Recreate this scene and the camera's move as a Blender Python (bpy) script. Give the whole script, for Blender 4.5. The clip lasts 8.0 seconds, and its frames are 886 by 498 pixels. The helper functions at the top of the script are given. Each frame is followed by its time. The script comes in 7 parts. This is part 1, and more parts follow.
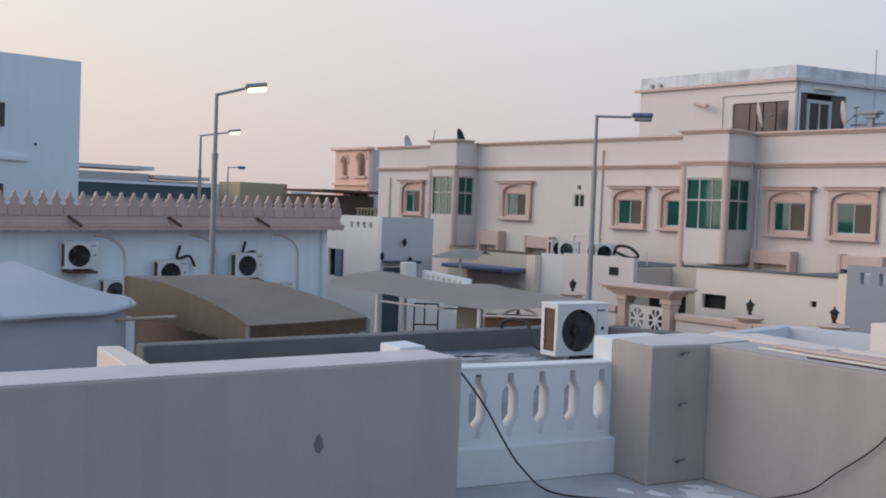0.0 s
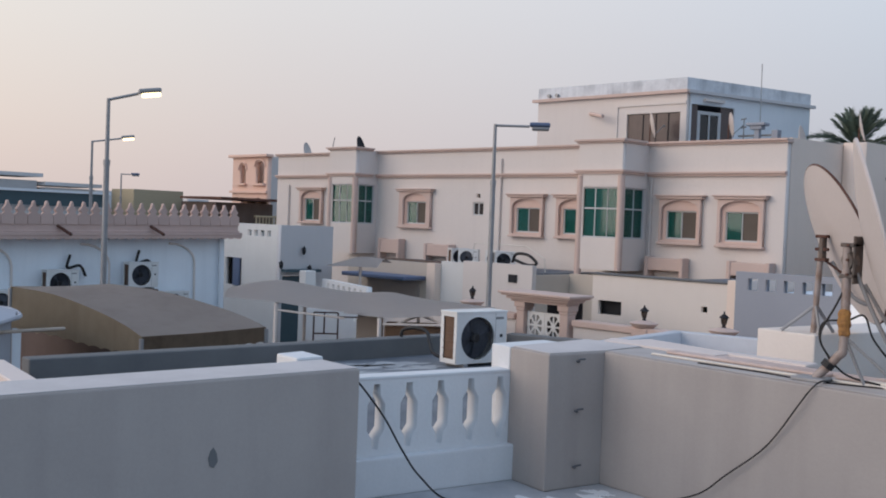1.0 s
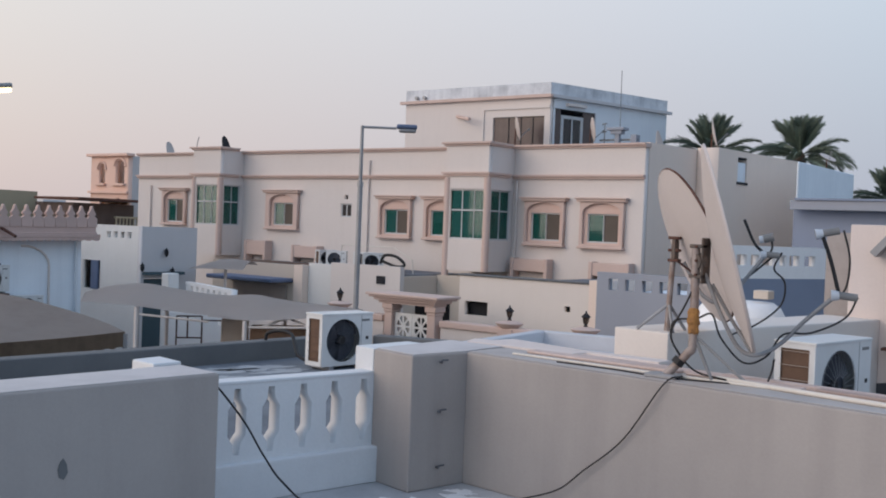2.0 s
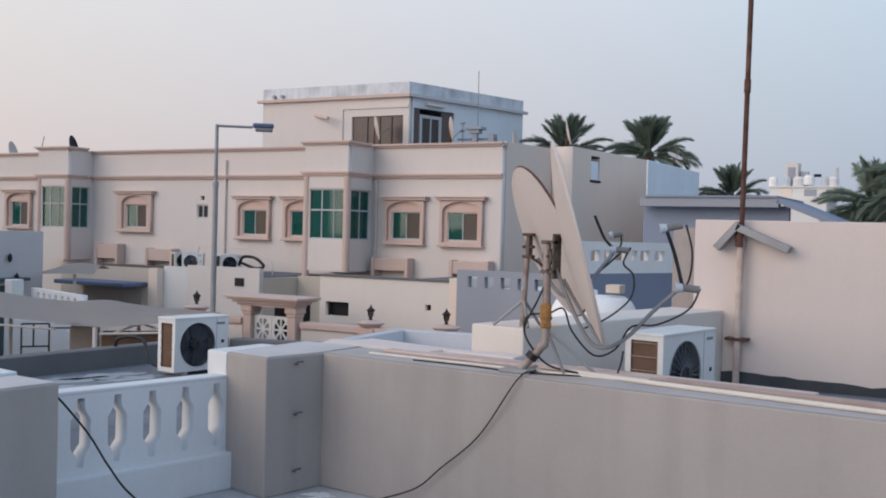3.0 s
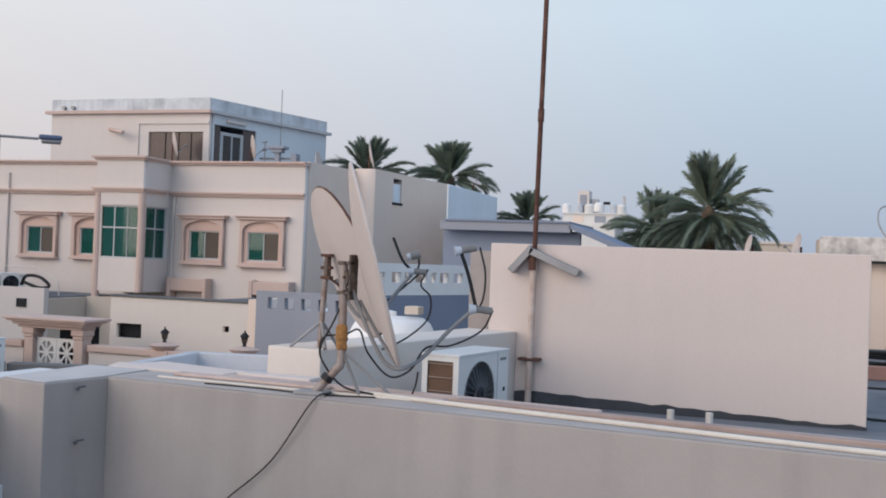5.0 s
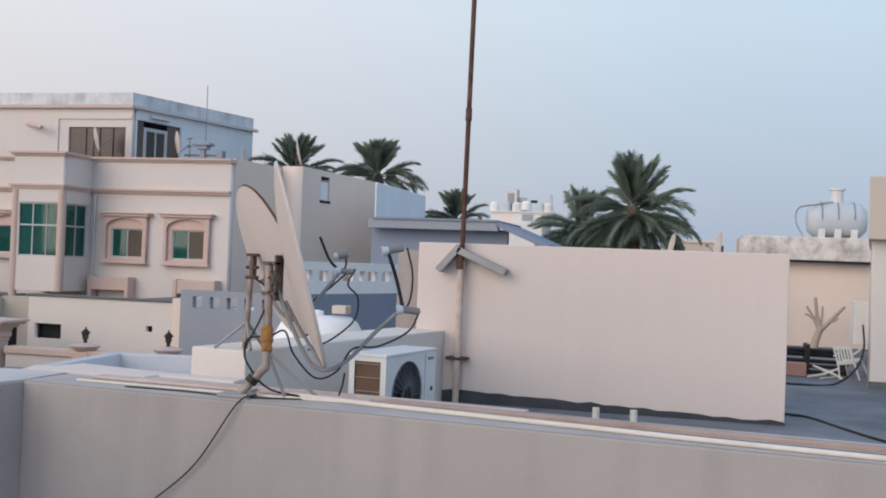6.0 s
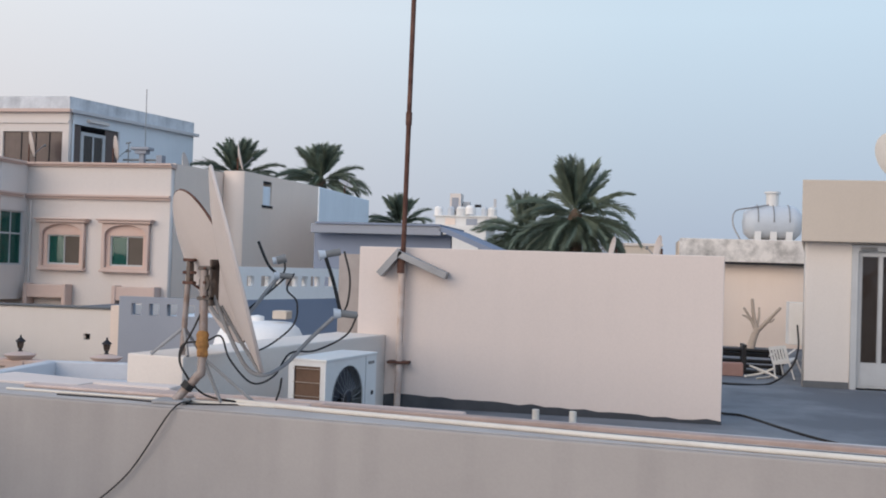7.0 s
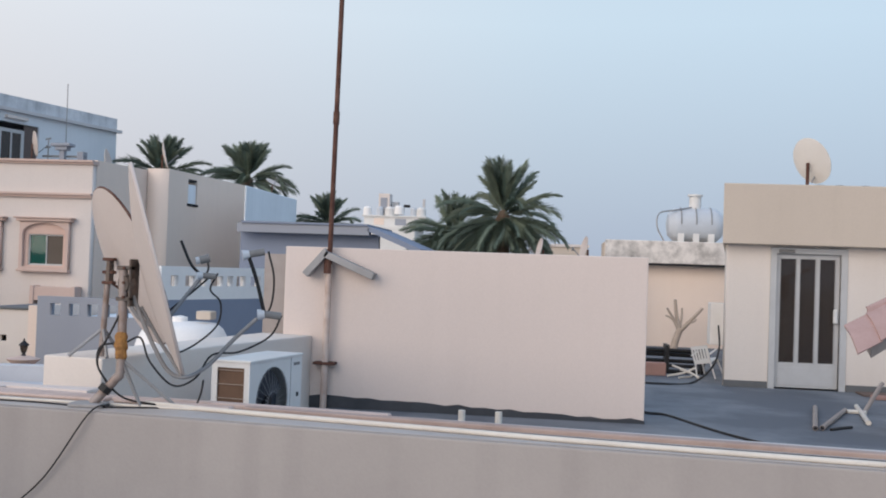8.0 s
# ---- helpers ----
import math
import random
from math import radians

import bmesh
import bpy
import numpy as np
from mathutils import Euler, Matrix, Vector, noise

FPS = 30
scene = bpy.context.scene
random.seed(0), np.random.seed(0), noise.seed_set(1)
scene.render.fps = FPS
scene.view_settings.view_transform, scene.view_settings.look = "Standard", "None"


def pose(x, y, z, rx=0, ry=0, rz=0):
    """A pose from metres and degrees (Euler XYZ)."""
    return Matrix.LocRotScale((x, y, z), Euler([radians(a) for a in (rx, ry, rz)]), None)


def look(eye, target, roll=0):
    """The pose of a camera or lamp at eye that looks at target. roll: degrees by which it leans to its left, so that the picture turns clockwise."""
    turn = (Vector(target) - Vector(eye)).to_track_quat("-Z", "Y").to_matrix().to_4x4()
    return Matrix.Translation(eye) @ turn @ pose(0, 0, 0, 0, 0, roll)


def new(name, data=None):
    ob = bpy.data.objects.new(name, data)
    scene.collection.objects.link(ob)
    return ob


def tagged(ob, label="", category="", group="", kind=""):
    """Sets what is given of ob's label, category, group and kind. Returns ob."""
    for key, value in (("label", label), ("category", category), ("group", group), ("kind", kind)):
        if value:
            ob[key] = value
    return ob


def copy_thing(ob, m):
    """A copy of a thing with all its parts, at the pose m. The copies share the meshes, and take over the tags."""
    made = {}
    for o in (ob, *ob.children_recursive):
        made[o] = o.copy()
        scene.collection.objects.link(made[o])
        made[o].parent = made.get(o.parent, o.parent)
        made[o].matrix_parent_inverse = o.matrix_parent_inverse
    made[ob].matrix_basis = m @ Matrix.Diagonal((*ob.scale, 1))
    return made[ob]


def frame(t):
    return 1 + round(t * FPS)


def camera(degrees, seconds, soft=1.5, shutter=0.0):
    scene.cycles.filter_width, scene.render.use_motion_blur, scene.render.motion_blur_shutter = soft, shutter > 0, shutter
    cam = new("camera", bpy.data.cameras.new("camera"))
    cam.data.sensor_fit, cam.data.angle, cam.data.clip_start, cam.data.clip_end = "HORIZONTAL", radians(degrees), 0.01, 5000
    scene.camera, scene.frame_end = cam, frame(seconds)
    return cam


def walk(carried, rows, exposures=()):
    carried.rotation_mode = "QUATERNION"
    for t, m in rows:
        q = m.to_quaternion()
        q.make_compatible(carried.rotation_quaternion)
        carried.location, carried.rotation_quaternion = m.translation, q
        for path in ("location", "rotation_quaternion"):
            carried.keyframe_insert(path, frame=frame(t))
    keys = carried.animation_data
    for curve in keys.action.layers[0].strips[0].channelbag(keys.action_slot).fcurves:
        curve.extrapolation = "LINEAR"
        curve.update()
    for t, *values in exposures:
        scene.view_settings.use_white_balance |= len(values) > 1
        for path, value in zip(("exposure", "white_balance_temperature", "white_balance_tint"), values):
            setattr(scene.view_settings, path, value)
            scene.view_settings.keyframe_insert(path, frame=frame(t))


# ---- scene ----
# ---- camera and walk ----
cam = camera(47.3, 8.0, 1.9)
PATH = [
    (0, (-0.044, 0.1, 1.664), (-1.57, 1.389, 1.588), 2.2),
    (0.5, (-0.041, 0.111, 1.669), (-1.51, 1.466, 1.595), 2.2),
    (1, (-0.051, 0.127, 1.67), (-1.445, 1.56, 1.617), 2.2),
    (1.5, (-0.036, 0.125, 1.674), (-1.371, 1.614, 1.627), 2.3),
    (1.7, (-0.027, 0.131, 1.676), (-1.308, 1.667, 1.632), 2.3),
    (2.8, (-0.017, 0.212, 1.669), (-1.032, 1.935, 1.635), 1.7),
    (3, (-0.01, 0.219, 1.669), (-0.98, 1.967, 1.637), 1.5),
    (3.5, (0.002, 0.223, 1.666), (-0.831, 2.041, 1.646), 1.3),
    (4, (0.006, 0.24, 1.669), (-0.792, 2.074, 1.675), 1.6),
    (4.5, (0.01, 0.251, 1.668), (-0.708, 2.117, 1.682), 2.0),
    (5, (0.011, 0.26, 1.666), (-0.605, 2.162, 1.689), 2.2),
    (5.2, (0.004, 0.271, 1.668), (-0.586, 2.181, 1.693), 2.2),
    (6.3, (0.023, 0.284, 1.682), (-0.426, 2.233, 1.709), 2.1),
    (6.5, (0.041, 0.273, 1.673), (-0.393, 2.225, 1.705), 2.0),
    (7, (0.055, 0.286, 1.674), (-0.319, 2.251, 1.711), 1.8),
    (7.5, (0.062, 0.304, 1.678), (-0.244, 2.28, 1.724), 1.9),
    (8, (0.067, 0.313, 1.678), (-0.168, 2.299, 1.72), 2.0),
]
walk(cam, [(t, look(eye, target, roll)) for t, eye, target, roll in PATH],
     [(0, 0.0, 6300, 7.5), (1.5, -0.02, 6300, 7.5), (3.5, 0.06, 6330, 7.0), (5, 0.10, 6350, 6.5), (6.5, 0.15, 6380, 6.0), (8, 0.16, 6380, 6.0)])

# ---- world and sun: a hazy dusk, the glow in the west (-x) ----
GROUND = -3.0
SKY_STRENGTH, SUN_STRENGTH = 1.03, 1.85


def make_world():
    w = bpy.data.worlds.new("dusk_sky")
    scene.world = w
    w.use_nodes = True
    nt = w.node_tree
    nt.nodes.clear()
    N, L = nt.nodes.new, nt.links.new

    def math_node(op, a, b=None, clamp=False):
        n = N("ShaderNodeMath")
        n.operation, n.use_clamp = op, clamp
        for k, v in enumerate((a, b)):
            if v is None:
                continue
            if isinstance(v, (int, float)):
                n.inputs[k].default_value = v
            else:
                L(v, n.inputs[k])
        return n.outputs[0]

    def ramp(fac, stops):
        n = N("ShaderNodeValToRGB")
        n.color_ramp.interpolation = "B_SPLINE"
        while len(n.color_ramp.elements) < len(stops):
            n.color_ramp.elements.new(0.5)
        for e, (pos, col) in zip(n.color_ramp.elements, stops):
            e.position, e.color = pos, (*col, 1)
        L(fac, n.inputs[0])
        return n.outputs[0]

    def mix(fac, a, b):
        n = N("ShaderNodeMix")
        n.data_type = "RGBA"
        if isinstance(fac, float):
            n.inputs[0].default_value = fac
        else:
            L(fac, n.inputs[0])
        L(a, n.inputs[6])
        L(b, n.inputs[7])
        return n.outputs[2]

    coord = N("ShaderNodeTexCoord")
    sep = N("ShaderNodeSeparateXYZ")
    L(coord.outputs["Generated"], sep.inputs[0])
    east = math_node("ADD", math_node("MULTIPLY", sep.outputs[0], 0.5), 0.5)
    up = math_node("MAXIMUM", sep.outputs[2], 0.0)
    low = ramp(east, [(0.0, (0.78, 0.64, 0.585)), (0.1, (0.70, 0.575, 0.575)), (0.3, (0.53, 0.515, 0.58)), (0.5, (0.39, 0.45, 0.575)), (1.0, (0.38, 0.45, 0.60))])
    high = ramp(east, [(0.0, (0.93, 0.89, 0.84)), (0.1, (0.83, 0.79, 0.79)), (0.3, (0.73, 0.745, 0.83)), (0.5, (0.59, 0.715, 0.83)), (1.0, (0.50, 0.63, 0.83))])
    haze = mix(math_node("MULTIPLY", up, 4.2, True), low, high)
    zenith = N("ShaderNodeRGB")
    zenith.outputs[0].default_value = (0.46, 0.60, 0.86, 1)
    haze = mix(math_node("MULTIPLY", math_node("SUBTRACT", up, 0.36), 2.2, True), haze, zenith.outputs[0])
    sky = N("ShaderNodeTexSky")
    sky.sky_type, sky.sun_disc = "NISHITA", False
    sky.sun_elevation, sky.sun_rotation = radians(5), radians(-100)
    sky.dust_density, sky.air_density = 4.0, 1.2
    scaled = N("ShaderNodeMix")
    scaled.data_type, scaled.blend_type = "RGBA", "MULTIPLY"
    scaled.inputs[0].default_value = 1.0
    L(sky.outputs[0], scaled.inputs[6])
    scaled.inputs[7].default_value = (0.12, 0.12, 0.12, 1)
    both = mix(0.12, haze, scaled.outputs[2])
    bg = N("ShaderNodeBackground")
    bg.inputs["Strength"].default_value = SKY_STRENGTH
    L(both, bg.inputs[0])
    out = N("ShaderNodeOutputWorld")
    L(bg.outputs[0], out.inputs[0])


make_world()
sun_data = bpy.data.lights.new("sun", "SUN")
sun_data.energy, sun_data.angle, sun_data.color = SUN_STRENGTH, radians(55), (1.0, 0.80, 0.67)
sun = new("sun", sun_data)
sun.matrix_world = look((0, 0, 30), (0.45, 0.85, 30 - 0.26))

# ---- building helpers ----
BASE = {}


def thing(name, label, category, base=(0, 0, 0), group="", kind=""):
    ob = new(name)
    ob.location = base
    ob.empty_display_size = 0.2
    BASE[ob.name] = Vector(base)
    return tagged(ob, label, category, group, kind)


def finish(bm, name, mat, smooth=None):
    bmesh.ops.recalc_face_normals(bm, faces=bm.faces)
    me = bpy.data.meshes.new(name)
    bm.to_mesh(me)
    bm.free()
    me.materials.append(mat)
    if smooth is not None:
        me.polygons.foreach_set("use_smooth", [True] * len(me.polygons))
        me.set_sharp_from_angle(angle=radians(smooth))
    return me


def part(name, bm, mat, parent, label="", smooth=None):
    """One mesh object under a thing (in world metres) or under a part."""
    ob = new(name, finish(bm, name, mat, smooth))
    ob.parent = parent
    if parent.name in BASE:
        ob.matrix_parent_inverse = Matrix.Translation(-BASE[parent.name])
    return tagged(ob, label)


def piece(name, me, parent, m):
    """A part that shares the mesh me, at the pose m."""
    ob = new(name, me)
    ob.parent = parent
    if parent.name in BASE:
        ob.matrix_parent_inverse = Matrix.Translation(-BASE[parent.name])
    ob.matrix_basis = m
    return ob


def solid(name, bm, mat, label, category, kind="", group="", smooth=None):
    """A top-level thing of a single mesh."""
    return tagged(new(name, finish(bm, name, mat, smooth)), label, category, group, kind)


def B():
    return bmesh.new()


def box(bm, x0, x1, y0, y1, z0, z1, m=None):
    vs = [bm.verts.new((x, y, z)) for x in (x0, x1) for y in (y0, y1) for z in (z0, z1)]
    if m is not None:
        for v in vs:
            v.co = m @ v.co
    for f in ((0, 1, 3, 2), (4, 6, 7, 5), (0, 4, 5, 1), (2, 3, 7, 6), (0, 2, 6, 4), (1, 5, 7, 3)):
        bm.faces.new([vs[i] for i in f])
    return bm


def boxed(*a, m=None, bev=0.0, seg=1):
    bm = box(B(), *a, m=m)
    return bevelled(bm, bev, seg) if bev else bm


def bevelled(bm, w, seg=1):
    bmesh.ops.recalc_face_normals(bm, faces=bm.faces)
    edges = [e for e in bm.edges if len(e.link_faces) == 2 and e.calc_face_angle(0) > 0.5]
    bmesh.ops.bevel(bm, geom=edges, offset=w, segments=seg, profile=0.6, affect="EDGES")
    return bm


def prism(bm, poly, z0, z1):
    lo, hi = ([bm.verts.new((x, y, z)) for x, y in poly] for z in (z0, z1))
    bm.faces.new(lo[::-1])
    bm.faces.new(hi)
    for i in range(len(poly)):
        j = (i + 1) % len(poly)
        bm.faces.new((lo[i], lo[j], hi[j], hi[i]))
    return bm


def strip(p, q, back, front=0.0):
    """The plan of a wall whose face runs from p to q; it is `back` thick to the left of that way."""
    p, q = Vector(p), Vector(q)
    n = Vector((-(q - p).y, (q - p).x)).normalized()
    return [tuple(p - n * front), tuple(q - n * front), tuple(q + n * back), tuple(p + n * back)]


def cyl(bm, p, q, r, r2=None, n=12, caps=True):
    p, q = Vector(p), Vector(q)
    r2 = r if r2 is None else r2
    rot = (q - p).to_track_quat("Z", "Y").to_matrix()
    rings = []
    for c, rad in ((p, r), (q, r2)):
        rings.append([bm.verts.new(c + rot @ Vector((rad * math.cos(a), rad * math.sin(a), 0))) for a in (2 * math.pi * k / n for k in range(n))])
    for k in range(n):
        bm.faces.new((rings[0][k], rings[0][(k + 1) % n], rings[1][(k + 1) % n], rings[1][k]))
    if caps:
        bm.faces.new(rings[0][::-1])
        bm.faces.new(rings[1])
    return bm


def smooth_path(pts, steps=6):
    """A Catmull-Rom curve through the points."""
    pts = [Vector(p) for p in pts]
    ext = [2 * pts[0] - pts[1], *pts, 2 * pts[-1] - pts[-2]]
    out = []
    for a, b, c, d in zip(ext, ext[1:], ext[2:], ext[3:]):
        for k in range(steps):
            t = k / steps
            out.append(0.5 * (2 * b + (c - a) * t + (2 * a - 5 * b + 4 * c - d) * t * t + (3 * b - a - 3 * c + d) * t**3))
    return out + [pts[-1]]


def tube(bm, pts, r, n=6, steps=6, taper=1.0):
    pts = smooth_path(pts, steps) if steps > 1 else [Vector(p) for p in pts]
    rings, x = [], None
    for i, c in enumerate(pts):
        d = (pts[min(i + 1, len(pts) - 1)] - pts[max(i - 1, 0)]).normalized()
        if x is None:
            x = d.orthogonal().normalized()
        x = (x - d * x.dot(d)).normalized()
        y = d.cross(x)
        rad = r * (1 + (taper - 1) * i / (len(pts) - 1))
        rings.append([bm.verts.new(c + rad * (math.cos(a) * x + math.sin(a) * y)) for a in (2 * math.pi * k / n for k in range(n))])
    for a, b in zip(rings, rings[1:]):
        for k in range(n):
            bm.faces.new((a[k], a[(k + 1) % n], b[(k + 1) % n], b[k]))
    bm.faces.new(rings[0][::-1])
    bm.faces.new(rings[-1])
    return bm


def lathe(bm, profile, n=20, at=(0, 0, 0)):
    rings = []
    for r, z in profile:
        rings.append([bm.verts.new((at[0] + max(r, 1e-4) * math.cos(a), at[1] + max(r, 1e-4) * math.sin(a), at[2] + z)) for a in (2 * math.pi * k / n for k in range(n))])
    for a, b in zip(rings, rings[1:]):
        for k in range(n):
            bm.faces.new((a[k], a[(k + 1) % n], b[(k + 1) % n], b[k]))
    bm.faces.new(rings[0][::-1])
    bm.faces.new(rings[-1])
    return bm


def plate(outline, holes, thick, m=None, bm=None):
    """A plate in the xz plane with holes, its front at y = 0 and its back at y = thick."""
    cu = bpy.data.curves.new("plate", "CURVE")
    cu.dimensions, cu.fill_mode, cu.extrude = "2D", "BOTH", thick / 2
    for loop in (outline, *holes):
        sp = cu.splines.new("POLY")
        sp.points.add(len(loop) - 1)
        for p, (x, z) in zip(sp.points, loop):
            p.co = (x, z, 0, 1)
        sp.use_cyclic_u = True
    ob = new("plate", cu)
    me = bpy.data.meshes.new_from_object(ob)
    bpy.data.objects.remove(ob)
    turn = Matrix(((1, 0, 0, 0), (0, 0, -1, thick / 2), (0, 1, 0, 0), (0, 0, 0, 1)))
    me.transform(turn if m is None else m @ turn)
    bm = bm or B()
    bm.from_mesh(me)
    bpy.data.meshes.remove(me)
    bmesh.ops.remove_doubles(bm, verts=bm.verts, dist=1e-5)
    return bm


def rect(x0, x1, z0, z1):
    return [(x0, z0), (x1, z0), (x1, z1), (x0, z1)]


def arch(x0, x1, z0, z1, rise, n=10):
    """An opening with a segmental head."""
    w, c = (x1 - x0) / 2, (x0 + x1) / 2
    return [(x0, z0), (x1, z0)] + [(c + w * math.cos(a), z1 - rise + rise * math.sin(a)) for a in (math.pi * k / n for k in range(n + 1))]


# the +x face of a house: plate x runs along +y, its front looks to +x
def facing_east(x):
    return Matrix(((0, -1, 0, x), (1, 0, 0, 0), (0, 0, 1, 0), (0, 0, 0, 1)))


def facing_south(y):
    return Matrix.Translation((0, y, 0))


# ---- materials ----
def material(name):
    m = bpy.data.materials.new(name)
    m.use_nodes = True
    nt = m.node_tree
    bsdf = nt.nodes["Principled BSDF"]
    return m, nt, bsdf


def surface(name, col, dark=None, big=0.8, fine=30.0, rough=0.85, bump=0.15, streak=0.0, metal=0.0, grime=0.5, vary=0.0, spec=0.3):
    """Base colour that drifts to `dark` in patches and streaks, with a fine grain and relief."""
    m, nt, bsdf = material(name)
    N, L = nt.nodes.new, nt.links.new
    dark = dark or tuple(c * 0.72 for c in col)
    coord = N("ShaderNodeTexCoord")
    n1 = N("ShaderNodeTexNoise")
    n1.inputs["Scale"].default_value, n1.inputs["Detail"].default_value, n1.inputs["Roughness"].default_value = big, 6, 0.62
    L(coord.outputs["Object"], n1.inputs["Vector"])
    r1 = N("ShaderNodeMapRange")
    r1.inputs[1].default_value, r1.inputs[2].default_value = 0.42, 0.75
    r1.inputs[3].default_value, r1.inputs[4].default_value = 0.0, grime
    L(n1.outputs[0], r1.inputs[0])
    fac = r1.outputs[0]
    if streak:
        mp = N("ShaderNodeMapping")
        mp.inputs["Scale"].default_value = (5.0, 5.0, 0.35)
        L(coord.outputs["Object"], mp.inputs[0])
        n3 = N("ShaderNodeTexNoise")
        n3.inputs["Scale"].default_value, n3.inputs["Detail"].default_value = 1.0, 5
        L(mp.outputs[0], n3.inputs["Vector"])
        r3 = N("ShaderNodeMapRange")
        r3.inputs[1].default_value, r3.inputs[2].default_value, r3.inputs[4].default_value = 0.48, 0.8, streak
        L(n3.outputs[0], r3.inputs[0])
        add = N("ShaderNodeMath")
        add.operation, add.use_clamp = "ADD", True
        L(fac, add.inputs[0])
        L(r3.outputs[0], add.inputs[1])
        fac = add.outputs[0]
    n2 = N("ShaderNodeTexNoise")
    n2.inputs["Scale"].default_value, n2.inputs["Detail"].default_value = fine, 4
    L(coord.outputs["Object"], n2.inputs["Vector"])
    mx = N("ShaderNodeMix")
    mx.data_type = "RGBA"
    L(fac, mx.inputs[0])
    mx.inputs[6].default_value, mx.inputs[7].default_value = (*col, 1), (*dark, 1)
    hsv = N("ShaderNodeHueSaturation")
    val = N("ShaderNodeMapRange")
    val.inputs[3].default_value, val.inputs[4].default_value = 0.955, 1.045
    L(n2.outputs[0], val.inputs[0])
    value = val.outputs[0]
    if vary:
        info = N("ShaderNodeObjectInfo")
        rv = N("ShaderNodeMapRange")
        rv.inputs[3].default_value, rv.inputs[4].default_value = 1 - vary, 1 + vary
        L(info.outputs["Random"], rv.inputs[0])
        mul = N("ShaderNodeMath")
        mul.operation = "MULTIPLY"
        L(value, mul.inputs[0])
        L(rv.outputs[0], mul.inputs[1])
        value = mul.outputs[0]
    L(value, hsv.inputs["Value"])
    L(mx.outputs[2], hsv.inputs["Color"])
    L(hsv.outputs[0], bsdf.inputs["Base Color"])
    bsdf.inputs["Roughness"].default_value, bsdf.inputs["Metallic"].default_value = rough, metal
    bsdf.inputs["Specular IOR Level"].default_value = spec
    if bump:
        b = N("ShaderNodeBump")
        b.inputs["Strength"].default_value, b.inputs["Distance"].default_value = bump, 0.006
        add2 = N("ShaderNodeMath")
        add2.operation = "ADD"
        L(n2.outputs[0], add2.inputs[0])
        L(n1.outputs[0], add2.inputs[1])
        L(add2.outputs[0], b.inputs["Height"])
        L(b.outputs[0], bsdf.inputs["Normal"])
    return m


def glass(name, col, rough=0.04, through_=0.75, gloss=0.3):
    m, nt, bsdf = material(name)
    bsdf.inputs["Base Color"].default_value = (*col, 1)
    bsdf.inputs["Roughness"].default_value = rough
    bsdf.inputs["Transmission Weight"].default_value = through_
    bsdf.inputs["IOR"].default_value = 1.5
    bsdf.inputs["Specular IOR Level"].default_value = gloss
    return m


def glow(name, col, strength):
    m, nt, bsdf = material(name)
    bsdf.inputs["Base Color"].default_value = (*col, 1)
    bsdf.inputs["Emission Color"].default_value = (*col, 1)
    bsdf.inputs["Emission Strength"].default_value = strength
    return m


M_OWN = surface("terrace_wall_render", (0.395, 0.36, 0.338), (0.30, 0.272, 0.258), big=0.7, fine=60, streak=0.45, grime=0.6, bump=0.15)
M_OWNTOP = surface("worn_mortar_top", (0.47, 0.435, 0.415), (0.36, 0.33, 0.32), big=2.2, fine=50, grime=0.7, bump=0.35)
M_CAP = surface("limewashed_cap", (0.60, 0.565, 0.555), (0.44, 0.41, 0.40), big=2.5, fine=50, grime=0.6, bump=0.3)
M_WHITE_BLUE = surface("white_paint_balustrade", (0.72, 0.73, 0.74), (0.55, 0.56, 0.58), big=1.5, fine=50, streak=0.25, grime=0.3)
M_FLOOR = surface("terrace_screed", (0.36, 0.365, 0.38), (0.62, 0.62, 0.62), big=1.2, fine=40, grime=0.8)
M_ROOF = surface("grey_roof_coating", (0.115, 0.13, 0.155), (0.29, 0.31, 0.335), big=0.55, fine=25, grime=0.9, rough=0.75)
M_UPSTAND = surface("dark_grey_upstand", (0.13, 0.135, 0.14), (0.20, 0.20, 0.20), big=1.0, fine=25, grime=0.6)
M_PINK_WALL = surface("pink_washed_plaster", (0.725, 0.63, 0.58), (0.66, 0.575, 0.53), big=0.35, fine=45, streak=0.3, grime=0.3, bump=0.05)
M_BEIGE = surface("beige_plaster", (0.60, 0.52, 0.44), (0.51, 0.44, 0.37), big=0.5, fine=40, streak=0.2, grime=0.4, bump=0.06)
M_TAUPE = surface("taupe_plaster", (0.82, 0.685, 0.59), (0.70, 0.58, 0.50), big=0.35, fine=30, streak=0.15, grime=0.4, bump=0.08)
M_VILLA = surface("cream_villa_plaster", (0.715, 0.65, 0.61), (0.615, 0.555, 0.52), big=0.3, fine=25, streak=0.18, grime=0.3)
M_STONE = surface("salmon_stone_trim", (0.63, 0.48, 0.42), (0.53, 0.40, 0.345), big=1.0, fine=30, grime=0.4, bump=0.2)
M_WHITE = surface("white_plaster", (0.74, 0.73, 0.71), (0.58, 0.57, 0.55), big=0.5, fine=30, streak=0.15, grime=0.35)
M_BLUEWHITE = surface("blue_white_plaster_and_shade", (0.76, 0.80, 0.84), (0.63, 0.67, 0.72), big=0.5, fine=30, streak=0.25, grime=0.4)
M_PEEL = surface("peeling_paint_concrete", (0.78, 0.74, 0.70), (0.30, 0.285, 0.27), big=3.4, fine=20, grime=1.0, bump=0.4)
M_GREY_BLUE = surface("grey_blue_plaster", (0.33, 0.35, 0.40), (0.27, 0.29, 0.34), big=0.5, fine=30, grime=0.4)
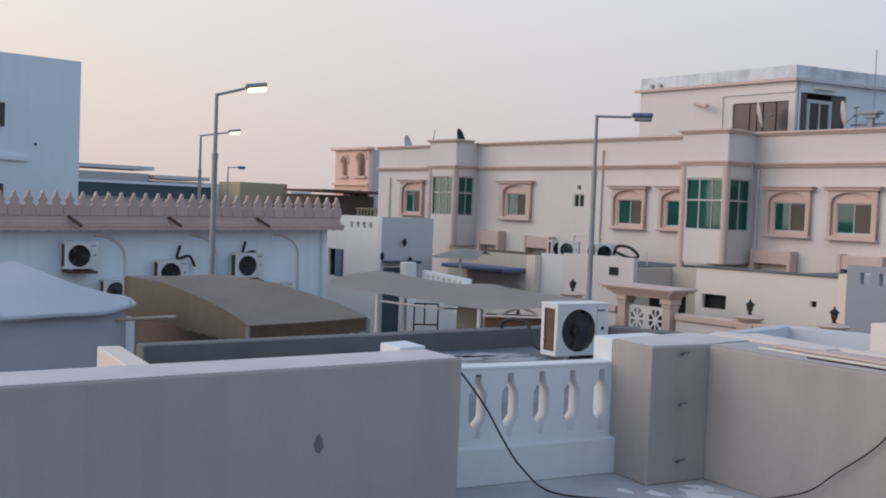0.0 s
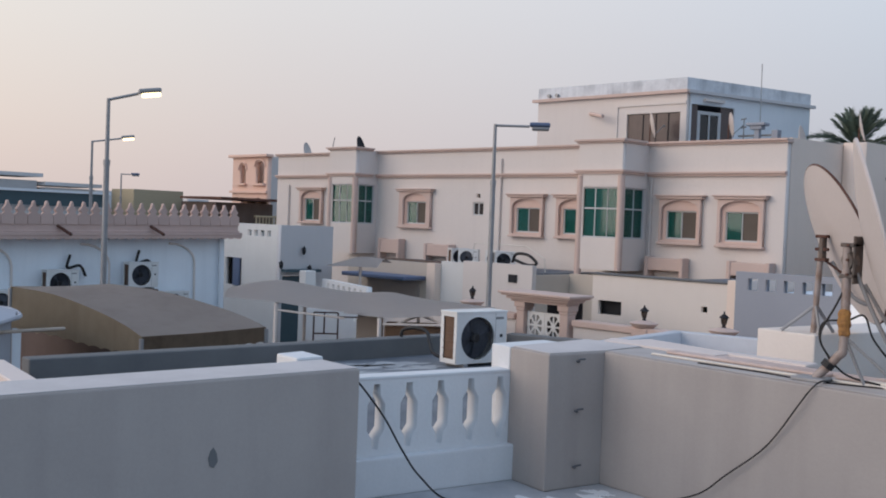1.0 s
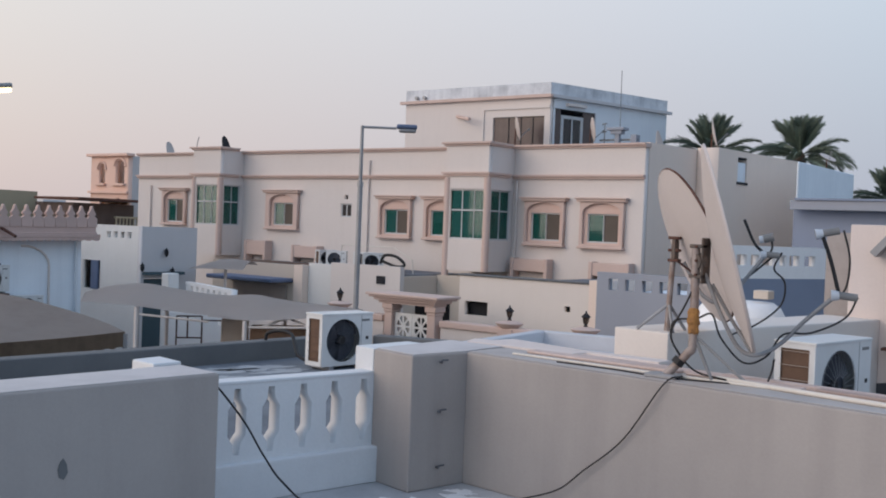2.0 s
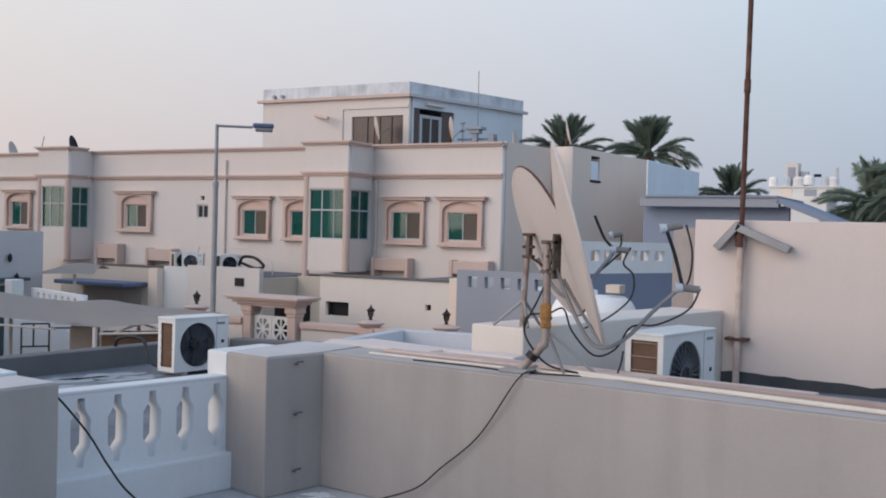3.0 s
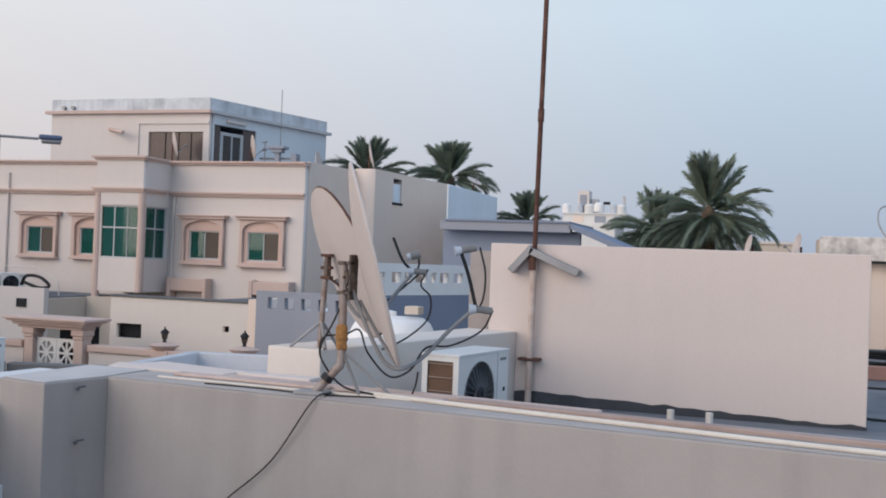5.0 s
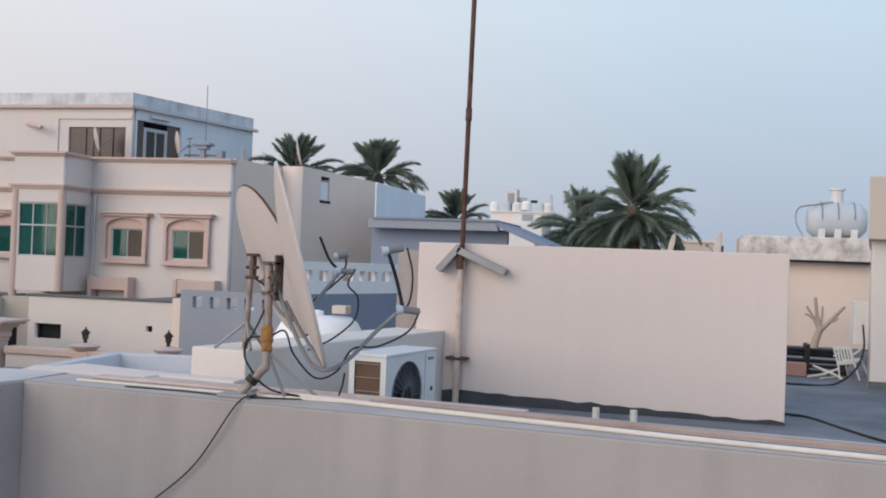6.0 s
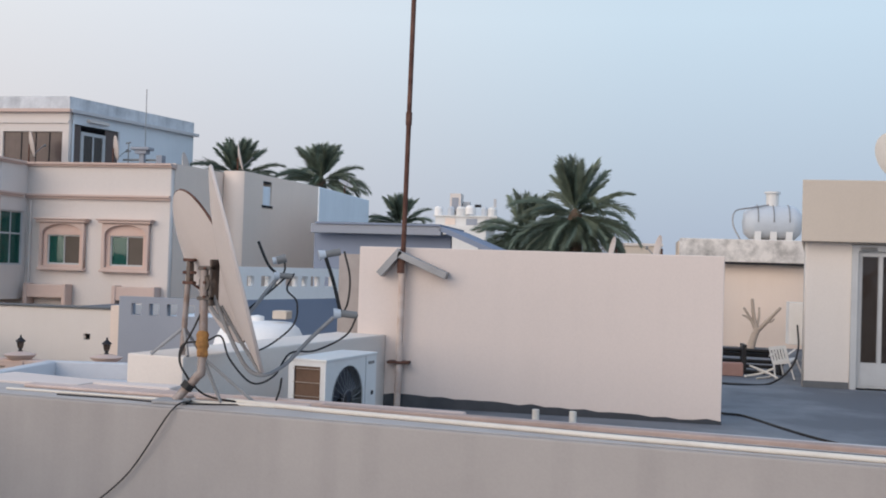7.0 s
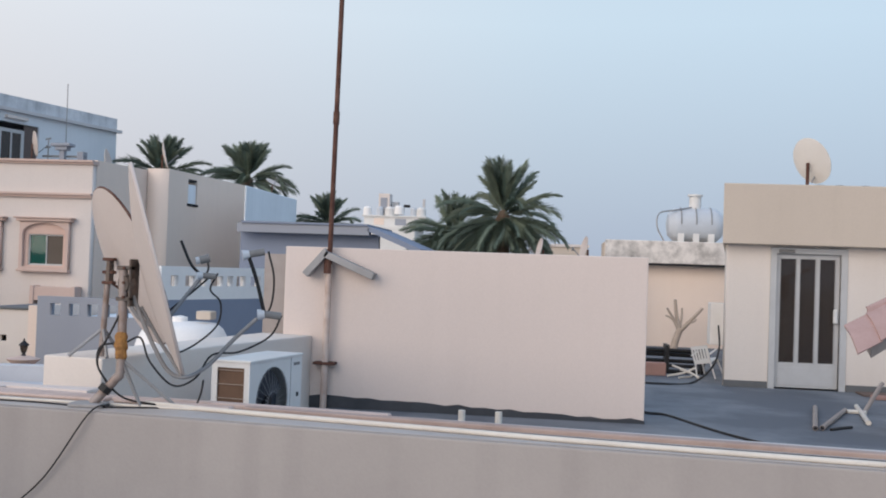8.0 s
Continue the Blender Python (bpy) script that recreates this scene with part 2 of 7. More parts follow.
M_SLATE = surface("slate_blue_paint", (0.25, 0.29, 0.38), (0.20, 0.235, 0.31), big=0.5, fine=30, grime=0.4)
M_PINKSTONE = surface("pink_cast_parapet", (0.57, 0.42, 0.37), (0.43, 0.31, 0.27), big=1.2, fine=30, grime=0.5, vary=0.08)
M_TAN = surface("tan_canvas", (0.43, 0.37, 0.33), (0.31, 0.26, 0.225), big=0.8, fine=80, grime=0.5, streak=0.25, bump=0.1)
M_SAIL = surface("grey_beige_shade_cloth", (0.54, 0.485, 0.45), (0.43, 0.385, 0.36), big=0.6, fine=90, grime=0.4)
M_TENT = surface("white_tent_canvas", (0.42, 0.44, 0.49), (0.34, 0.355, 0.40), big=0.6, fine=70, grime=0.4, bump=0.1)
M_GALV = surface("galvanised_steel", (0.33, 0.33, 0.34), (0.22, 0.215, 0.21), big=3, fine=60, metal=0.35, rough=0.5, grime=0.6)
M_RUST = surface("rusty_steel", (0.10, 0.047, 0.036), (0.19, 0.105, 0.08), big=6, fine=80, metal=0.2, rough=0.8, grime=1.0, bump=0.4)
M_ORANGE = surface("orange_rust_wrap", (0.40, 0.21, 0.07), (0.17, 0.085, 0.045), big=28, fine=80, grime=1.0)
# lighter, warmer cream: sunset glow on the back wall, put into its colour
M_SUNLIT = surface("sunset_lit_cream_wall", (0.86, 0.735, 0.64), (0.77, 0.64, 0.55), big=0.5, fine=40, streak=0.2, grime=0.35, bump=0.05)
M_PALEBLUE = surface("pale_blue_limewash", (0.83, 0.88, 0.93), (0.66, 0.71, 0.77), big=0.6, fine=30, streak=0.35, grime=0.45)
M_BRIGHT = surface("bright_white_paint", (0.87, 0.86, 0.85), (0.74, 0.73, 0.72), big=0.7, fine=30, streak=0.2, grime=0.35)
M_SPOKE = surface("pale_wire_guard", (0.42, 0.43, 0.45), (0.30, 0.31, 0.33), big=8, fine=60, rough=0.5)
M_DISH = surface("dish_grey_white_paint", (0.60, 0.535, 0.50), (0.50, 0.44, 0.41), big=1.4, fine=40, rough=0.5, grime=0.5, bump=0.05)
M_AC = surface("white_ac_casing", (0.72, 0.72, 0.71), (0.58, 0.56, 0.53), big=2.5, fine=40, rough=0.45, grime=0.5, bump=0.03)
M_FIN = surface("brown_condenser_fins", (0.15, 0.09, 0.06), (0.08, 0.05, 0.036), big=6, fine=120, rough=0.6, grime=0.6)
M_BLACK = surface("black_plastic", (0.018, 0.018, 0.02), (0.03, 0.03, 0.03), big=5, fine=60, rough=0.5, bump=0.05)
# near-black: real dark parts, and sheets that stand for shade in openings
M_DARK = surface("black_parts_and_shade", (0.03, 0.03, 0.035), (0.02, 0.02, 0.02), big=2, fine=20, rough=0.9)
M_PVC = surface("white_pvc_pipe", (0.70, 0.66, 0.60), (0.55, 0.50, 0.45), big=4, fine=40, rough=0.5, grime=0.6)
M_WOOD = surface("weathered_pinkish_timber", (0.43, 0.33, 0.29), (0.30, 0.22, 0.19), big=4, fine=60, streak=0.4, grime=0.6, bump=0.4)
M_POLE = surface("rust_flecked_grey_steel", (0.36, 0.31, 0.29), (0.22, 0.14, 0.10), big=9, fine=70, metal=0.3, rough=0.6, grime=0.9, bump=0.2)
M_LNB = surface("lnb_grey_plastic", (0.22, 0.22, 0.22), (0.15, 0.15, 0.145), big=8, fine=60, rough=0.5)
M_GUARD = surface("dark_wire_guard", (0.12, 0.125, 0.14), (0.08, 0.085, 0.095), big=8, fine=60, rough=0.5)
M_LIMEWOOD = surface("limewashed_pink_board", (0.62, 0.50, 0.455), (0.45, 0.345, 0.305), big=3, fine=60, streak=0.4, grime=0.8, bump=0.4)
# grey that stands for shade on east sides, not a paint of its own
M_SIDESHADE = surface("shaded_side_grey", (0.60, 0.585, 0.59), (0.51, 0.50, 0.505), big=0.5, fine=30, streak=0.2, grime=0.4)
M_WEATHER = surface("weathered_blue_white_parapet", (0.72, 0.74, 0.77), (0.40, 0.42, 0.45), big=1.3, fine=20, streak=0.5, grime=0.9, bump=0.2)
M_FANWELL = surface("grey_blue_fan_well", (0.09, 0.10, 0.125), (0.06, 0.068, 0.085), big=6, fine=50, rough=0.5)
M_CREAMDISH = surface("cream_dish_paint", (0.74, 0.715, 0.68), (0.62, 0.595, 0.56), big=2.0, fine=40, rough=0.5, grime=0.5, bump=0.05)
M_OFFCUT = surface("grey_brown_pipe", (0.33, 0.29, 0.27), (0.24, 0.20, 0.18), big=5, fine=40, rough=0.6, grime=0.6)
M_PALETILE = surface("pale_pink_clay_tile", (0.50, 0.335, 0.30), (0.40, 0.25, 0.215), big=3, fine=40, grime=0.6, streak=0.3)
M_ALU = surface("white_aluminium_frame", (0.52, 0.525, 0.53), (0.41, 0.41, 0.41), big=4, fine=60, rough=0.4, bump=0.02)
M_FROND = surface("palm_frond_green", (0.17, 0.21, 0.16), (0.085, 0.115, 0.082), big=1.5, fine=20, rough=0.6, grime=0.7, vary=0.25)
M_DRYFROND = surface("dry_palm_frond", (0.17, 0.13, 0.075), (0.10, 0.075, 0.045), big=1.5, fine=20, rough=0.8, grime=0.7)
M_TRUNK = surface("palm_trunk_bark", (0.14, 0.10, 0.07), (0.07, 0.05, 0.04), big=6, fine=30, grime=0.8, bump=0.6)
M_SAND = surface("dusty_ground", (0.27, 0.24, 0.21), (0.17, 0.155, 0.14), big=0.15, fine=6, grime=0.8)
M_ASPHALT = surface("asphalt", (0.06, 0.06, 0.062), (0.09, 0.088, 0.085), big=0.5, fine=60, grime=0.7)
M_TILE = surface("red_clay_tile", (0.36, 0.22, 0.19), (0.27, 0.16, 0.13), big=5, fine=40, grime=0.5)
M_BROWN = surface("brown_panels_and_dim_rooms", (0.15, 0.11, 0.095), (0.10, 0.075, 0.065), big=1.5, fine=40, streak=0.5, grime=0.5)
M_TANK = surface("white_fibreglass_tank", (0.55, 0.59, 0.64), (0.42, 0.45, 0.49), big=1.5, fine=30, rough=0.4, grime=0.5)
M_BLUESTEEL = surface("blue_painted_steel", (0.12, 0.16, 0.26), (0.08, 0.11, 0.18), big=2, fine=40, rough=0.5)
M_FAR = surface("far_pale_plaster", (0.55, 0.54, 0.54), (0.44, 0.43, 0.43), big=0.2, fine=5, grime=0.5, bump=0.0)
M_FARPINK = surface("far_salmon_plaster", (0.74, 0.52, 0.43), (0.62, 0.44, 0.36), big=0.3, fine=8, grime=0.5)
M_YELLOW = surface("ochre_plaster", (0.42, 0.36, 0.25), (0.33, 0.28, 0.20), big=0.3, fine=8, grime=0.5)
M_TEAL = surface("teal_roof_sheet", (0.06, 0.10, 0.12), (0.04, 0.07, 0.085), big=0.5, fine=20, rough=0.5)
M_CREAM = surface("cream_white_plaster", (0.74, 0.675, 0.62), (0.65, 0.585, 0.53), big=0.6, fine=40, streak=0.2, grime=0.4, bump=0.06)
M_RUSTBOX = surface("orange_brown_panel", (0.30, 0.19, 0.125), (0.20, 0.125, 0.085), big=2, fine=40, streak=0.4, grime=0.7)
M_BITUMEN = surface("black_bitumen_paint", (0.05, 0.055, 0.065), (0.09, 0.095, 0.105), big=3, fine=30, rough=0.6, grime=0.7)
M_ROOFPATCH = surface("worn_limewash_patch", (0.40, 0.42, 0.44), (0.24, 0.255, 0.28), big=3.0, fine=25, grime=0.9)
M_MOUNT = surface("dark_weathered_steel", (0.13, 0.115, 0.105), (0.20, 0.12, 0.08), big=12, fine=60, metal=0.3, rough=0.6, grime=0.8, bump=0.3)
M_TRAY = surface("pale_blue_waterproofing", (0.56, 0.57, 0.60), (0.45, 0.455, 0.48), big=1.5, fine=30, grime=0.6)
M_TYMP = surface("peach_stone_panel", (0.68, 0.50, 0.43), (0.58, 0.42, 0.36), big=1.0, fine=30, grime=0.4)
M_PALEWOOD = surface("bleached_bare_wood", (0.46, 0.39, 0.33), (0.33, 0.27, 0.22), big=5, fine=40, grime=0.6, bump=0.3)
M_SMOKE = surface("smoked_grey_panel", (0.125, 0.092, 0.083), (0.085, 0.062, 0.055), big=2, fine=30, rough=0.25, streak=0.5, bump=0.03)
G_GREEN = glass("green_tinted_glass", (0.05, 0.28, 0.23), gloss=0.12)
G_BROWN = surface("brown_insect_screen", (0.105, 0.085, 0.07), (0.08, 0.065, 0.05), big=3, fine=90, rough=0.5, bump=0.05)
G_DARK = glass("dark_smoked_glass", (0.10, 0.08, 0.07), 0.06, 0.6)
L_LAMP = glow("lit_street_lamp", (1.0, 0.78, 0.45), 2.6)

# ==== the setting: ground and roofs ====
solid("ground", boxed(-900, 900, -900, 900, GROUND - 0.5, GROUND), M_SAND, "dusty sandy ground between the houses", "ground", "structure")
solid("road", boxed(-60, -9.5, 11.5, 18.2, GROUND, GROUND + 0.03), M_ASPHALT, "grey asphalt street in front of the villa", "road", "structure")

# own terrace
bm = prism(B(), [(-5.0, -4.0), (6.5, -4.0), (6.5, 4.6), (-3.8, 5.8), (-4.6, 5.8), (-4.9, 3.6)], -0.35, 0.0)
solid("floor", bm, M_FLOOR, "grey screed floor of the roof terrace", "floor", "structure")
bm = prism(B(), [(-5.0, -4.0), (6.5, -4.0), (6.5, 4.8), (-3.8, 6.0), (-4.6, 6.0), (-5.0, 3.6)], GROUND, -0.36)
solid("wall_house_below", bm, M_OWN, "grey rendered house below the terrace", "house wall", "structure")

bm = bevelled(prism(B(), strip((-3.86, 5.585), (6.5, 4.35), 0.42), 0.0, 0.868), 0.012, 2)
solid("wall_parapet_north", bm, M_OWN, "grey-beige rendered terrace parapet with damp streaks", "parapet", "structure")
bm = bevelled(prism(B(), strip((-3.86, 5.605), (6.5, 4.37), 0.39), 0.8685, 0.873), 0.002)
solid("trim_parapet_cap", bm, M_OWNTOP, "limewashed mortar cap of the parapet", "parapet cap", "structure")
bm = bevelled(prism(B(), strip((-3.30, 5.955), (6.5, 4.787), 0.26), 0.0, 0.855), 0.01, 2)
solid("wall_parapet_neighbour", bm, M_CAP, "pale mortar top of the adjoining parapet", "parapet", "structure")

bm = bevelled(prism(B(), [(-4.22, 6.08), (-3.34, 6.08), (-3.32, 6.225), (-2.76, 6.16), (-2.76, 6.34), (-4.30, 6.30)], -0.5, 0.876), 0.015, 2)
solid("wall_parapet_pink", bm, M_PINK_WALL, "pinkish plastered end of the adjoining parapet", "parapet", "structure")

bm = bevelled(prism(B(), [(-4.345, 5.215), (-3.955, 5.13), (-3.855, 5.60), (-3.855, 6.05), (-4.345, 6.05)], 0.0, 0.868), 0.012, 2)
solid("wall_pillar", bm, M_OWN, "grey rendered corner pillar of the terrace", "pillar", "structure")
bm = bevelled(prism(B(), [(-4.335, 5.235), (-3.97, 5.155), (-3.875, 5.61), (-3.875, 6.04), (-4.335, 6.04)], 0.8685, 0.874), 0.002)
solid("trim_pillar_cap", bm, M_CAP, "limewashed cap of the pillar", "parapet cap", "structure")
bm = bevelled(prism(B(), [(-4.54, 5.25), (-4.348, 5.215), (-4.348, 5.75), (-4.50, 5.75)], 0.0, 0.868), 0.01, 2)
solid("trim_pillar_white_patch", bm, M_WHITE_BLUE, "white painted end of the pillar", "pillar", "structure")

bm = bevelled(prism(B(), strip((-4.12, 3.71), (-4.90, -4.0), -0.37), 0.0, 0.868), 0.012, 2)
solid("wall_parapet_west", bm, M_OWN, "dark grey rendered terrace parapet with damp streaks", "parapet", "structure")
bm = bevelled(prism(B(), strip((-4.135, 3.70), (-4.915, -4.0), -0.34), 0.8685, 0.873), 0.002)
solid("trim_parapet_cap_west", bm, M_CAP, "limewashed mortar cap of the dark parapet", "parapet cap", "structure")
bm = bevelled(prism(B(), [(-4.72, 3.60), (-4.50, 3.575), (-4.495, 3.76), (-4.735, 3.80)], 0.0, 0.888), 0.012, 2)
solid("wall_return", bm, M_WHITE_BLUE, "white painted return of the parapet", "parapet", "structure")


def balustrade():
    """A thick white panel pierced by bottle-shaped openings, on a stepped plinth."""
    root = thing("balustrade", "white painted pierced balustrade panel with bottle-shaped openings", "balustrade", (-4.4, 4.35, 0))
    a, b = Vector((-4.70, 3.66)), Vector((-4.34, 5.22))
    d = (b - a).normalized()
    length = (b - a).length
    m = Matrix(((d.x, -d.y, 0, a.x), (d.y, d.x, 0, a.y), (0, 0, 1, 0), (0, 0, 0, 1)))
    holes = []
    for k in range(5):
        c = 0.598 + k * 0.2305
        half = [(0.020, 0.276), (0.026, 0.345), (0.060, 0.392), (0.062, 0.552), (0.028, 0.604), (0.022, 0.675)]
        holes.append([(c + w, z) for w, z in half] + [(c - w, z) for w, z in half[::-1]])
    bm = plate(rect(0, length, 0.228, 0.70), holes, 0.125, m)
    part("panel", bm, M_WHITE_BLUE, root)
    bm = B()
    box(bm, -0.02, length, -0.003, 0.13, 0.70, 0.722, m)
    part("rail", bevelled(bm, 0.008, 2), M_WHITE_BLUE, root)
    bm = B()
    box(bm, -0.02, length + 0.125, -0.065, 0.14, 0.0, 0.236, m)
    part("plinth", bevelled(bm, 0.012, 2), M_WHITE_BLUE, root, "thick white plinth with drips")


balustrade()


def splash(cx, cy, rad, z, seed, mat, label, turn=0.0, flat=0.55):
    """A thin ragged patch of dried limewash."""
    ring = []
    for k in range(44):
        a = 2 * math.pi * k / 44
        r = rad * (0.75 + 0.55 * noise.noise((seed + 1.3 * math.cos(a), 1.3 * math.sin(a), 0)) + 0.45 * noise.noise((seed + 4 * math.cos(a), 4 * math.sin(a), 7)))
        u, v = r * math.cos(a), flat * r * math.sin(a)
        ring.append((cx + u * math.cos(turn) - v * math.sin(turn), cy + u * math.sin(turn) + v * math.cos(turn)))
    solid("limewash_splash", prism(B(), ring, z, z + 0.004), mat, label, "paint splash", group="limewash splashes")


for k, (cx, cy, rad) in enumerate(((-3.55, 5.24, 0.24), (-3.28, 5.30, 0.17), (-3.80, 5.05, 0.09), (-3.05, 5.26, 0.09), (-3.45, 5.06, 0.06), (-3.95, 4.92, 0.07), (-3.72, 5.40, 0.12))):
    splash(cx, cy, rad, 0.0, 3.1 * k, M_WHITE_BLUE, "splash of dried white limewash on the floor")
for k, (cx, cy, rad) in enumerate(((-7.95, 6.95, 0.55), (-7.85, 7.45, 0.5), (-7.55, 7.55, 0.4), (-7.6, 6.7, 0.4), (-8.1, 6.2, 0.35), (-7.2, 7.0, 0.3))):
    splash(cx, cy, rad, 0.14, 40 + 2.7 * k, M_ROOFPATCH, "pale worn patch of limewash on the grey roof", 1.35, 0.4)
bm = plate([(0.0, 0.0), (0.022, 0.012), (0.03, 0.05), (0.018, 0.085), (0.004, 0.10), (-0.014, 0.07), (-0.02, 0.03)], [], 0.003, Matrix(((-0.1007, 0.9949, 0, -4.2045), (-0.9949, -0.1007, 0, 2.865), (0, 0, 1, 0.44), (0, 0, 0, 1))))
solid("trim_wall_scar", bm, M_UPSTAND, "small dark scar on the grey parapet", "stain", "structure")

# neighbour's low roof with the tray upstands
bm = prism(B(), [(-8.75, 3.35), (-5.1, 2.9), (-4.6, 6.1), (-3.4, 6.3), (-3.4, 7.6), (-5.9, 11.2), (-8.1, 10.6), (-8.25, 9.5)], GROUND, 0.14)
solid("roof_low", bm, M_ROOF, "grey coated flat roof with pale patches", "flat roof", "structure")
bm = bevelled(prism(B(), strip((-8.65, 3.90), (-8.12, 9.60), 0.2), GROUND, 0.35), 0.01)
solid("wall_upstand_west", bm, M_UPSTAND, "dark grey roof upstand", "upstand", "structure")
bm = bevelled(prism(B(), strip((-8.12, 9.60), (-5.9, 10.25), 0.18), 0.0, 0.33), 0.01)
solid("wall_upstand_north", bm, M_UPSTAND, "dark grey roof upstand", "upstand", "structure")
bm = bevelled(prism(B(), strip((-5.1, 3.05), (-8.68, 3.70), 0.2), GROUND, 0.36), 0.01)
solid("wall_upstand_south", bm, M_PINK_WALL, "pale pink end of the low roof", "upstand", "structure")

# pale blue tray roof behind the parapet
bm = prism(B(), [(-6.8, 8.7), (-6.95, 11.5), (-5.6, 11.8), (-3.6, 9.6), (-3.5, 6.4), (-4.6, 6.9)], -0.5, 0.20)
solid("roof_tray", bm, M_TRAY, "pale blue waterproofed roof tray", "flat roof", "structure")
bm = bevelled(prism(B(), strip((-6.7, 8.75), (-6.97, 11.5), -0.16), 0.15, 0.39), 0.01)
solid("wall_tray_west", bm, M_TRAY, "pale blue tray edge", "upstand", "structure")
bm = bevelled(prism(B(), strip((-6.97, 11.45), (-4.6, 11.9), 0.16), 0.15, 0.39), 0.01)
solid("wall_tray_north", bm, M_TRAY, "pale blue tray edge", "upstand", "structure")
bm = bevelled(prism(B(), [(-5.32, 7.80), (-4.15, 7.55), (-4.0, 7.95), (-5.2, 8.25)], 0.19, 0.66), 0.03, 2)
solid("roof_slab", bm, M_PINK_WALL, "pale pinkish low roof slab", "roof slab", "structure")

# low wall that runs back to the pink wall
bm = bevelled(prism(B(), [(-3.88, 7.72), (-3.36, 7.62), (-2.62, 11.13), (-3.2, 11.2)], 0.1, 0.92), 0.015, 2)
solid("wall_low", bm, M_CREAM, "pale plastered low wall beside the roof", "low wall", "structure")

# neighbour's upper roof
bm = prism(B(), [(-3.27, 6.2), (9.0, 5.6), (9.0, 24.5), (-2.9, 24.5), (-2.9, 11.3)], GROUND, 0.14)
solid("roof_neighbour", bm, M_ROOF, "grey coated flat roof of the next house", "flat roof", "structure")
bm = bevelled(boxed(-2.95, 0.97, 11.14, 11.34, 0.14, 1.885), 0.012, 2)
solid("wall_pink", bm, M_PINK_WALL, "long pale pink plastered roof wall", "roof wall", "structure")
bm = B()
steps = [(-2.95 + 0.14 * k, 0.14 + 0.15 - 0.0042 * k + 0.03 * noise.noise((k * 0.8, 0, 0)) + 0.02 * noise.noise((k * 2.7, 3, 0))) for k in range(29)]
bm = plate([(-2.95, 0.14), (0.975, 0.14)] + steps[::-1], [], 0.02, facing_south(11.122))
solid("trim_bitumen_skirting", bm, M_BITUMEN, "uneven dark bitumen skirting along the pink wall", "skirting", "structure")


# ==== things on the roofs ====
def rust_pole():
    root = thing("mast_pole", "tall rusty steel mast fixed to the pink wall", "mast", (-2.44, 11.02, 0.14))
    bm = B()
    tube(bm, [(-2.45, 11.05, 0.14), (-2.435, 11.05, 1.7)], 0.036, 10, 1)
    part("lower_pole", bm, surface("painted_rusty_pipe", (0.60, 0.51, 0.46), (0.30, 0.15, 0.09), big=4, fine=60, grime=0.6), root, "pink overpainted rusty lower pipe", 40)
    bm = B()
    tube(bm, [(-2.435, 11.05, 1.7), (-2.418, 11.05, 3.3), (-2.418, 11.05, 3.32), (-2.385, 11.05, 6.4)], 0.027, 10, 1)
    part("upper_pole", bm, M_RUST, root, "dark rust-brown upper pipe", 40)
    bm = cyl(B(), (-2.419, 11.05, 3.22), (-2.4175, 11.05, 3.36), 0.035, n=10)
    part("joint", bm, M_RUST, root)
    bm = boxed(-2.57, -2.33, 11.0, 11.14, 0.615, 0.645, bev=0.004)
    part("clamp", bm, M_RUST, root, "rusty pipe clamp")
    for sx, tip in ((-1, (-2.67, 1.57)), (1, (-1.93, 1.60))):
        a, b = Vector((-2.45, 1.82)), Vector(tip)
        d = (b - a)
        ang = math.atan2(d.y, d.x)
        m = Matrix.Translation((a.x, 11.02, a.y)) @ Matrix.Rotation(-ang, 4, "Y")
        bm = B()
        box(bm, -0.02, d.length, -0.06, 0.10, -0.055, 0.02, m)
        part("brace", bevelled(bm, 0.004), M_GALV, root, "grey angled sheet-metal brace")
    bm = cyl(B(), (-2.45, 11.04, 1.60), (-2.45, 11.04, 1.86), 0.045, n=10)
    part("collar", bm, M_RUST, root)


rust_pole()


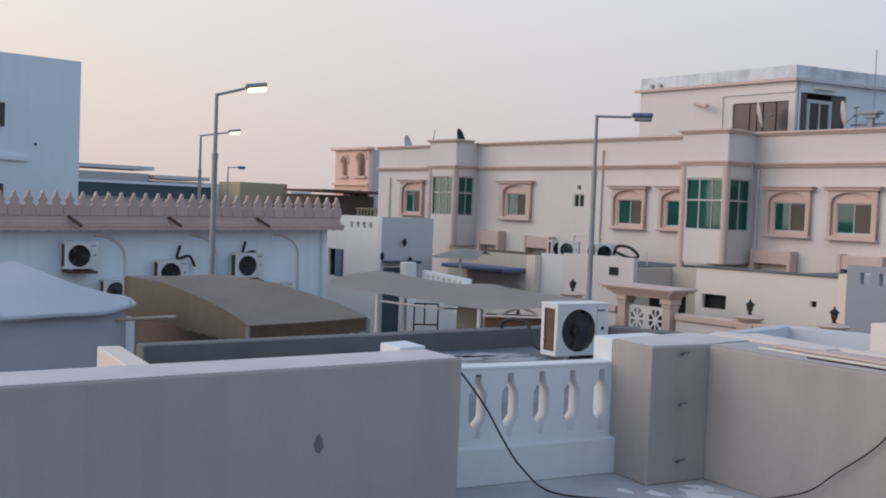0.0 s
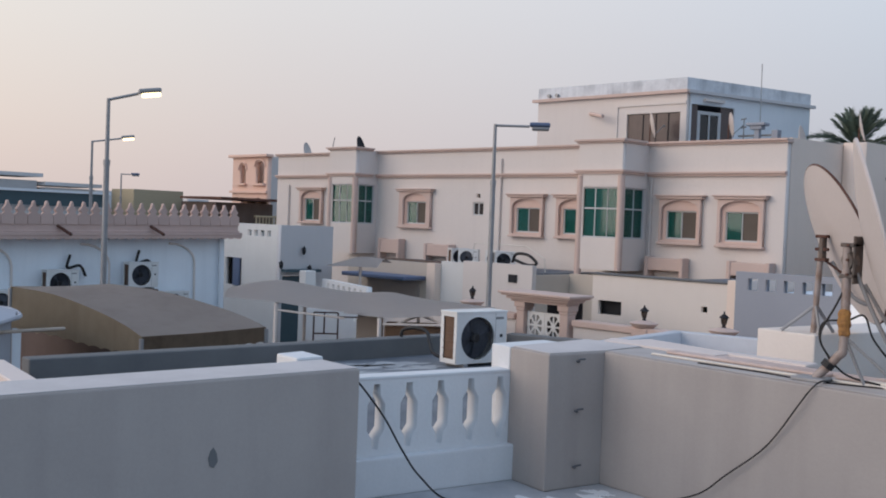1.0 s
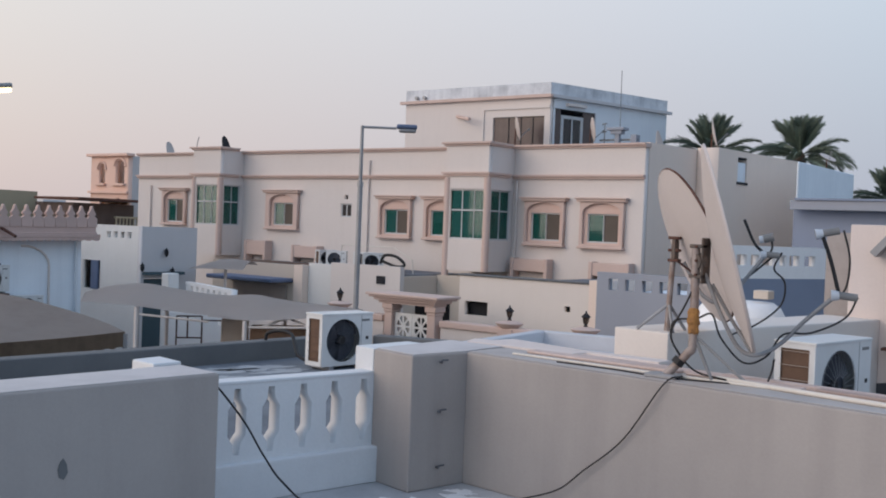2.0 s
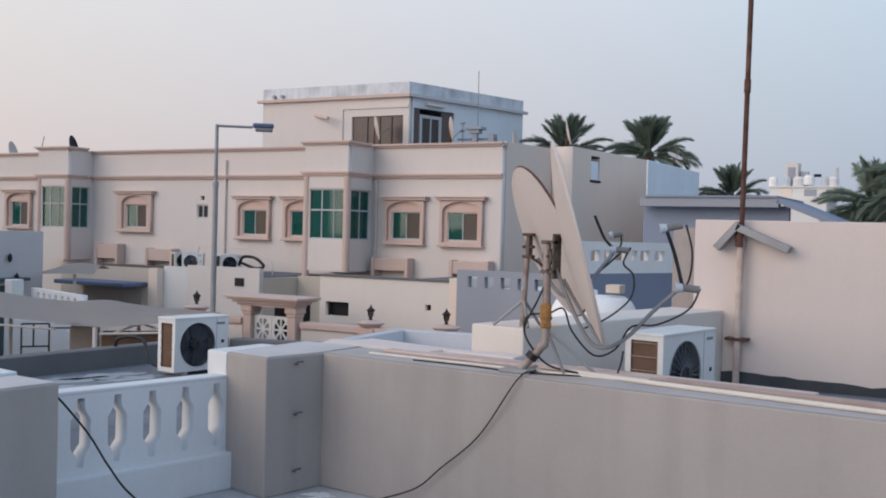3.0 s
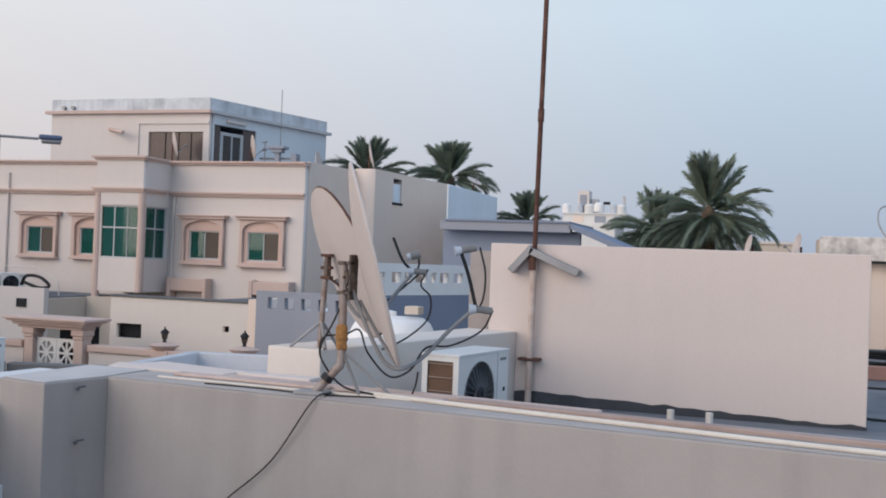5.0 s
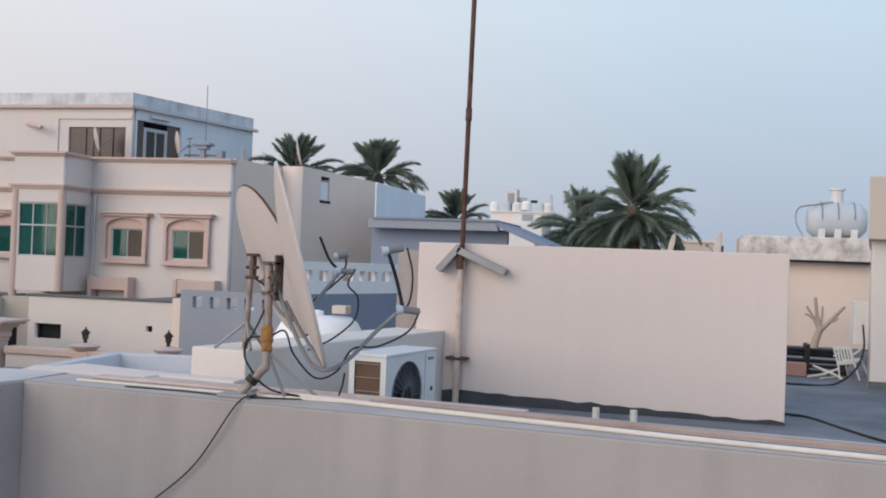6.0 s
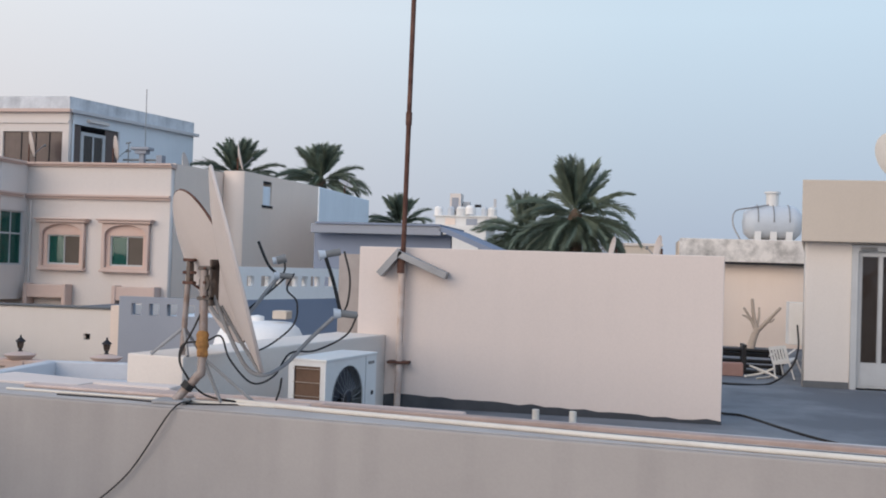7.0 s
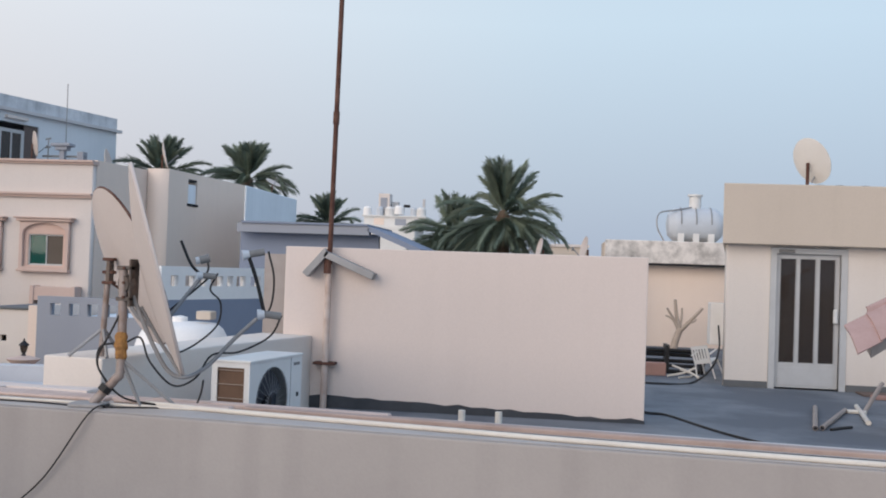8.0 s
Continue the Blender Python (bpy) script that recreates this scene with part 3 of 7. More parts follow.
def ac_unit(w=0.84, d=0.32, h=0.62, label="white split air-conditioner outdoor unit", spokes=0, group="outdoor units"):
    """Local: the front looks to -y, the left side to -x, the base at z = 0."""
    root = thing("air_conditioner", label, "air conditioner", (0, 0, 0), group)
    feet, top = 0.04, h
    bm = B()
    # casing with a round opening in front
    fx = -0.08 * w
    r = min(0.40 * h, 0.3 * w + 0.02)
    cz = feet + (h - feet) * 0.5
    circ = [(fx + r * math.cos(a), cz + r * math.sin(a)) for a in (2 * math.pi * k / 32 for k in range(32))]
    plate(rect(-w / 2, w / 2, feet, top), [circ], 0.012, Matrix.Translation((0, -d / 2, 0)), bm)
    box(bm, -w / 2, w / 2, d / 2 - 0.012, d / 2, feet, top)
    box(bm, -w / 2, w / 2, -d / 2 + 0.0125, d / 2 - 0.0125, feet, feet + 0.012)
    box(bm, w / 2 - 0.012, w / 2, -d / 2 + 0.0125, d / 2 - 0.0125, feet + 0.0125, top - 0.0005)
    part("casing", bm, M_AC, root)
    part("lid", boxed(-w / 2 - 0.008, w / 2 + 0.008, -d / 2 - 0.008, d / 2 + 0.008, top, top + 0.022, bev=0.006, seg=2), M_AC, root)
    # side grille: frame and fins
    bm = plate(rect(-d / 2 + 0.013, d / 2 - 0.013, feet + 0.013, top - 0.001), [rect(-d / 2 + 0.05, d / 2 - 0.05, feet + 0.05, top - 0.04)], 0.012, Matrix(((0, 1, 0, -w / 2), (-1, 0, 0, 0), (0, 0, 1, 0), (0, 0, 0, 1))))
    part("side_panel", bm, M_AC, root)
    part("condenser", boxed(-w / 2 + 0.02, -w / 2 + 0.05, -d / 2 + 0.03, d / 2 - 0.03, feet + 0.04, top - 0.03), M_FIN, root, "brown dusty condenser fins")
    for k in range(6):
        z = feet + 0.08 + k * (top - feet - 0.14) / 5
        part("grille_bar", boxed(-w / 2 - 0.004, -w / 2 + 0.006, -d / 2 + 0.04, d / 2 - 0.04, z - 0.0018, z + 0.0018), M_PALEWOOD if spokes else M_FIN, root)
    # fan well, blades and guard
    bm = B()
    cyl(bm, (fx, -d / 2 + 0.11, cz), (fx, -d / 2 + 0.125, cz), r + 0.01, n=32)
    part("fan_well", bm, M_FANWELL, root, "blue-grey fan recess")
    hub = part("fan", cyl(B(), (fx, -d / 2 + 0.03, cz), (fx, -d / 2 + 0.10, cz), 0.055, n=16), M_BLACK, root, "dark fan at rest")
    for k in range(3):
        bm = B()
        a0 = 2 * math.pi * k / 3 + 0.3
        ring = []
        for j in range(7):
            a = a0 + 1.5 * j / 6
            y = -d / 2 + 0.045 + 0.05 * j / 6
            ring.append((bm.verts.new((fx + 0.05 * math.cos(a), y, cz + 0.05 * math.sin(a))), bm.verts.new((fx + r * 0.93 * math.cos(a), y, cz + r * 0.93 * math.sin(a)))))
        for p, q in zip(ring, ring[1:]):
            bm.faces.new((p[0], q[0], q[1], p[1]))
        bmesh.ops.solidify(bm, geom=bm.faces[:], thickness=0.004)
        part("blade", bm, M_FANWELL, hub)
    rings = (r * 0.99, r * 0.3) if spokes else (r * 0.99, r * 0.8, r * 0.6, r * 0.4, r * 0.22)
    bm = B()
    for rr in rings:
        loop = [(fx + rr * math.cos(a), -d / 2 - 0.006, cz + rr * math.sin(a)) for a in (2 * math.pi * k / 28 for k in range(29))]
        tube(bm, loop, 0.0014, 4, 1)
    for k in range(spokes or 8):
        a = 2 * math.pi * k / (spokes or 8)
        tube(bm, [(fx + rings[-1] * math.cos(a), -d / 2 - 0.008, cz + rings[-1] * math.sin(a)), (fx + r * math.cos(a), -d / 2 - 0.008, cz + r * math.sin(a))], 0.0014, 4, 1)
    part("fan_guard", bm, M_SPOKE if spokes else M_GUARD, root, "pale radial fan guard" if spokes else "dark wire fan guard")
    part("badge", boxed(w / 2 - 0.17, w / 2 - 0.05, -d / 2 - 0.003, -d / 2 - 0.0002, top - 0.075, top - 0.05), M_LNB, root, "small grey name bar")
    part("seam", boxed(w * 0.27, w * 0.27 + 0.004, -d / 2 - 0.002, -d / 2 - 0.0002, feet + 0.005, top - 0.005), M_LNB, root)
    # no hollow here: near-black block paints the shade of the hand grip
    part("handle_shade", boxed(w / 2 - 0.10, w / 2 - 0.06, -d / 2 - 0.004, -d / 2 + 0.004, cz + 0.0, cz + 0.035), M_DARK, root)
    for sx in (-1, 1):
        part("foot", boxed(sx * w * 0.32 - 0.03, sx * w * 0.32 + 0.03, -d / 2 - 0.02, d / 2 + 0.02, 0, feet - 0.001), M_GALV, root)
    return root


ac = ac_unit(0.74, 0.29, 0.61, "white outdoor air-conditioner unit on the low grey roof")
ac.matrix_basis = pose(-7.40, 8.21, 0.14, 0, 0, 82) @ Matrix.Scale(0.94, 4)
ac_b = ac_unit(0.98, 0.34, 0.74, "large white outdoor air-conditioner unit beside the low wall", 26)
ac_b.matrix_basis = pose(-2.45, 8.65, 0.14, 0, 0, 80)

bm = tube(B(), [(-8.36, 8.05, 0.30), (-8.36, 8.05, 0.41), (-8.28, 8.07, 0.455), (-8.14, 8.09, 0.47), (-8.0, 8.09, 0.44), (-7.85, 8.0, 0.34), (-7.69, 7.9, 0.25), (-7.50, 7.92, 0.20)], 0.02, 8)
solid("hose", bm, M_BLACK, "thick black insulated pipe from the air conditioner", "pipe", smooth=60)


# pipes and timbers on the parapet
def lie(x, back, z):
    """A place on the parapet's top, `back` metres behind its front edge."""
    p, q = Vector((-3.86, 5.585)), Vector((6.5, 4.35))
    d = (q - p).normalized()
    n = Vector((-d.y, d.x))
    c = p + d * (x - p.x) / d.x + n * back
    return (c.x, c.y, z)


for name_label, runs, r, mat in (("white plastic pipe lying along the parapet", ((-2.23, 0.31), (-1.7, 0.235), (-1.2, 0.195), (-0.5, 0.145), (0.2, 0.095), (1.5, 0.06), (4.0, 0.055), (6.4, 0.05)), 0.014, M_PVC),
                                 ("thin pale conduit lying along the parapet", ((-3.6, 0.16), (-2.6, 0.20), (-1.6, 0.27), (-0.4, 0.20), (0.8, 0.13), (2.4, 0.12), (6.4, 0.12)), 0.008, M_PVC),
                                 ("thin black cable along the parapet", ((-3.2, 0.10), (-2.8, 0.13), (-2.4, 0.12), (-1.9, 0.31), (-1.2, 0.30), (0.4, 0.22), (1.6, 0.20)), 0.005, M_BLACK)):
    pts = [lie(x, back, 0.872 + r) for x, back in runs]
    solid("pipe" if mat is M_PVC else "cable", tube(B(), pts, r, 8, 4), mat, name_label, "pipe" if mat is M_PVC else "cable", smooth=60)
for x0, x1, back, w, h, z, turn in ((-1.68, 3.2, 0.345, 0.08, 0.04, 0.857, -0.09), (-2.3, -0.9, 0.50, 0.07, 0.03, 0.857, 0.0), (3.25, 6.3, 0.26, 0.08, 0.04, 0.873, 0.0), (-3.35, -1.9, 0.47, 0.11, 0.022, 0.857, 0.02), (-3.6, -2.5, 0.30, 0.10, 0.02, 0.873, 0.02), (-2.45, -1.75, 0.34, 0.07, 0.016, 0.873, 0.0)):
    a, b = Vector(lie(x0, back, z)), Vector(lie(x1, back + turn, z))
    d = (b - a).normalized()
    m = Matrix(((d.x, -d.y, 0, a.x), (d.y, d.x, 0, a.y), (0, 0, 1, z), (0, 0, 0, 1)))
    bm = B()
    box(bm, 0, (b - a).length, 0, w, 0, h, m)
    solid("timber", bevelled(bm, 0.006), M_WOOD if x0 > -1.7 else M_LIMEWOOD, "weathered pinkish timber lying on the parapet", "timber", group="timbers on the parapet")
for x in (-0.73, -0.42):
    solid("pipe_stub", cyl(B(), (x, 8.8, 0.14), (x, 8.8, 0.51), 0.03, n=10), M_PVC, "short white plastic pipe stub on the roof", "pipe", group="pipe stubs", smooth=60)


# ==== satellite dishes ====
def dish_shell(bm, c, n, up, half_long, half_wide, depth, wall=0.012):
    """A shallow oval bowl at c that opens along n; `up` gives its long axis."""
    n = Vector(n).normalized()
    u = (Vector(up) - n * Vector(up).dot(n)).normalized()
    v = n.cross(u)
    for off, flip in ((0.0, 1), (-wall, -1)):
        rings = []
        for k in range(9):
            s = k / 8
            row = []
            for j in range(40):
                a = 2 * math.pi * j / 40
                row.append(bm.verts.new(Vector(c) + u * half_long * s * math.cos(a) + v * half_wide * s * math.sin(a) + n * (depth * (s * s - 1) + off)))
            rings.append(row)
        for p, q in zip(rings[1:], rings[2:]):
            for j in range(40):
                bm.faces.new((p[j], p[(j + 1) % 40], q[(j + 1) % 40], q[j]))
        bm.faces.new(rings[1])
        if off == 0.0:
            rim = rings[-1]
        else:
            for j in range(40):
                bm.faces.new((rim[j], rim[(j + 1) % 40], rings[-1][(j + 1) % 40], rings[-1][j]))
    bmesh.ops.delete(bm, geom=[w for w in bm.verts if not w.link_faces], context="VERTS")
    return bm


def rim_of(c, n, up, half_long, half_wide):
    n = Vector(n).normalized()
    u = (Vector(up) - n * Vector(up).dot(n)).normalized()
    v = n.cross(u)
    return [Vector(c) + u * half_long * math.cos(a) + v * half_wide * math.sin(a) for a in (2 * math.pi * j / 40 for j in range(41))]


RIGHT, UP, AHEAD = Vector((0.934, 0.358, 0)), Vector((0, 0, 1)), Vector((-0.358, 0.934, 0))


def satellite_dish_front():
    root = thing("satellite_dish", "large grey-white offset satellite dish on a rusty bent pole", "satellite dish", (-2.40, 5.58, 0.872), "satellite dishes")
    nrm = RIGHT * 0.96 + UP * 0.27 + AHEAD * 0.035
    c = (-2.155, 5.685, 1.63)
    part("reflector", dish_shell(B(), c, nrm, UP, 0.60, 0.55, 0.075), M_DISH, root, "dusty pressed-metal reflector", 50)
    part("rim", tube(B(), rim_of(c, nrm, UP, 0.60, 0.55), 0.007, 6, 1), M_DISH, root, smooth=60)
    bm = tube(B(), [(-2.315, 5.61, 1.62), (-2.31, 5.61, 1.10), (-2.335, 5.60, 1.02), (-2.44, 5.56, 0.89)], 0.025, 10, 5)
    pole = part("pole", bm, M_POLE, root, "grey steel pole with a bent foot", 60)
    rw = random.Random(3)
    bm = lathe(B(), [(0.026, 1.13), (0.034, 1.15), (0.031, 1.18), (0.037, 1.20), (0.032, 1.23), (0.036, 1.255), (0.026, 1.275)], 12, (-2.311, 5.61, 0.0))
    for v in bm.verts:
        v.co.x += rw.uniform(-0.004, 0.004)
        v.co.y += rw.uniform(-0.004, 0.004)
        v.co.z += rw.uniform(-0.008, 0.008)
    part("rust_wrap", bm, M_ORANGE, pole, "orange rust wrap")
    part("tape", cyl(B(), (-2.39, 5.58, 0.955), (-2.37, 5.588, 0.985), 0.037, n=10), M_BLACK, pole)
    part("base_plate", bevelled(prism(B(), [(-2.55, 5.49), (-2.36, 5.50), (-2.37, 5.63), (-2.54, 5.62)], 0.872, 0.897), 0.006), M_GALV, root, "grey mortar-covered foot plate")
    mount = part("mount", cyl(B(), (-2.31, 5.595, 1.545), (-2.285, 5.64, 1.55), 0.045, n=12), M_MOUNT, root, "dark round mount")
    for z in (1.45, 1.62):
        part("clamp", boxed(-2.345, -2.262, 5.585, 5.645, z, z + 0.022, bev=0.004), M_MOUNT, mount)
    part("back_plate", boxed(-2.275, -2.262, 5.585, 5.70, 1.42, 1.68, bev=0.004), M_MOUNT, mount)
    for z in (1.47, 1.55, 1.63):
        part("bolt", cyl(B(), (-2.30, 5.575, z), (-2.30, 5.60, z), 0.008, n=6), M_RUST, mount)
    for foot in ((-2.19, 5.62, 0.875), (-2.03, 5.72, 0.875)):
        part("strut", tube(B(), [(-2.305, 5.61, 1.13), foot], 0.010, 6, 1), M_GALV, root, smooth=60)
    arm = [(-2.27, 5.64, 1.48), (-2.17, 5.67, 1.24), (-2.08, 5.71, 1.07), (-1.99, 5.745, 1.035), (-1.88, 5.785, 1.10), (-1.75, 5.83, 1.25), (-1.63, 5.86, 1.37)]
    part("feed_arm", tube(B(), arm, 0.0125, 8), M_GALV, root, "grey curved feed arm", 60)
    part("feed_arm", tube(B(), [(-2.23, 5.66, 1.42), (-2.12, 5.70, 1.22), (-2.00, 5.74, 1.03)], 0.011, 6), M_GALV, root, smooth=60)
    bm = cyl(B(), (-1.63, 5.86, 1.392), (-1.592, 5.873, 1.395), 0.030, 0.026, n=12)
    lnb = part("feed_horn", bm, M_TANK, root, "pale feed horn", 40)
    part("converter", cyl(B(), (-1.592, 5.873, 1.395), (-1.505, 5.905, 1.385), 0.021, n=12), M_LNB, lnb, "grey converter", 40)
    part("rod", tube(B(), [(-1.59, 5.87, 1.39), (-1.64, 5.86, 1.58), (-1.69, 5.84, 1.73)], 0.012, 6), M_BLACK, root, "black rod")
    bm = cyl(B(), (-1.72, 5.83, 1.722), (-1.685, 5.845, 1.73), 0.030, 0.022, n=12)
    lnb = part("feed_horn", bm, M_TANK, root, "pale feed horn", 40)
    part("converter", cyl(B(), (-1.685, 5.845, 1.73), (-1.605, 5.872, 1.748), 0.021, n=12), M_LNB, lnb, "grey converter", 40)
    for pts in ([(-1.585, 5.88, 1.75), (-1.55, 5.89, 1.6), (-1.56, 5.89, 1.45), (-1.60, 5.87, 1.37)],
                [(-1.50, 5.90, 1.39), (-1.56, 5.88, 1.27), (-1.72, 5.83, 1.18), (-1.86, 5.79, 1.16), (-1.94, 5.76, 1.03), (-2.05, 5.71, 0.99), (-2.17, 5.67, 1.12), (-2.22, 5.65, 1.25), (-2.30, 5.62, 1.22), (-2.42, 5.60, 1.20), (-2.44, 5.60, 1.10), (-2.37, 5.58, 1.0)],
                [(-2.28, 5.63, 1.50), (-2.35, 5.58, 1.30), (-2.43, 5.58, 1.13), (-2.38, 5.58, 1.02), (-2.28, 5.61, 0.92), (-2.1, 5.68, 0.88)],
                [(-1.90, 5.78, 1.02), (-1.91, 5.78, 0.95), (-1.93, 5.78, 0.89)]):
        part("cable", tube(B(), pts, 0.006, 5), M_BLACK, root, "thin black cable")


def satellite_dish_back():
    root = thing("satellite_dish", "grey-white offset satellite dish on a rusty tripod", "satellite dish", (-3.45, 7.75, 0.92), "satellite dishes")
    nrm = RIGHT * 0.85 + AHEAD * 0.32 + UP * 0.40
    c = (-3.30, 7.93, 1.62)
    part("reflector", dish_shell(B(), c, nrm, UP, 0.66, 0.58, 0.08), M_DISH, root, "dusty pressed-metal reflector", 50)
    part("rim", tube(B(), rim_of(c, nrm, UP, 0.66, 0.58), 0.011, 6, 1), M_RUST, root, "dark rusted rim", 60)
    part("pole", tube(B(), [(-3.42, 7.80, 1.62), (-3.45, 7.79, 0.92)], 0.024, 10, 1), M_POLE, root, smooth=60)
    mount = part("mount", boxed(-3.425, -3.395, 7.76, 7.84, 1.50, 1.66, bev=0.004), M_MOUNT, root, "rusty mount plate")
    for z in (1.48, 1.56, 1.66):
        part("clamp", boxed(-3.46, -3.37, 7.765, 7.835, z, z + 0.025, bev=0.005), M_RUST, mount)
    part("tilt_rod", cyl(B(), (-3.41, 7.8, 1.50), (-3.28, 7.86, 1.40), 0.01, n=6), M_RUST, mount)
    for foot in ((-3.66, 7.68, 0.925), (-3.34, 7.66, 0.925), (-3.36, 7.95, 0.925)):
        part("strut", tube(B(), [(-3.44, 7.79, 1.14), foot], 0.014, 6, 1), M_GALV, root, smooth=60)
    part("feed_arm", tube(B(), [(-3.36, 7.86, 1.48), (-3.2, 7.9, 1.22), (-3.05, 7.96, 1.17), (-2.95, 8.0, 1.30), (-2.78, 8.07, 1.55)], 0.017, 8), M_GALV, root, smooth=60)
    bm = cyl(B(), (-2.80, 8.05, 1.565), (-2.76, 8.065, 1.57), 0.036, 0.028, n=12)
    lnb = part("feed_horn", bm, M_TANK, root, "pale feed horn", 40)
    part("converter", cyl(B(), (-2.76, 8.065, 1.57), (-2.665, 8.10, 1.565), 0.024, n=12), M_LNB, lnb, "grey converter", 40)
    bm = cyl(B(), (-2.815, 8.045, 1.685), (-2.785, 8.055, 1.69), 0.030, 0.026, n=12)
    lnb = part("feed_horn", bm, M_TANK, root, "pale feed horn", 40)
    part("converter", cyl(B(), (-2.785, 8.055, 1.69), (-2.715, 8.08, 1.712), 0.033, n=12), M_LNB, lnb, "grey converter", 40)
    part("rod", tube(B(), [(-2.78, 8.06, 1.58), (-2.85, 8.03, 1.66), (-2.93, 8.01, 1.84)], 0.012, 6), M_BLACK, root, "black rod")
    for pts in ([(-2.73, 8.08, 1.69), (-2.725, 8.085, 1.62), (-2.75, 8.07, 1.56)],
                [(-2.65, 8.10, 1.59), (-2.70, 8.08, 1.46), (-2.62, 8.10, 1.36), (-2.64, 8.1, 1.18), (-2.8, 8.04, 1.02), (-2.95, 7.9, 0.93)],
                [(-2.72, 8.08, 1.55), (-2.84, 8.04, 1.43), (-3.0, 7.98, 1.28)]):
        part("cable", tube(B(), pts, 0.008, 5), M_BLACK, root, "thin black cable")


satellite_dish_front()
satellite_dish_back()

# loose cables on the terrace walls
pts = [(-2.36, 5.60, 0.885), (-2.375, 5.385, 0.86), (-2.62, 5.41, 0.51), (-2.88, 5.43, 0.28), (-3.06, 5.44, 0.13), (-3.34, 5.40, 0.02)]
solid("cable", tube(B(), pts, 0.005, 6), M_BLACK, "black aerial cable hanging down the parapet", "cable", smooth=60)
pts = [(-4.2, 3.735, 0.80), (-4.17, 3.77, 0.76), (-4.15, 3.93, 0.57), (-4.14, 4.06, 0.38), (-4.13, 4.21, 0.20), (-4.11, 4.47, 0.02), (-3.75, 4.8, 0.01)]
solid("cable", tube(B(), pts, 0.006, 6), M_BLACK, "black cable hanging in front of the balustrade", "cable", smooth=60)


# hooks on the pillar
for z in (0.82, 0.50, 0.14):
    bm = tube(B(), [(-3.925, 5.36, z), (-3.885, 5.35, z - 0.005), (-3.872, 5.33, z + 0.012), (-3.866, 5.385, z + 0.012)], 0.007, 6, 3)
    solid("hook", bm, M_GUARD, "small rusty hook on the grey pillar", "hook", group="hooks")


# ==== the villa across the street ====
def window_unit(parent, x0, x1, z0, z1, y, gx0, gx1, gz0, gz1):
    """Stone surround with a segmental arch, cornice and sill; a sliding window behind it."""
    bm = plate(rect(x0 + 0.10, x1 - 0.10, z0 + 0.08, z1 - 0.14), [arch(gx0 - 0.13, gx1 + 0.13, gz0 - 0.04, gz1 + 0.33, 0.30)], 0.16, facing_south(y - 0.16))
    w = part("window", bm, M_STONE, parent, "salmon stone window surround with an arched head")
    bm = B()
    box(bm, x0, x1, y - 0.24, y - 0.002, z1 - 0.13, z1 - 0.05)
    box(bm, x0 - 0.05, x1 + 0.05, y - 0.29, y - 0.002, z1 - 0.05, z1)
    part("head_cornice", bevelled(bm, 0.015), M_STONE, w)
    part("window_sill", boxed(x0 + 0.06, x1 - 0.06, y - 0.22, y - 0.002, z0, z0 + 0.078, bev=0.015), M_STONE, w)
    bm = plate(arch(gx0 - 0.13, gx1 + 0.13, gz0 - 0.04, gz1 + 0.33, 0.30), [rect(gx0, gx1, gz0, gz1)], 0.03, facing_south(y - 0.03))
    part("tympanum", bm, M_TYMP, w)
    mid = (gx0 + gx1) / 2
    bm = plate(rect(gx0, gx1, gz0, gz1), [rect(gx0 + 0.03, mid - 0.013, gz0 + 0.05, gz1 - 0.035), rect(mid + 0.013, gx1 - 0.03, gz0 + 0.05, gz1 - 0.045)], 0.05, facing_south(y + 0.03))
    part("window_frame", bm, M_ALU, w, "white aluminium frame")
    part("pane", boxed(gx0 + 0.04, mid, y + 0.05, y + 0.058, gz0 + 0.04, gz1 - 0.04), G_GREEN, w, "green tinted pane")
    part("pane", boxed(mid, gx1 - 0.04, y + 0.062, y + 0.07, gz0 + 0.04, gz1 - 0.04), G_BROWN, w, "brown insect-screened pane")


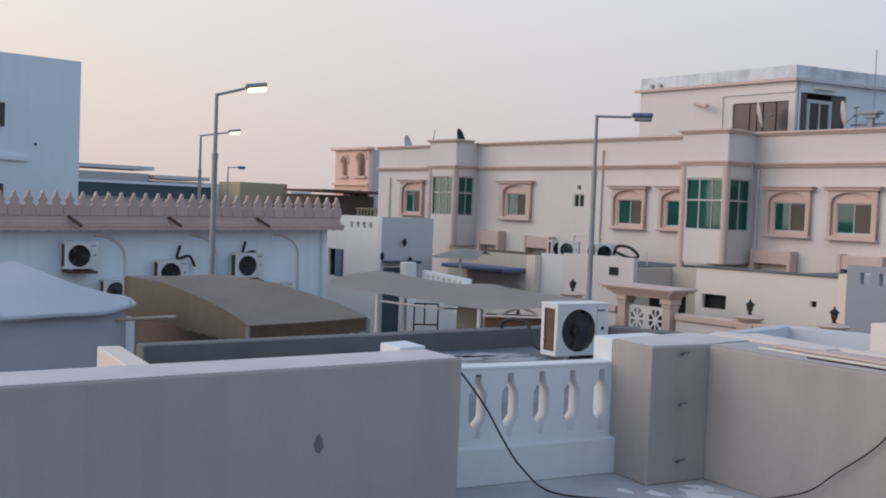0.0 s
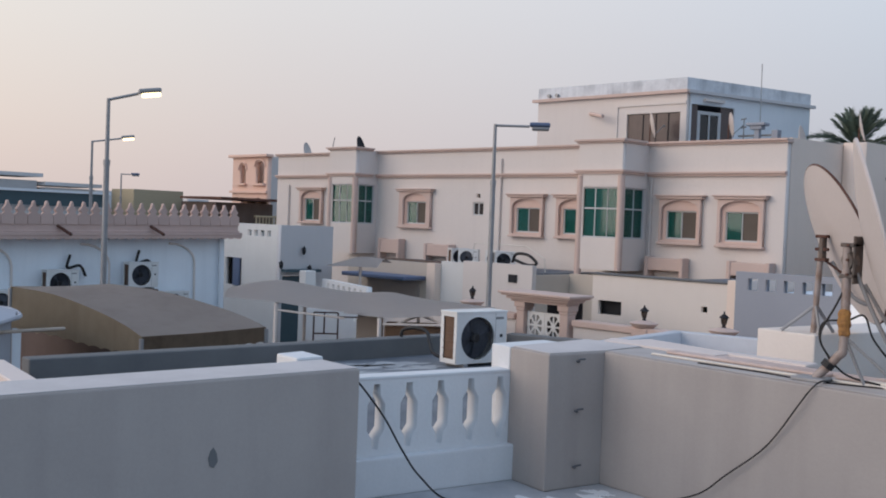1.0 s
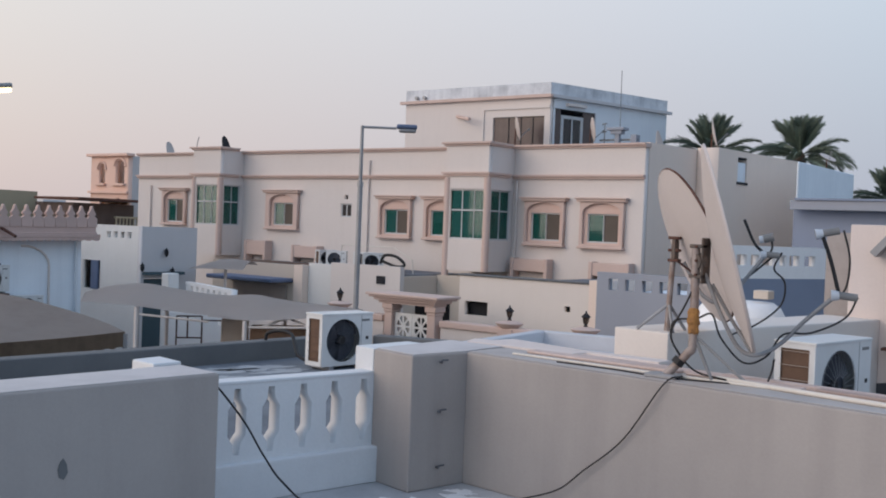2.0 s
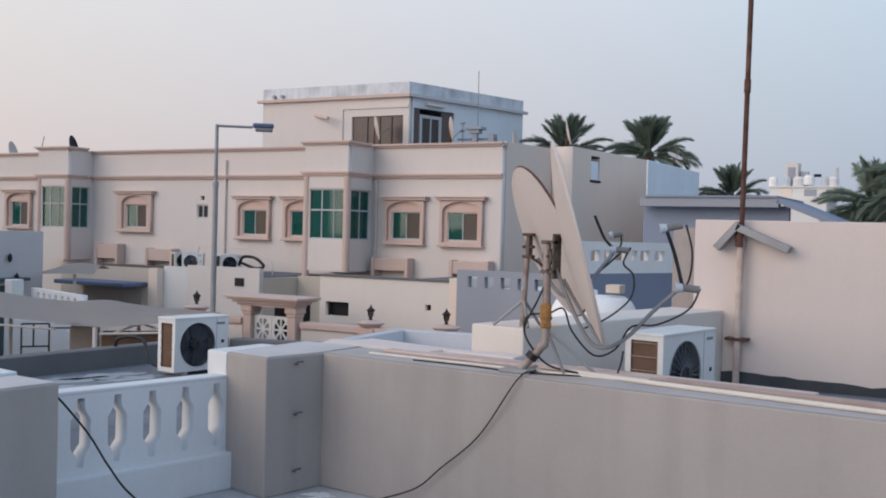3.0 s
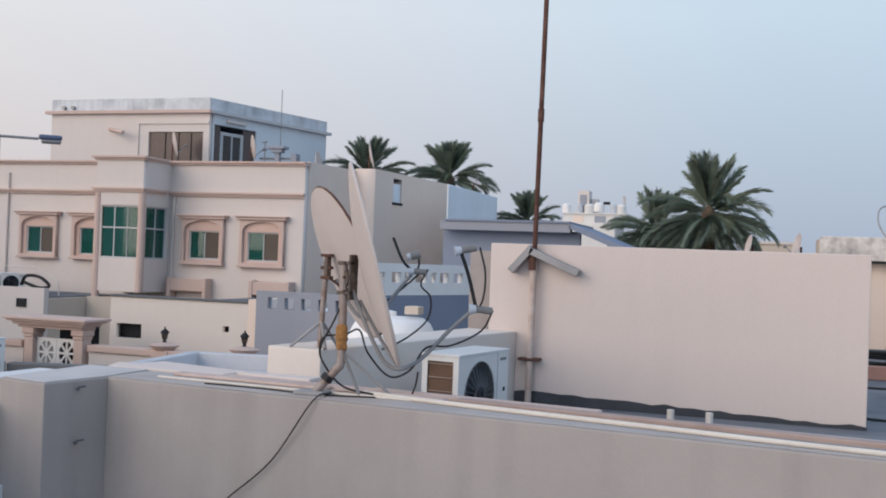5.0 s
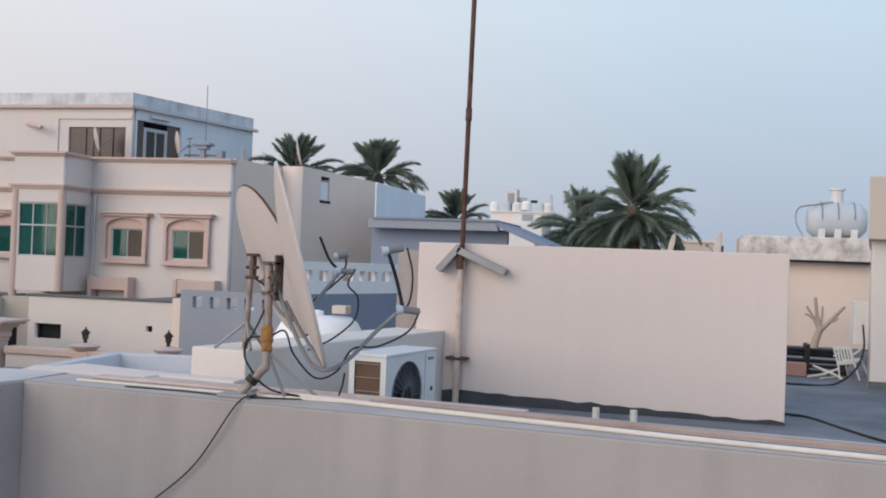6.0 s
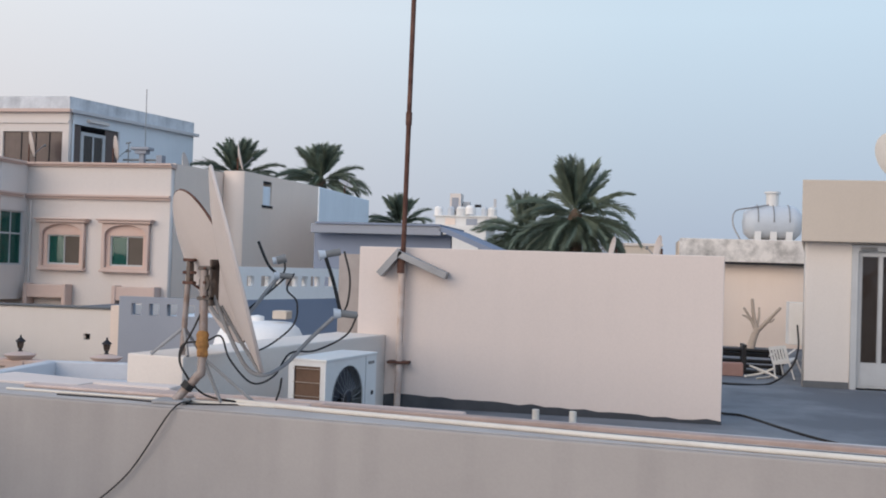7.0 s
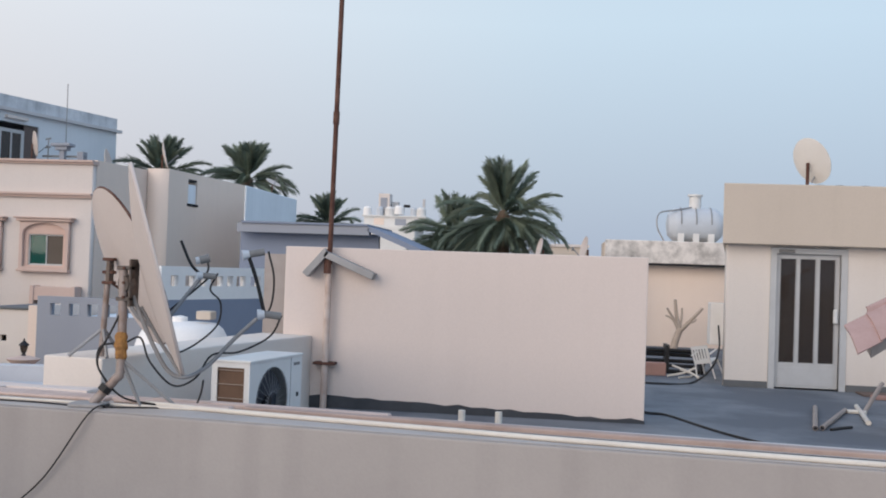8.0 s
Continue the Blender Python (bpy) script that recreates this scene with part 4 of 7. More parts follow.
def villa_bay(parent, x0, x1, yf, yw, z0, gz0, gz1, top):
    """A square bay with corner posts, glazed on the front and on the east side."""
    t = 0.2
    bm = plate(rect(x0, x1, z0, top - 0.12), [rect(x0 + 0.22, x1 - 0.10, gz0, gz1)], t, facing_south(yf))
    bay = part("bay", bm, M_VILLA, parent, "projecting bay with green glazing")
    bm = plate(rect(yf + t, yw, z0, top - 0.12), [rect(yf + t + 0.02, yw - 0.14, gz0, gz1)], t, facing_east(x1))
    part("bay_side", bm, M_VILLA, bay)
    part("bay_floor", boxed(x0 + 0.01, x1 - t - 0.01, yf + t + 0.01, yw - 0.01, z0 + 0.01, z0 + 0.2), M_VILLA, bay)
    part("bay_west", boxed(x0, x0 + t, yf + t + 0.002, yw, z0, top - 0.12), M_VILLA, bay)
    part("bay_roof", boxed(x0 + 0.22, x1 - 0.22, yf + 0.22, yw, 3.40, 3.6), M_VILLA, bay)
    for px_, py in ((x0 + 0.08, yf - 0.02), (x1 - 0.04, yf - 0.02)):
        part("corner_post", cyl(B(), (px_, py + 0.06, z0 - 1.2 if px_ < x1 - 0.5 else z0), (px_, py + 0.06, 3.38), 0.115, n=14), M_STONE, bay, "salmon corner post", 40)
    bm = B()
    for z, h, o in ((3.42, 0.07, 0.06), (3.49, 0.06, 0.11)):
        box(bm, x0 - o, x1 + o, yf - o, yw - 0.3, z, z + h)
    part("string_course", bm, M_STONE, bay)
    bm = B()
    for z, h, o in ((top - 0.12, 0.06, 0.06), (top - 0.06, 0.06, 0.13)):
        box(bm, x0 - o, x1 + o, yf - o, yw - 0.3, z, z + h)
    part("cornice", bm, M_STONE, bay)
    # glazing
    n = 3
    gx0, gx1 = x0 + 0.17, x1 - 0.08
    zb = gz0 + (gz1 - gz0) * 0.58
    cells = [rect(gx0 + 0.05 + (gx1 - gx0 - 0.05) * k / n, gx0 + (gx1 - gx0) * (k + 1) / n - (0.05 if k == n - 1 else 0), a, b) for k in range(n) for a, b in ((gz0 + 0.05, zb - 0.025), (zb + 0.025, gz1 - 0.05))]
    part("window_frame", plate(rect(gx0, gx1, gz0, gz1), cells, 0.06, facing_south(yf + 0.06)), M_ALU, bay, "pale glazing bars")
    for k in range(n):
        part("pane", boxed(gx0 + (gx1 - gx0) * k / n + 0.01, gx0 + (gx1 - gx0) * (k + 1) / n - 0.01, yf + 0.085, yf + 0.093, gz0 + 0.01, gz1 - 0.01), G_GREEN, bay, "green tinted pane")
    g0, g1 = yf + t + 0.02, yw - 0.14
    cells = [rect(g0 + 0.05 + (g1 - g0 - 0.05) * k / 2, g0 + (g1 - g0) * (k + 1) / 2 - (0.05 if k else 0), a, b) for k in range(2) for a, b in ((gz0 + 0.05, zb - 0.025), (zb + 0.025, gz1 - 0.05))]
    part("window_frame", plate(rect(g0, g1, gz0, gz1), cells, 0.06, facing_east(x1 - 0.06)), M_ALU, bay, "pale glazing bars")
    part("pane", boxed(x1 - 0.10, x1 - 0.09, g0 + 0.01, g1 - 0.01, gz0 + 0.01, gz1 - 0.01), G_GREEN, bay, "green tinted pane")


def villa():
    root = thing("villa", "two-storey cream villa with salmon trim and green bay windows", "house", (-26, 34, GROUND))
    yv, xe, xw, top = 28.5, -13.68, -38.55, 4.41
    wins = [(-36.78, -35.02, 1.38, 3.00, 1.52, 2.52), (-30.2, -28.23, 1.38, 2.97, 1.56, 2.46), (-24.26, -22.57, 1.24, 2.81, 1.41, 2.31),
            (-22.15, -20.4, 1.25, 2.81, 1.41, 2.31), (-17.95, -16.28, 1.23, 2.82, 1.41, 2.32), (-15.88, -14.17, 1.22, 2.83, 1.41, 2.33)]
    holes, units = [], []
    for a, b, z0, z1, g0, g1 in wins:
        c = (a + b) / 2
        holes.append(rect(c - 0.54, c + 0.54, g0, g1))
        units.append((a, b, z0, z1, yv, c - 0.54, c + 0.54, g0, g1))
    holes += [rect(-26.16, -25.61, 1.97, 2.48), rect(-26.0, -25.79, 2.64, 2.80)]
    holes += [rect(-33.2, -31.8, 0.5, 3.3), rect(-19.9, -18.6, 0.5, 3.3)]
    part("wall", plate(rect(xw, xe, GROUND, top), holes, 0.25, facing_south(yv)), M_VILLA, root, "cream plastered front wall")
    # the rooms' dimness is put into the dark brown of wall and floor
    part("inner_wall", boxed(xw + 0.3, xe - 0.6, 30.6, 30.8, GROUND, 3.4), M_BROWN, root, "dark brown sheet that stands for the dim rooms")
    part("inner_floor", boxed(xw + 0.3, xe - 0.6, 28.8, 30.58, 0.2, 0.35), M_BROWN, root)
    part("roof", boxed(xw + 0.1, xe - 0.1, 28.8, 42.0, 3.40, 3.55), M_ROOF, root, "flat roof")
    # side walls
    part("wall", prism(B(), strip((-13.67, 28.76), (-13.22, 31.75), 0.25), GROUND, 4.57), M_TAUPE, root, "taupe plastered side wall")
    d = Vector((0.63, 6.55)).normalized()
    m = Matrix(((d.x, -d.y, 0, -12.50), (d.y, d.x, 0, 31.35), (0, 0, 1, 0), (0, 0, 0, 1)))
    bm = plate(rect(0, 6.6, GROUND, 4.62), [rect(1.36, 2.02, 3.60, 4.42)], 0.75, m)
    part("wall", bm, M_TAUPE, root, "taupe plastered side wall with a narrow slot")
    bm = B()
    box(bm, 1.365, 2.015, 0.05, 0.12, 3.605, 4.25, m)
    part("slot_lining", bm, M_PALEBLUE, root)
    bm = B()
    box(bm, 1.30, 2.08, -0.03, 0.30, 3.52, 3.60, m)
    part("slot_sill", bm, M_DARK, root)
    bm = B()
    box(bm, 1.36, 2.02, 0.02, 0.30, 4.36, 4.42, m)
    part("slot_head", bm, M_DARK, root)
    part("wall", boxed(xw, xw + 0.25, yv + 0.252, 41.0, GROUND, 4.3), M_VILLA, root)
    part("wall", boxed(xw + 0.26, xe - 1.0, 41.0, 41.25, GROUND, 4.3), M_VILLA, root)
    # string course and cornice
    bm = B()
    for z, h, o in ((3.42, 0.07, 0.10), (3.49, 0.06, 0.17)):
        box(bm, xw - 0.02, xe + 0.04, yv - o, yv - 0.001, z, z + h)
    part("string_course", bm, M_STONE, root)
    bm = B()
    for z, h, o in ((top, 0.06, 0.08), (top + 0.06, 0.06, 0.15)):
        box(bm, xw - 0.08, xe + 0.05, yv - o, yv + 0.30, z, z + h)
    part("cornice", bm, M_STONE, root)
    for a in units:
        window_unit(root, *a)
    part("window_frame", plate(rect(-26.16, -25.61, 1.97, 2.48), [rect(-26.11, -25.91, 2.02, 2.43), rect(-25.86, -25.66, 2.02, 2.43)], 0.04, facing_south(yv + 0.05)), M_ALU, root)
    part("pane", boxed(-26.14, -25.63, yv + 0.06, yv + 0.068, 2.0, 2.45), G_DARK, root)
    villa_bay(root, -33.3, -31.62, 27.27, 28.499, 0.26, 1.48, 3.10, 4.62)
    villa_bay(root, -20.1, -18.40, 26.97, 28.499, 0.33, 1.36, 3.0, 4.53)
    # salmon boxes at the foot of the upper storey
    for a, b, z0, z1 in ((-30.98, -29.8, 0.2, 0.9), (-28.29, -26.98, 0.2, 0.79), (-18.15, -16.79, 0.25, 0.79), (-15.23, -13.9, 0.25, 0.8)):
        bm = B()
        box(bm, a, b, 28.12, 28.49, z0 + 0.14, z1)
        box(bm, a - 0.03, a + 0.10, 28.08, 28.49, z0 - 0.2, z1 + 0.03)
        box(bm, b - 0.10, b + 0.03, 28.08, 28.49, z0 - 0.2, z1 + 0.03)
        part("window_hood", bevelled(bm, 0.02), M_STONE, root, "salmon plastered window hood")
    # rainwater pipes
    for x, z0, z1 in ((-24.75, 0.4, 4.1), (-37.6, 0.4, 3.1), (-18.24, 0.4, 3.35)):
        part("downpipe", cyl(B(), (x, yv - 0.06, z0), (x, yv - 0.06, z1), 0.04, n=8), M_VILLA, root, smooth=60)
    # penthouse
    yp, xp = 32.0, -19.22
    ph = thing("penthouse", "weathered cream roof-top room with a dark window band", "roof room", (-22, 36, 3.55))
    bm = plate(rect(-26.0, xp, 3.56, 7.17), [rect(-21.74, -19.46, 4.3, 5.96)], 0.2, facing_south(yp))
    part("wall", bm, M_VILLA, ph)
    d = Vector((1.74, 6.3)).normalized()
    ms = Matrix(((d.x, -d.y, 0, xp), (d.y, d.x, 0, yp), (0, 0, 1, 0), (0, 0, 0, 1)))
    # side wall coloured blue-white for sky-lit shade; the front stays cream
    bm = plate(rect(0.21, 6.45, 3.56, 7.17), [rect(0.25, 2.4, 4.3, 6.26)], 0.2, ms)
    part("wall", bm, M_BLUEWHITE, ph, "cream side wall with bluish shade put into its colour")
    part("wall", boxed(-26.0, -25.8, yp + 0.202, 38.3, 3.56, 7.17), M_VILLA, ph)
    part("wall", boxed(-25.79, -17.7, 38.3, 38.5, 3.56, 7.17), M_VILLA, ph)
    part("roof", boxed(-25.6, xp - 0.25, yp + 0.25, 38.2, 6.5, 6.62), M_ROOF, ph)
    # dark brown sheet; the unlit room is painted in its colour
    part("inner_wall", boxed(-24, -20.2, 36.4, 36.5, 3.56, 6.45), M_BROWN, ph)
    bm = B()
    box(bm, -26.2, xp + 0.1, yp - 0.16, yp - 0.001, 6.62, 6.73)
    part("cornice", bm, M_STONE, ph)
    # side run of the salmon cornice, its shade painted as grey
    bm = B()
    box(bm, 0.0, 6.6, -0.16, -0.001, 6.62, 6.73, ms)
    part("cornice", bm, M_SIDESHADE, ph)
    part("parapet_stain", boxed(-26.0, xp, yp - 0.012, yp - 0.001, 6.75, 7.173), M_WEATHER, ph, "blotched weathered parapet")
    bm = B()
    box(bm, 0.0, 6.45, -0.012, -0.001, 6.75, 7.173, ms)
    part("parapet_stain", bm, M_WEATHER, ph, "blotched weathered parapet")
    bm = plate(rect(0.62, 1.76, 4.3, 6.04), [rect(0.74, 1.16, 4.3, 5.92), rect(1.22, 1.64, 4.3, 5.92)], 0.08, ms @ Matrix.Translation((0, 0.05, 0)))
    part("door_frame", bm, M_ALU, ph, "white sliding door frame")
    for a, b in ((0.26, 0.61), (1.77, 2.39)):
        bm = B()
        box(bm, a, b, 0.08, 0.12, 4.32, 6.25, ms)
        part("panel", bm, M_SMOKE, ph, "dark smoked panel")
    bm = B()
    box(bm, 0.63, 1.75, 0.09, 0.098, 4.31, 6.0, ms)
    part("pane", bm, G_DARK, ph)
    bm = B()
    box(bm, 0.8, 1.75, -0.14, -0.002, 6.38, 6.48, ms)
    part("roller_box", bm, M_VILLA, ph)
    part("panel", boxed(-21.72, -19.48, yp + 0.08, yp + 0.12, 4.32, 5.94), M_SMOKE, ph, "dark smoked panel window")
    for x in (-21.05, -20.5, -19.98):
        part("panel_joint", boxed(x - 0.015, x + 0.015, yp + 0.06, yp + 0.079, 4.32, 5.94), M_DARK, ph)
    part("door_trim", boxed(-22.24, -22.12, yp - 0.05, yp - 0.001, 4.3, 6.34), M_VILLA, ph)
    part("door_trim", boxed(-22.12, xp, yp - 0.05, yp - 0.001, 6.24, 6.34), M_VILLA, ph)
    part("spout", tube(B(), [(-23.4, 31.98, 6.06), (-22.4, 31.4, 5.86)], 0.07, 8, 1), M_STONE, ph, "salmon rain spout")
    for x in (-25.4, -25.0):
        part("pipe_end", cyl(B(), (x, yp - 0.14, 6.85), (x, yp, 6.85), 0.07, n=10), M_GALV, ph)
    solid("antenna_mast", tube(B(), [(-17.9, 35.0, 3.55), (-17.93, 35.0, 7.95)], 0.017, 6, 1), M_GALV, "thin aerial mast on the villa roof", "antenna")


villa()


def small_dish(base, heading, tilt, r, label, mat=None, drop=0.0):
    root = thing("satellite_dish", label, "satellite dish", base, "small roof dishes")
    b = Vector(base)
    n = Vector((math.cos(radians(heading)), math.sin(radians(heading)), math.tan(radians(tilt))))
    c = b + Vector((0, 0, r * 1.02)) + n.normalized() * 0.1
    part("reflector", dish_shell(B(), c, n, UP, r, r * 0.92, r * 0.16), mat or M_DISH, root, smooth=50)
    part("pole", tube(B(), [b - Vector((0, 0, drop)), b + Vector((0, 0, r * 1.02))], 0.025, 6, 1), M_RUST, root)
    part("feed_arm", tube(B(), [c - UP * r * 0.9, c + n.normalized() * r * 0.8 - UP * r * 0.25], 0.015, 5, 1), M_GALV, root)
    part("feed_horn", cyl(B(), c + n.normalized() * r * 0.8 - UP * r * 0.25, c + n.normalized() * r * 0.95 - UP * r * 0.25, 0.04, n=8), M_LNB, root)
    return root


small_dish((-37.9, 29.6, 4.1), 30, 14, 0.52, "pale satellite dish on the villa roof", drop=0.55)
small_dish((-34.1, 29.6, 4.15), 30, 14, 0.58, "dark satellite dish on the villa roof", M_DARK, 0.6)
small_dish((-20.05, 31.0, 4.92), 38, 12, 0.46, "white satellite dish before the roof room", drop=1.37)
small_dish((-13.0, 31.95, 4.66), 20, 12, 0.45, "white satellite dish on the side parapet")
small_dish((-14.4, 31.0, 3.55), 15, 12, 0.8, "white satellite dish on the villa roof")
rk = thing("vent_stand", "grey T-shaped vent stand on the villa roof", "vent", (-16.2, 31.5, 3.55))
part("post", boxed(-16.27, -16.11, 31.42, 31.58, 3.55, 5.27), M_GREY_BLUE, rk)
part("shelf", boxed(-16.53, -15.87, 31.3, 31.7, 5.27, 5.37, bev=0.015), M_GREY_BLUE, rk)
part("bracket", boxed(-16.4, -16.0, 31.36, 31.64, 5.15, 5.27), M_GREY_BLUE, rk)
an = thing("antenna", "small forked aerial on the villa roof", "antenna", (-16.72, 31.5, 3.55))
part("mast", cyl(B(), (-16.7, 31.5, 3.55), (-16.7, 31.5, 5.53), 0.02, n=6), M_LNB, an)
for z in (5.5, 5.22):
    part("element", cyl(B(), (-16.8, 31.5, z), (-16.62, 31.5, z + 0.03), 0.025, n=6), M_LNB, an)
solid("roof_pipe", boxed(-16.95, -15.5, 31.6, 31.68, 4.93, 4.99), M_LNB, "dark pipe run along the villa roof", "pipe")
solid("roof_box", boxed(-15.7, -15.5, 31.5, 31.8, 3.55, 5.12), M_GREY_BLUE, "grey service box on the villa roof", "box")
small_dish((-17.2, 31.4, 4.9), 38, 8, 0.42, "white satellite dish standing on the villa roof", drop=1.35)
bm = tube(B(), [(-35.9, 29.4, 4.3), (-35.6, 29.4, 5.3)], 0.02, 5, 1)
solid("antenna", bm, M_GALV, "thin leaning aerial on the villa roof", "antenna")


# ==== front walls, gate and lanterns ====
bm = plate(rect(-15.2, -11.44, GROUND, 0.50), [rect(-15.02, -14.31, -0.495, -0.14), rect(-12.11, -11.94, -0.20, -0.06)], 0.22, facing_south(21.2))
solid("wall_front_annex", bm, M_CREAM, "cream rendered annex wall with a dark opening", "wall", "structure")
# added sheet; its near-black colour replaces real shade in the openings
solid("wall_annex_shade", boxed(-15.15, -11.5, 21.43, 21.5, GROUND, 0.4), M_DARK, "near-black sheet for the shade inside the annex", "wall", "structure")
solid("trim_annex_cap", boxed(-15.25, -11.42, 21.15, 21.5, 0.50, 0.545, bev=0.01), M_UPSTAND, "dark coping of the annex wall", "coping", "structure")
solid("wall_annex_end", boxed(-11.43, -11.16, 21.15, 28.4, GROUND, 0.60), M_TAUPE, "taupe end wall of the annex", "wall", "structure")
solid("wall_annex_roof", boxed(-15.1, -11.4, 22.02, 28.3, 0.1, 0.3), M_ROOF, "grey annex roof", "flat roof", "structure")


def gate():
    root = thing("gateway", "salmon stone gateway with a moulded canopy and white lattice doors", "gate", (-14.85, 19.1, GROUND))
    bm = B()
    for z0, z1, o in ((-0.12, -0.05, 0.0), (-0.05, 0.02, 0.12), (0.02, 0.07, 0.24), (0.07, 0.13, 0.32)):
        box(bm, -15.95 - o, -13.72 + o, 18.85 - o, 19.55 + o, z0, z1)
    part("canopy", bevelled(bm, 0.012), M_STONE, root, "moulded stone canopy")
    for x in (-15.62, -13.9):
        bm = B()
        box(bm, x - 0.15, x + 0.15, 18.95, 19.4, GROUND, -0.33)
        box(bm, x - 0.17, x + 0.17, 18.92, 19.43, -0.33, -0.25)
        box(bm, x - 0.21, x + 0.21, 18.88, 19.46, -0.25, -0.12)
        part("pier", bevelled(bm, 0.015), M_STONE, root)
    for x0, x1 in ((-15.45, -14.77), (-14.75, -14.07)):
        cx, cz, r = (x0 + x1) / 2, -0.66, 0.25
        holes = []
        for k in range(8):
            a0, a1 = 2 * math.pi * (k + 0.12) / 8, 2 * math.pi * (k + 0.88) / 8
            holes.append([(cx + r * 0.25 * math.cos((a0 + a1) / 2), cz + r * 0.25 * math.sin((a0 + a1) / 2)), (cx + r * math.cos(a0), cz + r * math.sin(a0)), (cx + r * 1.08 * math.cos((a0 + a1) / 2), cz + r * 1.08 * math.sin((a0 + a1) / 2)), (cx + r * math.cos(a1), cz + r * math.sin(a1))])
        part("gate_leaf", plate(rect(x0, x1, GROUND + 0.05, -0.34), holes, 0.05, facing_south(19.12)), M_WHITE, root, "white metal leaf with a rosette lattice")
    # near-black sheet that stands for the shade seen through the rosettes
    part("back_shade", boxed(-15.45, -14.07, 20.2, 20.25, GROUND, 0.0), M_DARK, root)
    root.location += Vector((-0.20, -0.1, -0.045))
    root.scale = (0.76, 0.70, 1.0)


gate()


def lantern_proto():
    root = thing("lantern", "dark metal lantern on a salmon stone pier", "lantern", (0, 0, 0), "gate lanterns")
    bm = B()
    box(bm, -0.20, 0.20, -0.20, 0.20, GROUND, -0.12)
    part("pier", bevelled(bm, 0.015), M_STONE, root)
    part("cap", lathe(B(), [(0.19, -0.12), (0.22, -0.09), (0.31, -0.02), (0.32, 0.0), (0.13, 0.05), (0.05, 0.06)], 16), M_STONE, root, "flared stone cap", 40)
    part("stem", lathe(B(), [(0.05, 0.06), (0.03, 0.10), (0.05, 0.13)], 10), M_DARK, root)
    part("cage", lathe(B(), [(0.04, 0.12), (0.065, 0.15), (0.085, 0.25), (0.075, 0.26)], 6), G_DARK, root, "smoked glass cage")
    part("hood", lathe(B(), [(0.10, 0.26), (0.09, 0.285), (0.04, 0.33), (0.015, 0.355), (0.022, 0.37), (0.004, 0.40)], 12), M_DARK, root, smooth=40)
    return root


lan = lantern_proto()
lan.matrix_basis = pose(-12.28, 19.1, -0.37)
for x, y, z in ((-10.36, 19.1, -0.34), (-17.4, 19.1, -0.31)):
    copy_thing(lan, pose(x, y, z))
bm = B()
box(bm, -14.12, -9.6, 19.0, 19.2, GROUND, -0.62)
solid("wall_street_east", bevelled(bm, 0.01), M_VILLA, "cream street wall beside the gate", "wall", "structure")
solid("trim_street_east", boxed(-14.12, -9.6, 18.93, 19.27, -0.62, -0.47, bev=0.03, seg=2), M_STONE, "salmon coping of the street wall", "coping", "structure")
solid("wall_street_west", boxed(-21.0, -15.85, 19.0, 19.2, GROUND, -0.62), M_VILLA, "cream street wall beside the gate", "wall", "structure")
solid("trim_street_west", boxed(-21.0, -15.85, 18.93, 19.27, -0.62, -0.47, bev=0.03, seg=2), M_STONE, "salmon coping of the street wall", "coping", "structure")

# grey-blue house with square openings
gb = thing("grey_house", "grey-blue house with a row of square parapet openings", "house", (-10, 26, GROUND))
holes = [rect(-10.86 + 0.42 * k, -10.62 + 0.42 * k, 0.42, 0.68) for k in range(5)]
part("wall", plate(rect(-11.15, -8.64, GROUND, 0.82), holes, 0.2, facing_south(21.0)), M_GREY_BLUE, gb)
part("roof", boxed(-11.1, -9.0, 21.25, 25.0, 0.2, 0.3), M_BLUEWHITE, gb)
d = Vector((1.30, 3.65)).normalized()
m = Matrix(((d.x, -d.y, 0, -8.45), (d.y, d.x, 0, 21.5), (0, 0, 1, 0), (0, 0, 0, 1)))
bm = B()
box(bm, -0.55, 3.9, 0.0, 0.2, GROUND, 0.82, m)
part("wall", bm, M_SLATE, gb, "slate-blue side wall")
holes = [rect(a, b, 1.12, 1.36) for a, b in ((0.10, 0.34), (0.58, 0.92), (1.05, 1.33), (1.45, 1.90), (2.05, 2.28), (2.40, 2.76), (2.95, 3.35))]
part("parapet", plate(rect(-0.2, 3.82, 0.822, 1.56), holes, 0.18, m), M_BRIGHT, gb, "white parapet with square openings")
# white domed tank and box by the low wall
root = thing("water_tank", "white domed fibreglass tank behind the low wall", "water tank", (-4.35, 11.85, 0.1))
part("shell", lathe(B(), [(0.66, 0.0), (0.62, 0.35), (0.53, 0.66), (0.46, 0.79), (0.38, 0.85), (0.02, 0.87)], 24, (-4.35, 11.85, 0.1)), M_BRIGHT, root, smooth=40)
part("hatch", lathe(B(), [(0.09, 0.0), (0.09, 0.06), (0.02, 0.075)], 14, (-4.40, 11.85, 0.96)), M_BRIGHT, root, smooth=40)
part("valve_box", boxed(-4.17, -3.99, 11.75, 11.95, 1.0, 1.10, bev=0.01), M_BEIGE, root, "beige valve box")

# ==== right-hand roof: stair house with the glazed door ====
YD = 15.42
solid("wall_stairhouse", plate(rect(2.455, 8.4, 0.14, 2.205), [rect(3.06, 4.14, 0.14, 2.19)], 0.22, facing_south(YD)), M_CREAM, "cream plastered stair-house wall", "wall", "structure")
solid("wall_stairhouse_side", prism(B(), strip((2.465, YD + 0.222), (3.35, 21.0), -0.2), 0.14, 2.205), M_CREAM, "cream plastered stair-house side", "wall", "structure")
